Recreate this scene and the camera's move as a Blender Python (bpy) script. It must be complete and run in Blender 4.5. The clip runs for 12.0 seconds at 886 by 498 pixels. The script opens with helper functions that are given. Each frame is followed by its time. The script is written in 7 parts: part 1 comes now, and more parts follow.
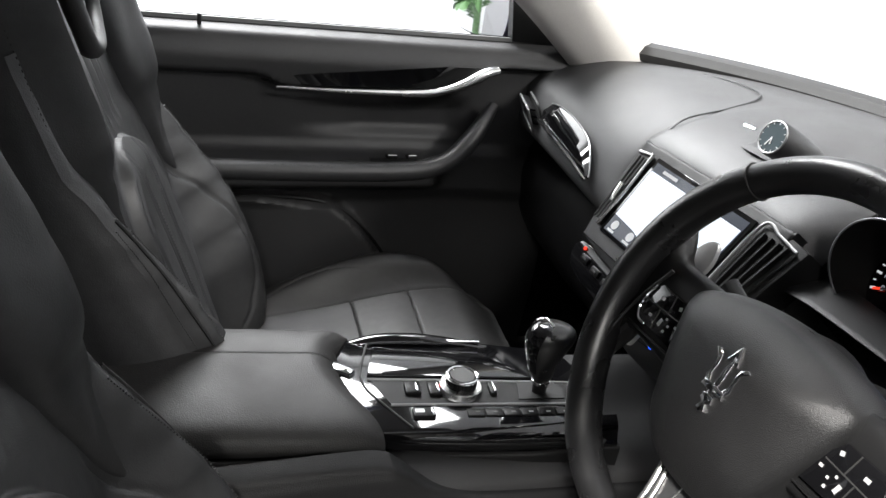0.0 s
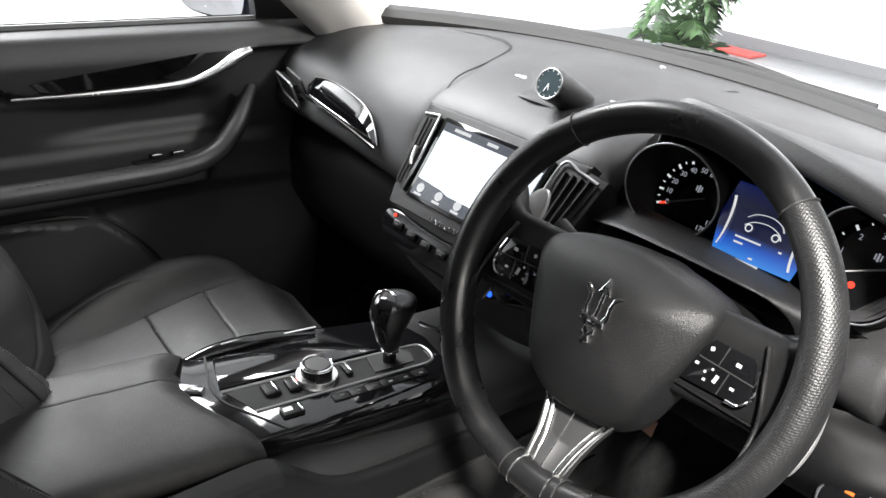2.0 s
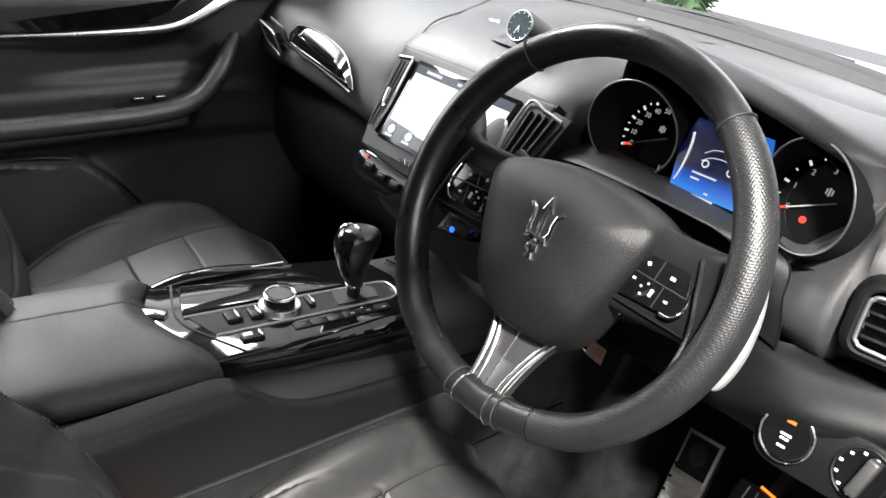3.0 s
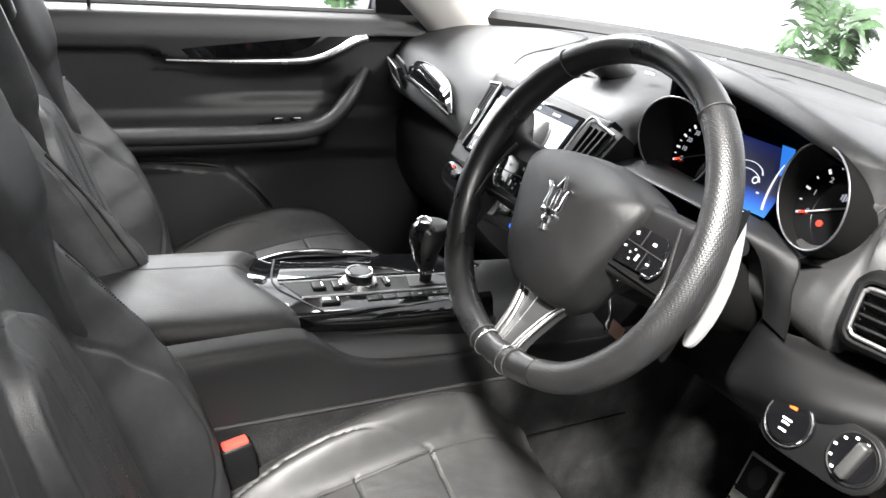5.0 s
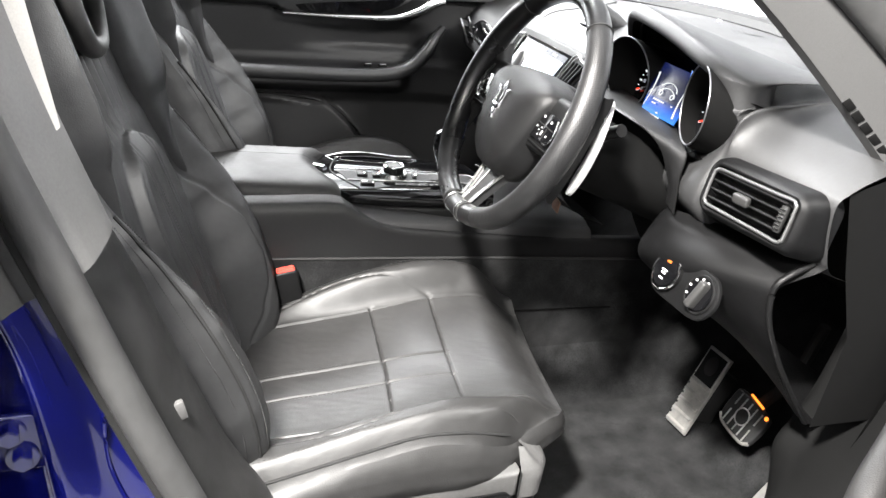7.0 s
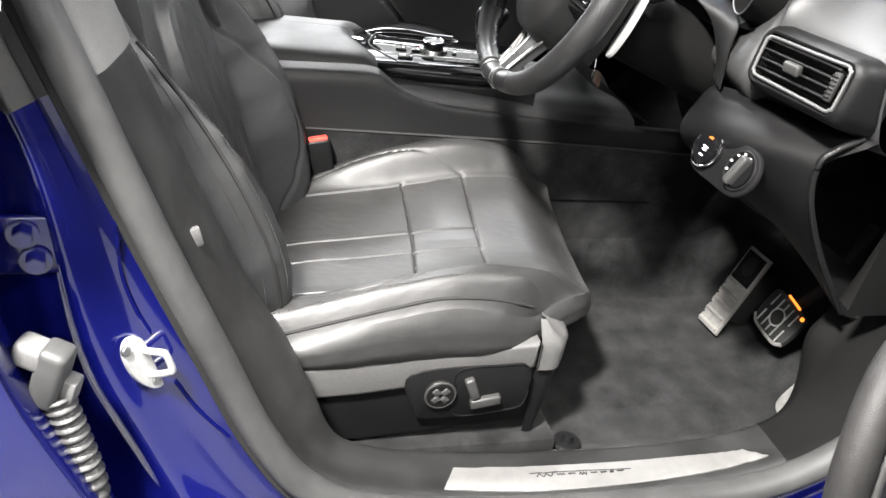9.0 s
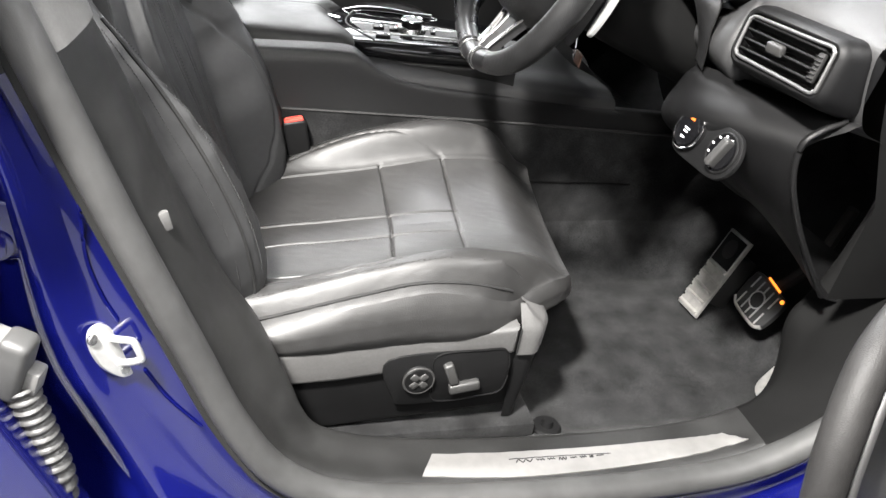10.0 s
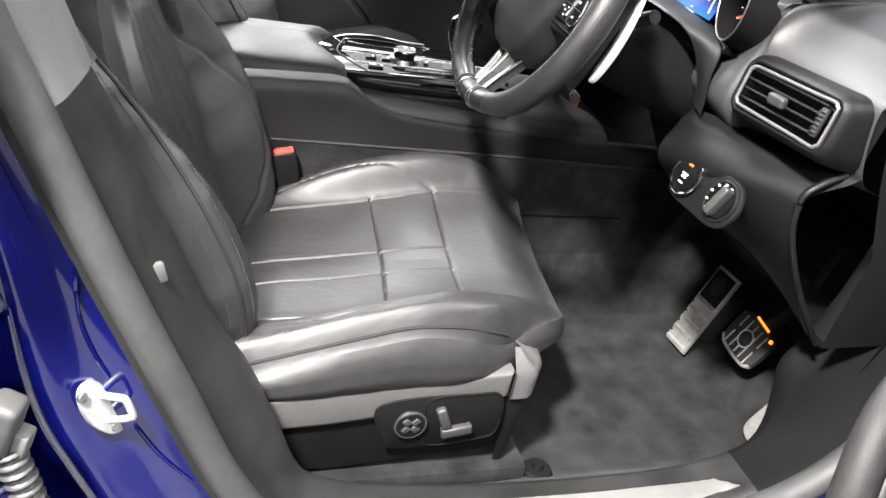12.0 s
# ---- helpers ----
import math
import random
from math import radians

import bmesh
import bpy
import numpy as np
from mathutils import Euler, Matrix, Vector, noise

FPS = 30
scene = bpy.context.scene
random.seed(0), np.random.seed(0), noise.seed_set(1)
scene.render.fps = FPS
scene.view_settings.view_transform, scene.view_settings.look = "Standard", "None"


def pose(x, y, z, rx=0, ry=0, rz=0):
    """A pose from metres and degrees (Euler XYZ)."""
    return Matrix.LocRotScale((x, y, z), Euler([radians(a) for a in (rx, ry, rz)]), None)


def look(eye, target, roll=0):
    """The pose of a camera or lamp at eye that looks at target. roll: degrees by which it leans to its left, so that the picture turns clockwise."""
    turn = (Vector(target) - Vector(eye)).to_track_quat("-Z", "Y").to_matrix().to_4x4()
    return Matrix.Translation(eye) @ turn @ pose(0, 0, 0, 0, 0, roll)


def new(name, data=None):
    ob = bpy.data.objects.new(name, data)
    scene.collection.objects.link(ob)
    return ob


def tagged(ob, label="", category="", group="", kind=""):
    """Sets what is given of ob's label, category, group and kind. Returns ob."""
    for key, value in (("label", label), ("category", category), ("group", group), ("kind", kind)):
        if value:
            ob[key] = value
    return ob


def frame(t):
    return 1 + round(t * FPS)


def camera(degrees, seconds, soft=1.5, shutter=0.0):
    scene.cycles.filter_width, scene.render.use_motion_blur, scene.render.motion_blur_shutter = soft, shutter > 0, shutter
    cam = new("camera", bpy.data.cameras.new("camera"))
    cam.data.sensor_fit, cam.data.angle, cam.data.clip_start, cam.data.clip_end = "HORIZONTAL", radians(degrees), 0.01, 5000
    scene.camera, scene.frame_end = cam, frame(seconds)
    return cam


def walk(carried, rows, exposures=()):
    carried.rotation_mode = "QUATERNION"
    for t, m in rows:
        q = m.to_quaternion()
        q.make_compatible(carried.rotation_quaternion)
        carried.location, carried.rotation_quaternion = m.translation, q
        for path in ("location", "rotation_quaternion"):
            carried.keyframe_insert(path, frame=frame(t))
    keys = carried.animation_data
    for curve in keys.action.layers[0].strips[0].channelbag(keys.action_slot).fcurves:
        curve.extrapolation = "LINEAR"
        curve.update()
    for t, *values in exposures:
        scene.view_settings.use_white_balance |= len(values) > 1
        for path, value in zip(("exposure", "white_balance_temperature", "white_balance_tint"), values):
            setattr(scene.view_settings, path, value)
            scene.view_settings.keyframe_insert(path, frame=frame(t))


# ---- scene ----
cam = camera(56.4, 12.0)
METRES, EYE, TILT, LEAN, TURN = 2.2, 1.35, -20.0, 0.0, 0.0
PATH = [
    (0, (-0.498, -0.839, 1.344), (0.216, 0.827, 0.497), 8.8),
    (0.5, (-0.585, -0.764, 1.329), (0.444, 0.702, 0.439), 7.7),
    (1, (-0.619, -0.741, 1.347), (0.527, 0.637, 0.457), 6.9),
    (1.5, (-0.629, -0.73, 1.367), (0.557, 0.629, 0.503), 6.1),
    (2, (-0.629, -0.766, 1.353), (0.645, 0.521, 0.502), 6.4),
    (2.5, (-0.62, -0.807, 1.32), (0.712, 0.412, 0.46), 8.1),
    (3, (-0.607, -0.842, 1.302), (0.646, 0.444, 0.42), 7.6),
    (3.5, (-0.611, -0.847, 1.268), (0.573, 0.526, 0.423), 7.9),
    (3.7, (-0.604, -0.84, 1.255), (0.58, 0.536, 0.416), 6.3),
    (5.3, (-0.592, -1.21, 1.28), (0.295, 0.414, 0.52), 6.1),
    (5.5, (-0.566, -1.314, 1.274), (0.26, 0.341, 0.514), 5.5),
    (6, (-0.501, -1.556, 1.286), (0.163, 0.153, 0.487), 7.1),
    (6.5, (-0.542, -1.581, 1.291), (0.108, 0.128, 0.48), 7.3),
    (6.7, (-0.539, -1.587, 1.3), (0.107, 0.121, 0.487), 6.9),
    (8.3, (-0.534, -1.667, 1.204), (-0.014, 0.052, 0.326), 7.6),
    (8.5, (-0.524, -1.666, 1.202), (-0.007, 0.046, 0.308), 8.0),
    (9, (-0.502, -1.635, 1.19), (0.012, 0.032, 0.211), 8.3),
    (9.5, (-0.497, -1.609, 1.186), (0.043, 0.035, 0.183), 8.6),
    (10, (-0.492, -1.615, 1.183), (0.066, 0.017, 0.17), 9.1),
    (10.5, (-0.494, -1.622, 1.183), (0.071, 0.008, 0.171), 9.3),
    (11, (-0.49, -1.621, 1.181), (0.077, 0.009, 0.17), 9.3),
    (11.5, (-0.491, -1.619, 1.182), (0.082, 0.01, 0.172), 9.5),
    (12, (-0.519, -1.562, 1.213), (0.103, 0.062, 0.225), 11.1),
]
EXPOSURES = [(0.0, -0.75), (1.0, -0.58), (2.0, -0.58), (3.7, -0.17), (5.5, 0.08), (12.0, 0.0)]
walk(cam, [(t, look(eye, target, roll)) for t, eye, target, roll in PATH], EXPOSURES)

# ---------------------------------------------------------------- showroom light


def area(name, eye, target, sx, sy, power, colour=(1, 1, 1)):
    data = bpy.data.lights.new(name, "AREA")
    data.shape, data.size, data.size_y, data.energy, data.color = "RECTANGLE", sx, sy, power, colour
    ob = new(name, data)
    ob.matrix_world = look(eye, target)
    return ob


area("unseen_ceiling_lamp", (-1.25, -1.68, 2.80), (0.0, -0.5, 0.5), 0.24, 0.22, 600, (1.0, 0.97, 0.93))
# side fill added for the pillar and seat sides, source unseen
area("unseen_ceiling_lamp", (-1.35, -3.30, 2.75), (-0.2, -0.7, 0.5), 0.34, 0.30, 100, (1.0, 0.97, 0.93))
# two unseen lamps added to whiten the walls ahead and to the left
area("unseen_ceiling_lamp", (5.0, 0.4, 3.4), (6.2, 0.4, 0.6), 1.4, 3.4, 1600, (0.97, 0.98, 1.0))
area("unseen_ceiling_lamp", (-0.6, 2.9, 3.4), (-0.4, 3.0, 0.5), 3.0, 2.4, 1900, (0.98, 0.99, 1.0))
# added fill: washes the right wall so it lights the open door side
area("unseen_ceiling_lamp", (-1.2, -3.9, 3.3), (-1.2, -5.0, 0.9), 2.6, 0.8, 100, (0.98, 0.99, 1.0))
# added front fill for seat backs and middle pillar, source unseen
area("unseen_ceiling_lamp", (2.2, -2.3, 3.3), (-0.5, -0.7, 0.8), 0.7, 0.6, 160, (1.0, 0.98, 0.95))
world = bpy.data.worlds.new("showroom_air")
scene.world = world
world.use_nodes = True
world.node_tree.nodes["Background"].inputs[0].default_value = (0.92, 0.96, 1.0, 1)
world.node_tree.nodes["Background"].inputs[1].default_value = 0.006

# ---------------------------------------------------------------- materials


def material(name, colour, rough=0.5, metal=0.0, grain=0.0, scale=60.0, bump=0.0, bump_scale=400.0, spot=0.0, spot_scale=6.0,
             coat=0.0, sheen=0.0, spec=0.5, rough_var=0.0, cells=False, order=1.0, crease=0.0):
    """Principled surface with colour variation at two scales, gloss variation and fine relief."""
    m = bpy.data.materials.new(name)
    m.use_nodes = True
    nt = m.node_tree
    b = nt.nodes["Principled BSDF"]
    b.inputs["Roughness"].default_value, b.inputs["Metallic"].default_value = rough, metal
    b.inputs["Coat Weight"].default_value, b.inputs["Coat Roughness"].default_value = coat, 0.03
    b.inputs["Sheen Weight"].default_value, b.inputs["Specular IOR Level"].default_value = sheen, spec
    b.inputs["Base Color"].default_value = (*colour, 1)
    co = nt.nodes.new("ShaderNodeTexCoord")

    def tex(sc, detail=4.0):
        n = nt.nodes.new("ShaderNodeTexNoise")
        n.inputs["Scale"].default_value, n.inputs["Detail"].default_value = sc, detail
        nt.links.new(co.outputs["Object"], n.inputs["Vector"])
        return n.outputs["Fac"]

    def mapped(src, lo, hi):
        n = nt.nodes.new("ShaderNodeMapRange")
        n.inputs["From Min"].default_value, n.inputs["From Max"].default_value = 0.3, 0.7
        n.inputs["To Min"].default_value, n.inputs["To Max"].default_value = lo, hi
        nt.links.new(src, n.inputs["Value"])
        return n.outputs["Result"]

    if grain or spot:
        a = nt.nodes.new("ShaderNodeMath")
        a.operation = "MULTIPLY"
        nt.links.new(mapped(tex(scale), 1 - grain, 1 + grain), a.inputs[0])
        nt.links.new(mapped(tex(spot_scale), 1 - spot, 1 + spot), a.inputs[1])
        v = nt.nodes.new("ShaderNodeVectorMath")
        v.operation = "SCALE"
        v.inputs[0].default_value = colour
        nt.links.new(a.outputs[0], v.inputs["Scale"])
        nt.links.new(v.outputs[0], b.inputs["Base Color"])
    if rough_var:
        nt.links.new(mapped(tex(spot_scale * 1.7), max(0.02, rough - rough_var), rough + rough_var), b.inputs["Roughness"])
    if bump:
        bp = nt.nodes.new("ShaderNodeBump")
        bp.inputs["Strength"].default_value, bp.inputs["Distance"].default_value = bump, 0.0008
        if cells:
            n = nt.nodes.new("ShaderNodeTexVoronoi")
            n.inputs["Scale"].default_value = bump_scale
            nt.links.new(co.outputs["Object"], n.inputs["Vector"])
            n.inputs["Randomness"].default_value = order
            src = n.outputs["Distance"]
        else:
            src = tex(bump_scale, 3.0)
        nt.links.new(src, bp.inputs["Height"])
        if crease:
            n = nt.nodes.new("ShaderNodeTexNoise")
            n.inputs["Scale"].default_value, n.inputs["Detail"].default_value, n.inputs["Distortion"].default_value = 26.0, 5.0, 1.2
            st = nt.nodes.new("ShaderNodeMapping")
            st.inputs["Scale"].default_value = (0.6, 1.6, 2.2)
            nt.links.new(co.outputs["Object"], st.inputs["Vector"])
            nt.links.new(st.outputs[0], n.inputs["Vector"])
            b2 = nt.nodes.new("ShaderNodeBump")
            b2.inputs["Strength"].default_value, b2.inputs["Distance"].default_value = crease, 0.004
            nt.links.new(n.outputs["Fac"], b2.inputs["Height"])
            nt.links.new(b2.outputs["Normal"], bp.inputs["Normal"])
        nt.links.new(bp.outputs["Normal"], b.inputs["Normal"])
    return m


def glow(name, colour, strength):
    m = bpy.data.materials.new(name)
    m.use_nodes = True
    b = m.node_tree.nodes["Principled BSDF"]
    b.inputs["Base Color"].default_value = (0.01, 0.01, 0.01, 1)
    b.inputs["Emission Color"].default_value, b.inputs["Emission Strength"].default_value = (*colour, 1), strength
    b.inputs["Roughness"].default_value = 0.25
    return m


def glass(name, tint=(1, 1, 1), gloss=0.08):
    m = bpy.data.materials.new(name)
    m.use_nodes = True
    nt = m.node_tree
    nt.nodes.clear()
    out, mix = nt.nodes.new("ShaderNodeOutputMaterial"), nt.nodes.new("ShaderNodeMixShader")
    tr, gl = nt.nodes.new("ShaderNodeBsdfTransparent"), nt.nodes.new("ShaderNodeBsdfGlossy")
    tr.inputs[0].default_value = (*tint, 1)
    gl.inputs["Roughness"].default_value = 0.02
    mix.inputs[0].default_value = gloss
    nt.links.new(tr.outputs[0], mix.inputs[1])
    nt.links.new(gl.outputs[0], mix.inputs[2])
    nt.links.new(mix.outputs[0], out.inputs[0])
    return m


LEATHER = material("black_leather", (0.0195, 0.0197, 0.0203), 0.48, spec=0.60, grain=0.15, scale=90, bump=0.18, bump_scale=620, cells=True, spot=0.14, spot_scale=7, rough_var=0.06, crease=0.05)
ARM_LEATHER = material("armrest_leather", (0.0145, 0.014, 0.0138), 0.58, grain=0.15, scale=90, bump=0.32, bump_scale=620, cells=True, spot=0.15, spot_scale=7, rough_var=0.05, spec=0.38)
LEATHER_WORN = material("worn_black_leather", (0.0175, 0.0171, 0.0169), 0.50, spec=0.58, grain=0.15, scale=60, bump=0.17, bump_scale=620, cells=True, spot=0.18, spot_scale=9, rough_var=0.06, crease=0.09)
DASH_SKIN = material("dashboard_skin", (0.0265, 0.0265, 0.0271), 0.50, grain=0.1, scale=200, bump=0.4, bump_scale=900, cells=True, spot=0.1, spot_scale=4, rough_var=0.05)
DOOR_SKIN = material("door_panel_skin", (0.0165, 0.0165, 0.0170), 0.50, grain=0.1, scale=200, bump=0.4, bump_scale=900, cells=True, spot=0.12, spot_scale=4, rough_var=0.05)
# door skin copied darker, with shade put into the colour
SHADED_SKIN = material("shaded_soft_skin", (0.0070, 0.0070, 0.0073), 0.50, grain=0.1, scale=200, bump=0.4, bump_scale=900, cells=True, spot=0.12, spot_scale=4, rough_var=0.05, spec=0.30)
SATIN_PLASTIC = material("satin_black_plastic", (0.0055, 0.0055, 0.0057), 0.44, grain=0.08, scale=300, bump=0.25, bump_scale=900, spot=0.1, spot_scale=8, rough_var=0.06, spec=0.19)
GREY_PLASTIC = material("grey_black_plastic", (0.027, 0.0267, 0.0263), 0.48, grain=0.12, scale=260, bump=0.3, bump_scale=800, spot=0.18, spot_scale=9, rough_var=0.08)
DARK = material("matt_black", (0.008, 0.008, 0.008), 0.7, grain=0.1, spot=0.1)
# near-black for recesses and slots, deep shade put into the colour
VOID = material("shade_black_plastic", (0.003, 0.003, 0.003), 0.8, grain=0.1, spec=0.12)
PIANO = material("piano_black", (0.004, 0.004, 0.0045), 0.06, coat=0.25, spot=0.2, spot_scale=3)
CHROME = material("satin_chrome", (0.72, 0.72, 0.71), 0.24, metal=1.0, grain=0.04, scale=30, rough_var=0.05)
BRIGHT = material("bright_chrome", (0.85, 0.85, 0.86), 0.10, metal=1.0, grain=0.03)
CARPET = material("black_carpet", (0.0125, 0.0126, 0.0129), 0.95, grain=0.6, scale=520, bump=1.0, bump_scale=900, spot=0.6, spot_scale=19, sheen=0.04, spec=0.15)
RUBBER = material("door_seal_rubber", (0.036, 0.036, 0.0357), 0.55, grain=0.1, spot=0.2, spot_scale=12, bump=0.2, bump_scale=700, rough_var=0.08)
PAINT = material("blue_paint", (0.0023, 0.0034, 0.064), 0.14, metal=0.1, coat=1.0, grain=0.04, scale=700, spot=0.08, spot_scale=3)
HEADLINER = material("beige_grey_headliner", (0.55, 0.53, 0.50), 0.9, grain=0.06, scale=500, bump=0.5, bump_scale=1200, spot=0.05)
WALL = material("white_wall", (0.85, 0.86, 0.87), 0.7, grain=0.02, spot=0.03, spot_scale=1.2)
# grey for the unseen walls only, chosen to lower the bounced fill
SHADE_WALL = material("dimmed_wall", (0.25, 0.25, 0.254), 0.7, grain=0.02, spot=0.03, spot_scale=1.2)
GREY_COVER = material("grey_pillar_fabric", (0.105, 0.104, 0.102), 0.55, grain=0.1, scale=300, bump=0.2, bump_scale=900, spot=0.1, spot_scale=8)
SEAT_TRIM = material("grey_seat_base_plastic", (0.068, 0.067, 0.066), 0.50, grain=0.1, scale=300, bump=0.2, bump_scale=900, spot=0.12, spot_scale=8, rough_var=0.06)
# the pale pillar cloth again, greyed to hold the shade on this side
SHADED_CLOTH = material("shaded_pillar_cloth", (0.052, 0.0515, 0.051), 0.85, grain=0.06, scale=500, bump=0.4, bump_scale=1200, spot=0.05)
# floor toned down as well, to cut bounce onto the blue paint
FLOOR = material("pale_showroom_floor", (0.14, 0.142, 0.145), 0.3, grain=0.05, scale=14, spot=0.06, spot_scale=1.5)
RIM_LEATHER = material("steering_wheel_leather", (0.0075, 0.0075, 0.0078), 0.32, grain=0.1, bump=0.14, bump_scale=800, cells=True, spot=0.1, spot_scale=14, rough_var=0.08)
PERF_LEATHER = material("perforated_wheel_leather", (0.009, 0.009, 0.0093), 0.43, grain=0.1, bump=0.5, bump_scale=430, cells=True, order=0.06, spot=0.15, spot_scale=14, rough_var=0.06)
HUB_SKIN = material("airbag_cover_skin", (0.0066, 0.0066, 0.0068), 0.45, grain=0.08, scale=200, bump=0.35, bump_scale=1100, cells=True, spot=0.08, spot_scale=9, rough_var=0.05, spec=0.32)
SPOKE_METAL = material("dark_satin_metal", (0.055, 0.055, 0.056), 0.36, metal=0.6, grain=0.05, rough_var=0.05)
KNEE_SKIN = material("soft_black_lower_dash", (0.0040, 0.0040, 0.0042), 0.48, grain=0.1, scale=220, bump=0.4, bump_scale=900, spot=0.1, spot_scale=5, rough_var=0.06, spec=0.17)
SILL_TRIM = material("scuffed_black_sill_trim", (0.0118, 0.0118, 0.0116), 0.50, grain=0.15, scale=240, bump=0.35, bump_scale=800, spot=0.35, spot_scale=11, rough_var=0.10, spec=0.4)
THREAD = material("grey_thread", (0.028, 0.028, 0.028), 0.8)
PADDLE = material("satin_paddle_metal", (0.36, 0.36, 0.36), 0.42, metal=0.65, grain=0.06, scale=60, rough_var=0.05)
TRIM_SATIN = material("satin_trim_metal", (0.27, 0.27, 0.27), 0.4, metal=0.9, grain=0.06, scale=60, rough_var=0.05)
ALLOY = material("brushed_alloy", (0.46, 0.45, 0.43), 0.36, metal=0.7, grain=0.12, scale=80, rough_var=0.08)
PLATE = material("satin_sill_metal", (0.43, 0.42, 0.41), 0.38, metal=0.8, grain=0.06, scale=60, rough_var=0.06)
STEEL = material("plated_steel", (0.60, 0.60, 0.59), 0.30, metal=0.7, grain=0.1, rough_var=0.06)
WHITE_MARK = material("white_print", (0.75, 0.75, 0.75), 0.5)
GREY_MARK = material("grey_print", (0.32, 0.32, 0.32), 0.5)
RED_PLASTIC = material("red_plastic", (0.65, 0.07, 0.05), 0.35, grain=0.05)
LEAF = material("palm_leaf", (0.040, 0.085, 0.030), 0.45, grain=0.35, scale=40, spot=0.4, spot_scale=5)
POT = material("dark_planter", (0.05, 0.05, 0.05), 0.4, grain=0.1)
RED_MAT = material("red_floor_mat", (0.50, 0.055, 0.045), 0.85, grain=0.15, scale=200, spot=0.1)
BLACK_TILE = material("grey_skirting", (0.16, 0.16, 0.165), 0.4, grain=0.1)
GLASS = glass("clear_glass")
MIRROR = material("mirror_glass", (0.85, 0.86, 0.88), 0.02, metal=1.0)
SCREEN_WHITE = glow("lit_map_screen", (0.84, 0.91, 1.0), 2.2)
SCREEN_DIM = glow("lit_screen_bar", (0.30, 0.36, 0.5), 0.25)
BLUE_GLOW = glow("blue_display", (0.03, 0.26, 1.0), 0.8)


def display_glow():
    """Lit screen, azure at the foot fading to navy."""
    m = glow("trip_screen", (0.02, 0.1, 0.6), 1.1)
    nt = m.node_tree
    e = [n for n in nt.nodes if n.type in ("EMISSION", "BSDF_PRINCIPLED")][0]
    co, sep, ramp = nt.nodes.new("ShaderNodeTexCoord"), nt.nodes.new("ShaderNodeSeparateXYZ"), nt.nodes.new("ShaderNodeValToRGB")
    nt.links.new(co.outputs["Generated"], sep.inputs[0])
    nt.links.new(sep.outputs["Z"], ramp.inputs[0])
    els = ramp.color_ramp.elements
    els[0].position, els[0].color = 0.03, (0.03, 0.30, 1.0, 1)
    els[1].position, els[1].color = 1.0, (0.003, 0.010, 0.09, 1)
    for p, c in ((0.22, (0.012, 0.11, 0.65, 1)), (0.36, (0.002, 0.006, 0.05, 1)), (0.75, (0.001, 0.003, 0.03, 1))):
        el = els.new(p)
        el.color = c
    nt.links.new(ramp.outputs[0], e.inputs["Emission Color"] if e.type == "BSDF_PRINCIPLED" else e.inputs["Color"])
    return m


TRIP_SCREEN = display_glow()
WHITE_GLOW = glow("white_backlight", (0.95, 0.97, 1.0), 1.0)
RED_GLOW = glow("red_backlight", (1.0, 0.05, 0.02), 2.5)
ORANGE_GLOW = glow("orange_glow", (1.0, 0.25, 0.03), 2.5)
DIM_GLOW = glow("soft_white_backlight", (0.85, 0.88, 1.0), 0.45)
GAUGE_RING = material("satin_grey_ring", (0.22, 0.22, 0.23), 0.35, metal=0.9, grain=0.04)
BLUE_LED = glow("blue_led", (0.02, 0.12, 1.0), 3.0)

# ---------------------------------------------------------------- shape helpers


def thing(name, label, category, at=(0, 0, 0), group="", kind=""):
    e = new(name)
    e.location = at
    e.empty_display_size = 0.05
    return tagged(e, label, category, group, kind)


def world_of(ob):
    m = ob.matrix_basis.copy()
    if ob.parent:
        return world_of(ob.parent) @ ob.matrix_parent_inverse @ m
    return m


def part(name, bm, mat, parent=None, label="", smooth=True, sharp=40):
    """Links a bmesh, given in world metres, as one mesh object under a thing or a part."""
    me = bpy.data.meshes.new(name)
    bmesh.ops.recalc_face_normals(bm, faces=bm.faces)
    for f in bm.faces:
        f.smooth = smooth
    if smooth:
        lim = radians(sharp)
        for e in bm.edges:
            if len(e.link_faces) == 2 and e.calc_face_angle(0) > lim:
                e.smooth = False
    bm.to_mesh(me)
    bm.free()
    me.materials.append(mat)
    ob = new(name, me)
    if parent is not None:
        ob.parent = parent
        ob.matrix_parent_inverse = world_of(parent).inverted()
    if label:
        ob["label"] = label
    return ob


def spline(pts, n, closed=False):
    """Catmull-Rom curve through pts, n samples."""
    p = [Vector(q) for q in pts]
    k = len(p)
    out = []
    span = k if closed else k - 1
    for i in range(n):
        f = i / (n if closed else n - 1) * span
        j = min(int(f), span - 1)
        t = f - j
        if closed:
            a, b, c, d = p[(j - 1) % k], p[j % k], p[(j + 1) % k], p[(j + 2) % k]
        else:
            b, c = p[j], p[j + 1]
            a = p[j - 1] if j > 0 else b * 2 - c
            d = p[j + 2] if j + 2 < k else c * 2 - b
        out.append(0.5 * ((2 * b) + (c - a) * t + (2 * a - 5 * b + 4 * c - d) * t * t + (3 * b - a - 3 * c + d) * t ** 3))
    return out


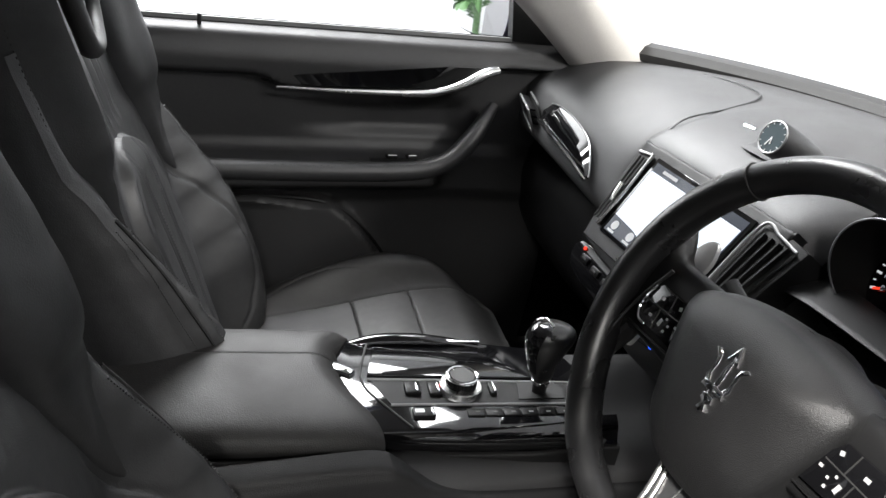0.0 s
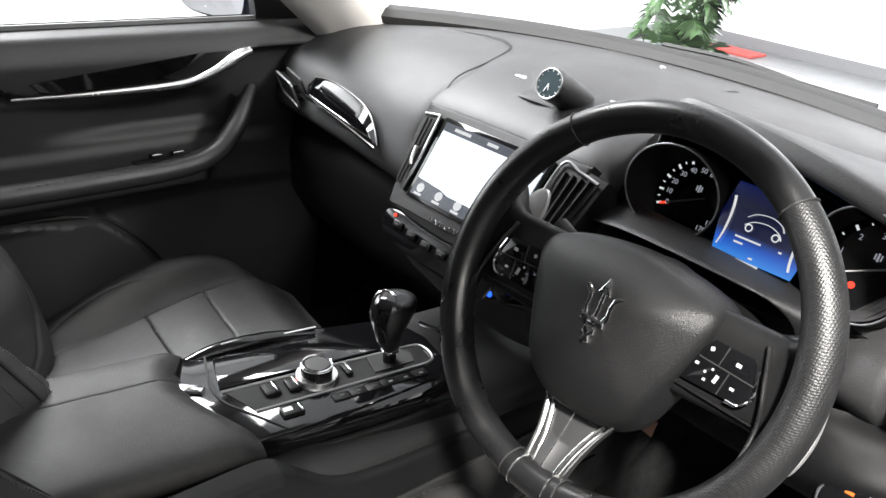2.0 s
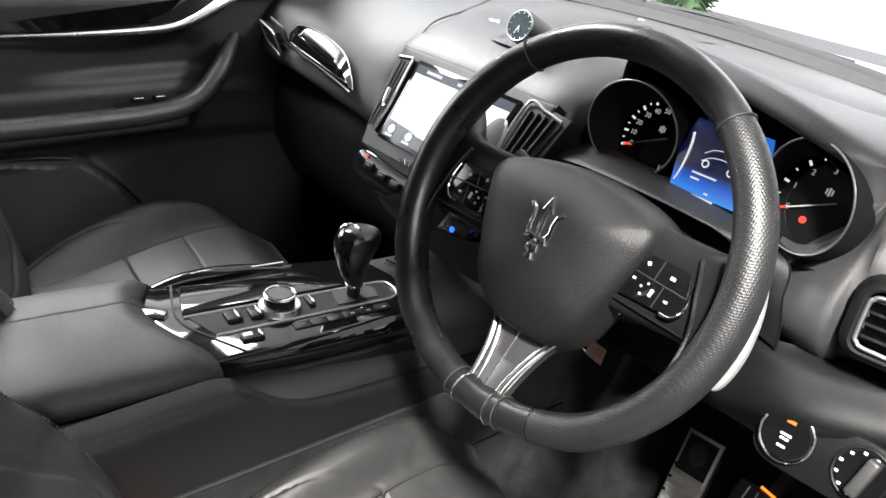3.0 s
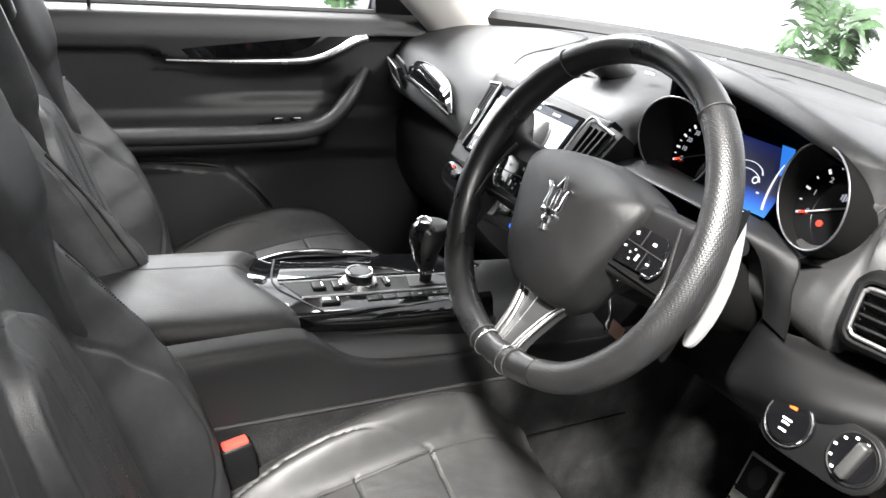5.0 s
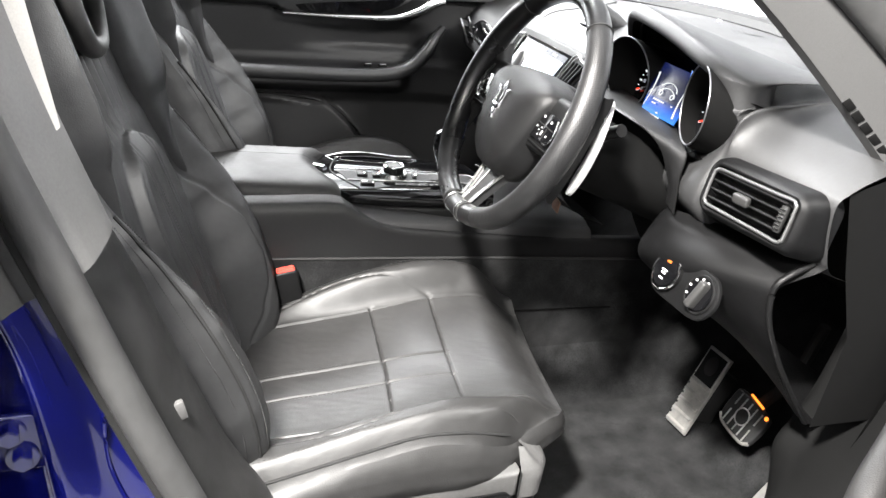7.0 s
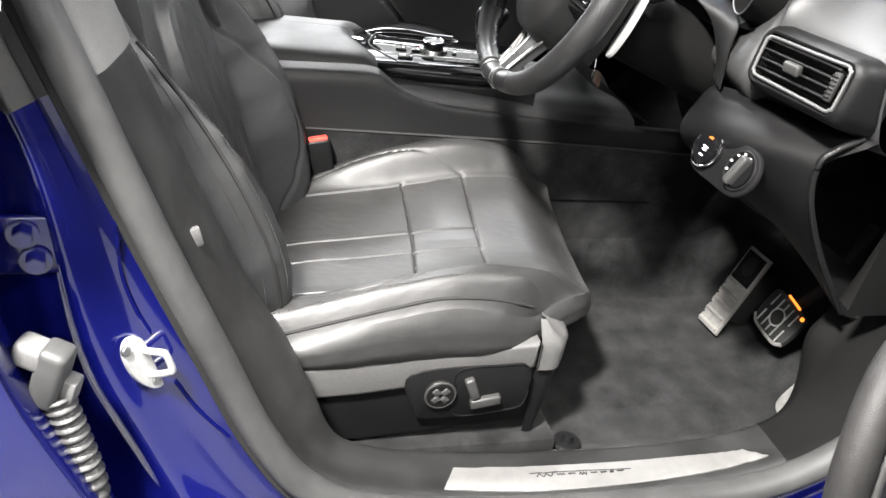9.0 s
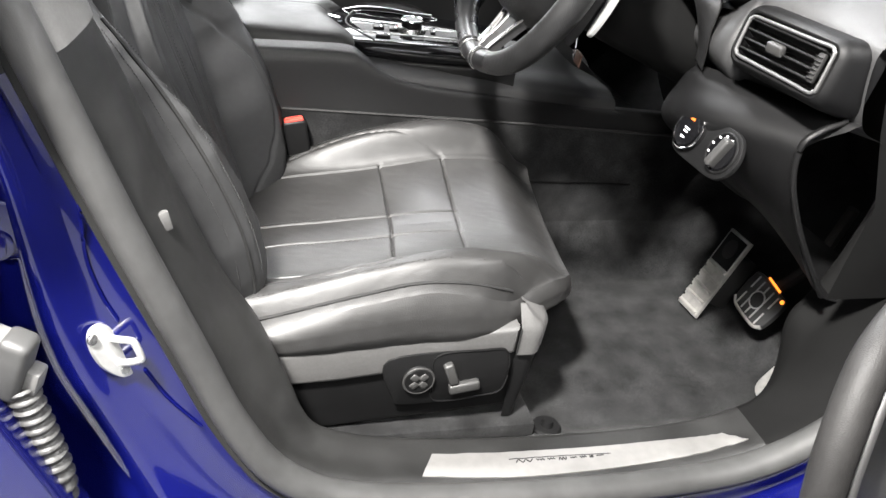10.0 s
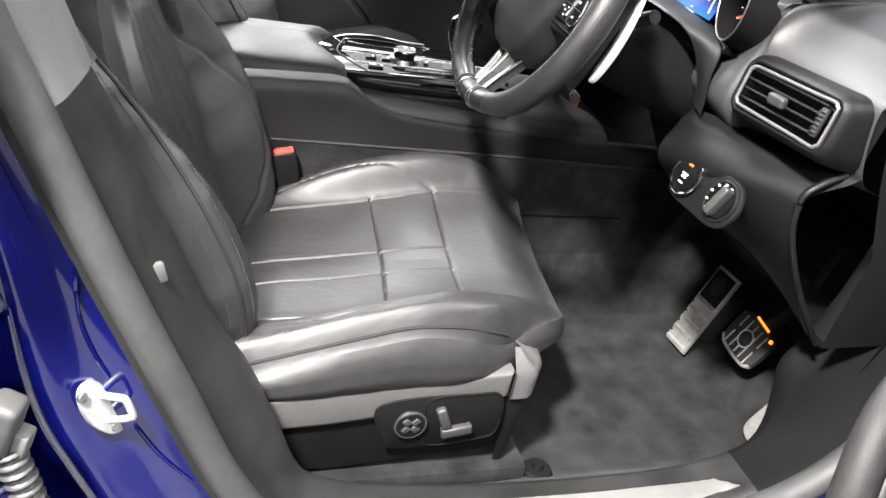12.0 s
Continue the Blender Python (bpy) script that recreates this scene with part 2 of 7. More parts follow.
def loft(rows, close=False, caps=False):
    bm = bmesh.new()
    v = [[bm.verts.new(p) for p in r] for r in rows]
    n = len(rows[0])
    for i in range(len(rows) - 1):
        for j in range(n if close else n - 1):
            bm.faces.new((v[i][j], v[i][(j + 1) % n], v[i + 1][(j + 1) % n], v[i + 1][j]))
    if caps:
        bm.faces.new(v[0])
        bm.faces.new(list(reversed(v[-1])))
    return bm


def net(ctrl, nu, nv):
    """Smooth sheet through a small net of control points."""
    rows = [spline(r, nv) for r in ctrl]
    cols = [spline([r[j] for r in rows], nu) for j in range(nv)]
    return [[cols[j][i] for j in range(nv)] for i in range(nu)]


def shell(bm, t):
    bmesh.ops.recalc_face_normals(bm, faces=bm.faces)
    bmesh.ops.solidify(bm, geom=bm.faces[:], thickness=t)
    return bm


def field(f, u0, u1, nu, v0, v1, nv):
    """Sheet of points f(u, v)."""
    return [[Vector(f(u0 + (u1 - u0) * i / (nu - 1), v0 + (v1 - v0) * j / (nv - 1))) for j in range(nv)] for i in range(nu)]


def tube(pts, r, seg=10, closed=False, n=None, flat=1.0, up=(0, 0, 1), caps=True):
    """A rod along a curve; r may be a function of 0..1, flat squeezes it along up."""
    c = spline(pts, n or 8 * len(pts), closed) if n != 0 else [Vector(p) for p in pts]
    k = len(c)
    rows = []
    for i, p in enumerate(c):
        d = (c[(i + 1) % k] - c[i - 1]) if closed else (c[min(i + 1, k - 1)] - c[max(i - 1, 0)])
        d.normalize()
        w = d.cross(Vector(up))
        if w.length < 1e-4:
            w = d.cross(Vector((1, 0, 0)))
        w.normalize()
        h = w.cross(d)
        rad = r(i / max(1, k - 1)) if callable(r) else r
        rows.append([p + (w * math.cos(a) + h * math.sin(a) * flat) * rad for a in [2 * math.pi * q / seg for q in range(seg)]])
    if closed:
        rows.append(rows[0])
        bm = loft(rows, True)
        bmesh.ops.remove_doubles(bm, verts=bm.verts, dist=1e-6)
        return bm
    return loft(rows, True, caps)


def rbox(size, m, bevel=0.004, seg=2):
    bm = bmesh.new()
    bmesh.ops.create_cube(bm, size=1)
    bmesh.ops.scale(bm, vec=size, verts=bm.verts)
    if bevel:
        bmesh.ops.bevel(bm, geom=bm.edges[:], offset=min(bevel, min(size) * 0.45), segments=seg, affect="EDGES", profile=0.5)
    bmesh.ops.transform(bm, matrix=m, verts=bm.verts)
    return bm


def prism(outline, t, m, bevel=0.0015, seg=2):
    """A plate of the given outline (x, y), t thick in z, in the frame m."""
    bm = bmesh.new()
    f = bm.faces.new([bm.verts.new((x, y, 0)) for x, y in outline])
    r = bmesh.ops.extrude_face_region(bm, geom=[f])
    bmesh.ops.translate(bm, vec=(0, 0, t), verts=[g for g in r["geom"] if isinstance(g, bmesh.types.BMVert)])
    if bevel:
        top = [e for e in bm.edges if all(v.co.z > t * 0.5 for v in e.verts)]
        bmesh.ops.bevel(bm, geom=top, offset=bevel, segments=seg, affect="EDGES", profile=0.5)
    bmesh.ops.transform(bm, matrix=m, verts=bm.verts)
    return bm


def disc(r, t, m, seg=32, r2=None, bevel=0.001):
    """A short cylinder standing on the frame's plane; r2: the top's radius."""
    bm = bmesh.new()
    bmesh.ops.create_cone(bm, cap_ends=True, segments=seg, radius1=r, radius2=r if r2 is None else r2, depth=t)
    bmesh.ops.translate(bm, vec=(0, 0, t / 2), verts=bm.verts)
    if bevel:
        bmesh.ops.bevel(bm, geom=[e for e in bm.edges if all(v.co.z > t * 0.9 for v in e.verts)], offset=bevel, segments=2, affect="EDGES")
    bmesh.ops.transform(bm, matrix=m, verts=bm.verts)
    return bm


def ring(r, w, m, seg=40, flat=1.0):
    return_pts = [m @ Vector((r * math.cos(a), r * math.sin(a), 0)) for a in [2 * math.pi * i / seg for i in range(seg)]]
    return tube(return_pts, w, 8, True, seg, flat, up=m.to_3x3() @ Vector((0, 0, 1)))


def frame_of(origin, right, upward):
    """A frame whose x runs along right and whose y runs along upward; z faces the viewer."""
    x = Vector(right).normalized()
    z = x.cross(Vector(upward)).normalized()
    y = z.cross(x)
    m = Matrix((x, y, z)).transposed().to_4x4()
    m.translation = Vector(origin)
    return m


def ss(a, b, x):
    t = min(1.0, max(0.0, (x - a) / (b - a)))
    return t * t * (3 - 2 * t)


def dip(d, w):
    return math.exp(-(d / w) ** 2)


def join(*bms):
    out = bmesh.new()
    for b in bms:
        me = bpy.data.meshes.new("tmp")
        b.to_mesh(me)
        b.free()
        out.from_mesh(me)
        bpy.data.meshes.remove(me)
    return out


def stitches(path, n, length=0.006, r=0.0007):
    """A row of thread stitches along a curve."""
    c = spline(path, n * 2)
    return join(*[tube([c[2 * i], c[2 * i].lerp(c[2 * i + 1], 0.75)], r, 5, n=2) for i in range(n)])

# ---------------------------------------------------------------- showroom shell
GROUND = -0.20


def slab(name, lo, hi, mat, label, category="", kind="structure"):
    c = [(a + b) / 2 for a, b in zip(lo, hi)]
    ob = part(name, rbox([b - a for a, b in zip(lo, hi)], Matrix.Translation(c), 0.0), mat, smooth=False)
    return tagged(ob, label, category, "", kind)


slab("floor", (-5, -5, GROUND - 0.1), (8.6, 5, GROUND), FLOOR, "pale grey glossy showroom floor", "floor")
slab("ceiling", (-5, -5, 3.6), (8.25, 5, 3.7), WALL, "plain white showroom ceiling", "ceiling")
slab("wall_front", (8.25, -5, GROUND), (8.35, 5, 3.6), WALL, "plain white showroom wall ahead of the car", "wall")
slab("wall_rear", (-5.1, -5, GROUND), (-5, 5, 3.6), SHADE_WALL, "unseen showroom wall behind the car, greyed to cut bounced light", "wall")
slab("wall_left", (-5.1, 5, GROUND), (8.35, 5.1, 3.6), WALL, "plain white showroom wall", "wall")
slab("wall_right", (-5.1, -5.1, GROUND), (8.35, -5, 3.6), SHADE_WALL, "unseen showroom wall by the open door, greyed to cut bounced light", "wall")

# ---------------------------------------------------------------- cabin shell
# carpeted floor pan with raised toe board and tunnel
def floor_pan(x, y):
    z = 0.222 + 0.30 * ss(0.52, 0.95, x) * (x > 0.5)
    z += 0.05 * ss(-0.66, -0.74, y) + 0.05 * ss(0.66, 0.74, y)
    z += 0.16 * ss(0.21, 0.12, abs(y - 0.01))
    z += 0.004 * noise.noise((x * 9, y * 9, 3.0))
    return (x, y, z)


tagged(part("carpet", loft(field(floor_pan, -1.1, 1.0, 90, -0.78, 0.78, 90)), CARPET), "black pile carpet in the footwells", "carpet", "", "structure")
tagged(part("kick_panel_left", loft(net([[(0.20, 0.765, 0.22), (0.6, 0.76, 0.22), (1.0, 0.74, 0.22)], [(0.20, 0.775, 0.6), (0.6, 0.765, 0.6), (1.0, 0.74, 0.6)], [(0.30, 0.775, 0.95), (0.6, 0.765, 0.95), (1.0, 0.74, 0.95)]], 8, 8)), SATIN_PLASTIC), "black plastic kick panel in the passenger footwell", "kick panel", "", "structure")
firewall = part("firewall", loft(net([[(0.95, -0.8, 0.4), (0.95, 0, 0.42), (0.95, 0.8, 0.4)], [(0.85, -0.8, 0.9), (0.9, 0, 0.95), (0.85, 0.8, 0.9)]], 6, 8)), DARK)
tagged(firewall, "matt black bulkhead behind the pedals", "bulkhead", "", "structure")
roof = part("roof_lining", loft(net([[(-1.6, -0.60, 1.40), (-1.6, 0, 1.47), (-1.6, 0.60, 1.40)], [(-0.6, -0.60, 1.42), (-0.6, 0, 1.49), (-0.6, 0.60, 1.42)], [(0.02, -0.60, 1.36), (0.05, 0, 1.44), (0.02, 0.60, 1.36)]], 14, 14)), HEADLINER)
tagged(roof, "pale fabric roof lining", "roof lining", "", "structure")
roof_skin = part("roof_panel", loft(net([[(-1.85, -0.66, 1.36), (-1.85, 0, 1.45), (-1.85, 0.66, 1.36)], [(-0.6, -0.70, 1.42), (-0.6, 0, 1.53), (-0.6, 0.70, 1.42)], [(0.04, -0.66, 1.39), (0.06, 0, 1.475), (0.04, 0.66, 1.39)]], 14, 14)), PAINT)
tagged(roof_skin, "glossy deep blue car roof", "car roof", "", "structure")
# opaque panes added at the unseen rear to stop light leaking in
tagged(part("window_1", shell(loft([[(-1.75, 0.80, 1.0), (-0.72, 0.80, 1.01)], [(-1.80, 0.68, 1.36), (-0.76, 0.70, 1.41)]]), 0.004), PIANO), "dark tinted rear side window, opaque and unseen, keeps light out", "car window", "", "structure")
tagged(part("window_2", shell(loft([[(-1.84, -0.66, 1.04), (-1.88, 0, 1.04), (-1.84, 0.66, 1.04)], [(-1.82, -0.66, 1.37), (-1.85, 0, 1.45), (-1.82, 0.66, 1.37)]]), 0.004), PIANO), "dark tinted tailgate window, opaque and unseen, keeps light out", "car window", "", "structure")
rear_wall = part("rear_cabin", loft(net([[(-1.55, -0.78, 0.2), (-1.6, 0, 0.2), (-1.55, 0.78, 0.2)], [(-1.6, -0.75, 0.8), (-1.65, 0, 0.85), (-1.6, 0.75, 0.8)], [(-1.75, -0.6, 1.05), (-1.8, 0, 1.05), (-1.75, 0.6, 1.05)]], 10, 8)), LEATHER)
tagged(rear_wall, "black rear seat bench behind the front seats", "rear seat", "", "structure")
rear_side = part("rear_side_trim", loft(net([[(-1.7, 0.79, 0.15), (-1.0, 0.80, 0.15), (-0.62, 0.80, 0.15)], [(-1.7, 0.79, 0.6), (-1.0, 0.80, 0.6), (-0.62, 0.80, 0.6)], [(-1.7, 0.78, 1.0), (-1.0, 0.79, 1.0), (-0.62, 0.79, 1.0)]], 8, 6)), SATIN_PLASTIC)
tagged(rear_side, "black trim of the closed rear door", "door trim", "", "structure")

# windscreen, pillars
def pillar(side):
    s = side
    base, top = (Vector((0.56, 0.725, 0.985)), Vector((-0.05, 0.60, 1.345))) if s > 0 else (Vector((0.60, -0.72, 1.00)), Vector((0.02, -0.60, 1.40)))
    rows = []
    for i in range(13):
        t = i / 12
        c = base.lerp(top, t) + Vector((0, 0, 0.03 * math.sin(math.pi * t)))
        w = 0.105 - 0.035 * t
        rows.append([c + Vector((w * 0.75, s * 0.005, 0.02)), c + Vector((w * 0.4, -s * 0.018, 0.035)), c + Vector((-w * 0.2, -s * 0.024, 0.012)),
                     c + Vector((-w * (0.95 if s > 0 else 1.32), -s * 0.004, -0.03)), c + Vector((-w * (1.05 if s > 0 else 1.42), s * 0.035, -0.03)), c + Vector((0, s * 0.06, 0.02)), c + Vector((w * 0.8, s * 0.03, 0.03))])
    return loft([spline(r, 20, True) for r in rows], True, True)


tagged(part("pillar_trim_left", pillar(1), HEADLINER), "pale fabric windscreen pillar trim", "pillar trim", "", "structure")
pillar_right = part("pillar_trim_right", pillar(-1), SHADED_CLOTH)
tagged(pillar_right, "cloth windscreen pillar trim beside the open door, greyed for shade", "pillar trim", "", "structure")
for k in range(6):
    part("demister_slot", rbox((0.0185, 0.0115, 0.003), frame_of(Vector((0.3395, -0.7285, 1.0680)) + Vector((0.0173, -0.0034, -0.0150)) * k, (0.76, -0.12, -0.64), (0.77, -0.42, 0.49)), 0.001), VOID, pillar_right)


def screen_edge(t):
    y = 0.72 * t
    return 0.80 - 0.24 * abs(t) ** 2.2, y


ws_low = [(screen_edge(t)[0], screen_edge(t)[1], 1.035 - 0.02 * t * t) for t in [i / 6 - 1 for i in range(13)]]
ws_top = [(0.06, 0.60 * t, 1.44 - 0.05 * t * t) for t in [i / 6 - 1 for i in range(13)]]
pane = part("windscreen", loft([[Vector(a).lerp(Vector(b), k / 8) + Vector((0.03, 0, 0.03)) * math.sin(math.pi * k / 8) for a, b in zip(ws_low, ws_top)] for k in range(9)]), GLASS)
pane.visible_shadow = False
tagged(pane, "clear curved windscreen glass", "windscreen", "", "structure")
tagged(part("windscreen_trim", tube([Vector(p) + Vector((0.006, 0, 0.010)) for p in ws_low], 0.030, 8, n=60, flat=0.75), DARK), "black edge band along the foot of the windscreen", "trim", "", "structure")
tagged(part("scuttle", loft([[Vector(p) + Vector((0.015, 0, 0.0)) for p in ws_low], [Vector(p) + Vector((0.06, 0, -0.025)) for p in ws_low], [Vector((p[0] + 0.14, p[1] * 1.06, p[2] - 0.035)) for p in ws_low]]), DARK), "black plastic cowl in front of the windscreen", "cowl", "", "structure")

# ---------------------------------------------------------------- dashboard
dash = thing("dashboard", "soft black dashboard with stitched top and satin trims", "dashboard", (0.5, 0, 0.9))
SECT = {
    0.755: ((0.52, 1.00), (0.46, 0.995), (0.40, 0.978), (0.34, 0.950), (0.318, 0.90), (0.315, 0.85), (0.37, 0.82)),
    0.50: ((0.68, 1.03), (0.53, 1.032), (0.41, 1.015), (0.315, 0.970), (0.278, 0.915), (0.268, 0.86), (0.34, 0.82)),
    0.26: ((0.76, 1.04), (0.56, 1.050), (0.41, 1.035), (0.290, 0.985), (0.245, 0.925), (0.235, 0.86), (0.31, 0.81)),
    0.185: ((0.77, 1.042), (0.57, 1.055), (0.41, 1.045), (0.280, 1.003), (0.250, 0.93), (0.225, 0.86), (0.30, 0.80)),
    0.00: ((0.785, 1.042), (0.58, 1.060), (0.43, 1.055), (0.290, 1.005), (0.262, 0.93), (0.225, 0.86), (0.30, 0.80)),
    -0.13: ((0.78, 1.042), (0.57, 1.056), (0.43, 1.045), (0.290, 1.003), (0.262, 0.93), (0.235, 0.86), (0.30, 0.80)),
}
SECT_R = {
    -0.20: ((0.77, 1.042), (0.57, 1.052), (0.47, 1.03), (0.40, 0.97), (0.35, 0.92), (0.27, 0.87), (0.31, 0.80)),
    -0.37: ((0.74, 1.040), (0.57, 1.052), (0.48, 1.03), (0.42, 0.97), (0.36, 0.92), (0.29, 0.86), (0.33, 0.80)),
    -0.535: ((0.69, 1.034), (0.56, 1.044), (0.46, 1.034), (0.35, 0.995), (0.283, 0.93), (0.255, 0.86), (0.31, 0.80)),
    -0.575: ((0.665, 1.030), (0.55, 1.038), (0.41, 1.030), (0.305, 1.010), (0.285, 0.95), (0.266, 0.86), (0.31, 0.80)),
    -0.60: ((0.65, 1.028), (0.54, 1.034), (0.42, 1.020), (0.318, 0.984), (0.285, 0.93), (0.305, 0.84), (0.35, 0.80)),
    -0.775: ((0.50, 1.00), (0.45, 0.995), (0.40, 0.985), (0.345, 0.958), (0.325, 0.93), (0.345, 0.845), (0.39, 0.82)),
}
rows = []
for y, sec in list(SECT.items()) + list(SECT_R.items()):
    rows.append([(x, y, z) for x, z in sec])
part("upper_dashboard", loft(net(rows, 110, 44)), DASH_SKIN, dash)
part("left_end_cap", loft(net([[(0.37, 0.752, 0.82), (0.50, 0.752, 0.82), (0.6, 0.752, 0.82)], [(0.34, 0.752, 0.95), (0.45, 0.752, 0.99), (0.53, 0.752, 1.0)]], 4, 4)), DARK, dash)
# end cap coloured as the shaded gap beside the dashboard
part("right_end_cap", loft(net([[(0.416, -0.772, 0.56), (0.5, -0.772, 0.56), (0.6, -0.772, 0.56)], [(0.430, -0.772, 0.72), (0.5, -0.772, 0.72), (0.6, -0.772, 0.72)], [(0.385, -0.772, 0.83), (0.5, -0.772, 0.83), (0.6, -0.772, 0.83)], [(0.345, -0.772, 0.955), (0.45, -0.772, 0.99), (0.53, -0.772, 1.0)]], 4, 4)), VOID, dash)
# lower passenger side with glovebox
part("glovebox", loft(net([[(0.36, 0.75, 0.83), (0.34, 0.45, 0.83), (0.31, 0.17, 0.82)], [(0.33, 0.75, 0.74), (0.31, 0.45, 0.74), (0.29, 0.17, 0.74)], [(0.38, 0.75, 0.60), (0.36, 0.45, 0.58), (0.36, 0.17, 0.58)], [(0.55, 0.75, 0.50), (0.55, 0.45, 0.50), (0.55, 0.17, 0.50)]], 24, 24)), SATIN_PLASTIC, dash)
# driver knee panel
KN = [[(0.345, -0.775, 0.845), (0.30, -0.60, 0.835), (0.266, -0.51, 0.828), (0.300, -0.455, 0.82), (0.40, -0.40, 0.81), (0.42, -0.12, 0.80)],
      [(0.335, -0.77, 0.835), (0.262, -0.60, 0.815), (0.245, -0.51, 0.803), (0.270, -0.46, 0.79), (0.39, -0.41, 0.78), (0.42, -0.12, 0.77)],
      [(0.291, -0.744, 0.785), (0.232, -0.60, 0.765), (0.232, -0.51, 0.742), (0.252, -0.46, 0.725), (0.39, -0.40, 0.70), (0.42, -0.12, 0.70)],
      [(0.331, -0.746, 0.68), (0.310, -0.60, 0.68), (0.315, -0.51, 0.668), (0.345, -0.45, 0.655), (0.42, -0.38, 0.62), (0.46, -0.12, 0.62)],
      [(0.432, -0.744, 0.548), (0.475, -0.60, 0.56), (0.49, -0.51, 0.56), (0.50, -0.45, 0.555), (0.50, -0.37, 0.54), (0.52, -0.12, 0.53)],
      [(0.62, -0.71, 0.50), (0.62, -0.60, 0.51), (0.62, -0.51, 0.51), (0.62, -0.45, 0.51), (0.62, -0.37, 0.50), (0.60, -0.12, 0.49)]]
part("knee_panel", loft(net(KN, 60, 50)), KNEE_SKIN, dash)

# ---------------------------------------------------------------- steering wheel
W0 = Vector((0.013, -0.3686, 0.960))
WT = radians(23)
WM = frame_of(W0, (0, -1, 0), (math.sin(WT), 0, math.cos(WT)))   # x to the driver's right, y up the wheel, z to the driver
RW, RT = 0.2015, 0.0175
wheel = thing("steering_wheel", "black leather steering wheel with perforated grips and metal spokes", "steering wheel", tuple(W0))


def rim_arc(a0, a1, n, grow=0.0):
    pts = []
    for i in range(n):
        a = radians(a0 + (a1 - a0) * i / (n - 1))
        flatten = 1 - 0.03 * ss(-0.75, -1.0, math.sin(a))
        pts.append(WM @ Vector((RW * math.cos(a), RW * math.sin(a) * flatten, 0)))
    return tube(pts, lambda t: RT + grow * math.sin(math.pi * t) ** 0.6, 16, n=0, flat=1.12, up=WM.to_3x3() @ Vector((0, 0, 1)))


part("rim_top", rim_arc(52, 128, 40), RIM_LEATHER, wheel)
part("rim_grip", rim_arc(-68, 51.6, 60, 0.0018), PERF_LEATHER, wheel, "perforated black leather grip")
part("rim_grip", rim_arc(128.4, 248, 60, 0.0018), RIM_LEATHER, wheel)
part("rim_bottom", rim_arc(-112, -68.4, 24), RIM_LEATHER, wheel)

# ---------------------------------------------------------------- seats


def cushion_z(s, x, u):
    """Height of the cushion; s runs across from -1 to 1, u from back to front."""
    a = abs(s)
    h = 0.452 + 0.030 * ss(0.0, 0.75, u) - 0.006 * (1 - ss(0, 0.2, u))
    edge = 0.64 + 0.02 * u
    h += (0.026 + 0.016 * ss(0.3, 0.75, u)) * min(1.0, a / edge) ** 2.4 * (1 - 0.35 * ss(0.80, 1.0, u))
    h += (0.008 + 0.030 * ss(0.0, 0.42, u) * (1 - 0.85 * ss(0.60, 1.0, u))) * ss(edge, 0.80, a)
    h -= ((0.046 * ss(0.84, 1.02, a) ** 1.7) ** 5 + (0.040 * ss(0.80, 1.0, u) ** 1.9) ** 5) ** 0.2
    # seams: bolster edge, cross seams, twin ribs
    h -= 0.0042 * dip(a - edge, 0.0075) * (1 - ss(0.93, 0.98, u))
    ua = 0.445 + 0.02 * (1 - a)
    ub = 0.662 + 0.012 * (1 - min(1, a / 0.66) ** 2)
    if a < edge + 0.02:
        h -= 0.0036 * dip(u - ua, 0.0036) + 0.0036 * dip(u - ub, 0.0038)
        if u < ub + 0.01:
            h -= 0.0030 * dip(a - 0.125 - 0.03 * max(0.0, u - ua), 0.0075)
            h += 0.004 * math.sin(math.pi * min(1, a / edge)) * (u > ua) * math.sin(math.pi * min(1, max(0, (u - ua) / (ub - ua))))
            h += 0.003 * (u < ua) * math.sin(math.pi * min(1, max(0.0, (a - 0.13) / 0.5)))
    # arched seam of the bolster
    arch = edge + 0.02 + 0.17 * math.sin(math.pi * min(1.0, max(0.0, (u - 0.02) / (ub - 0.02)))) ** 0.8
    if a > edge and u < ub:
        h -= 0.0028 * dip(a - arch, 0.0075)
    return h


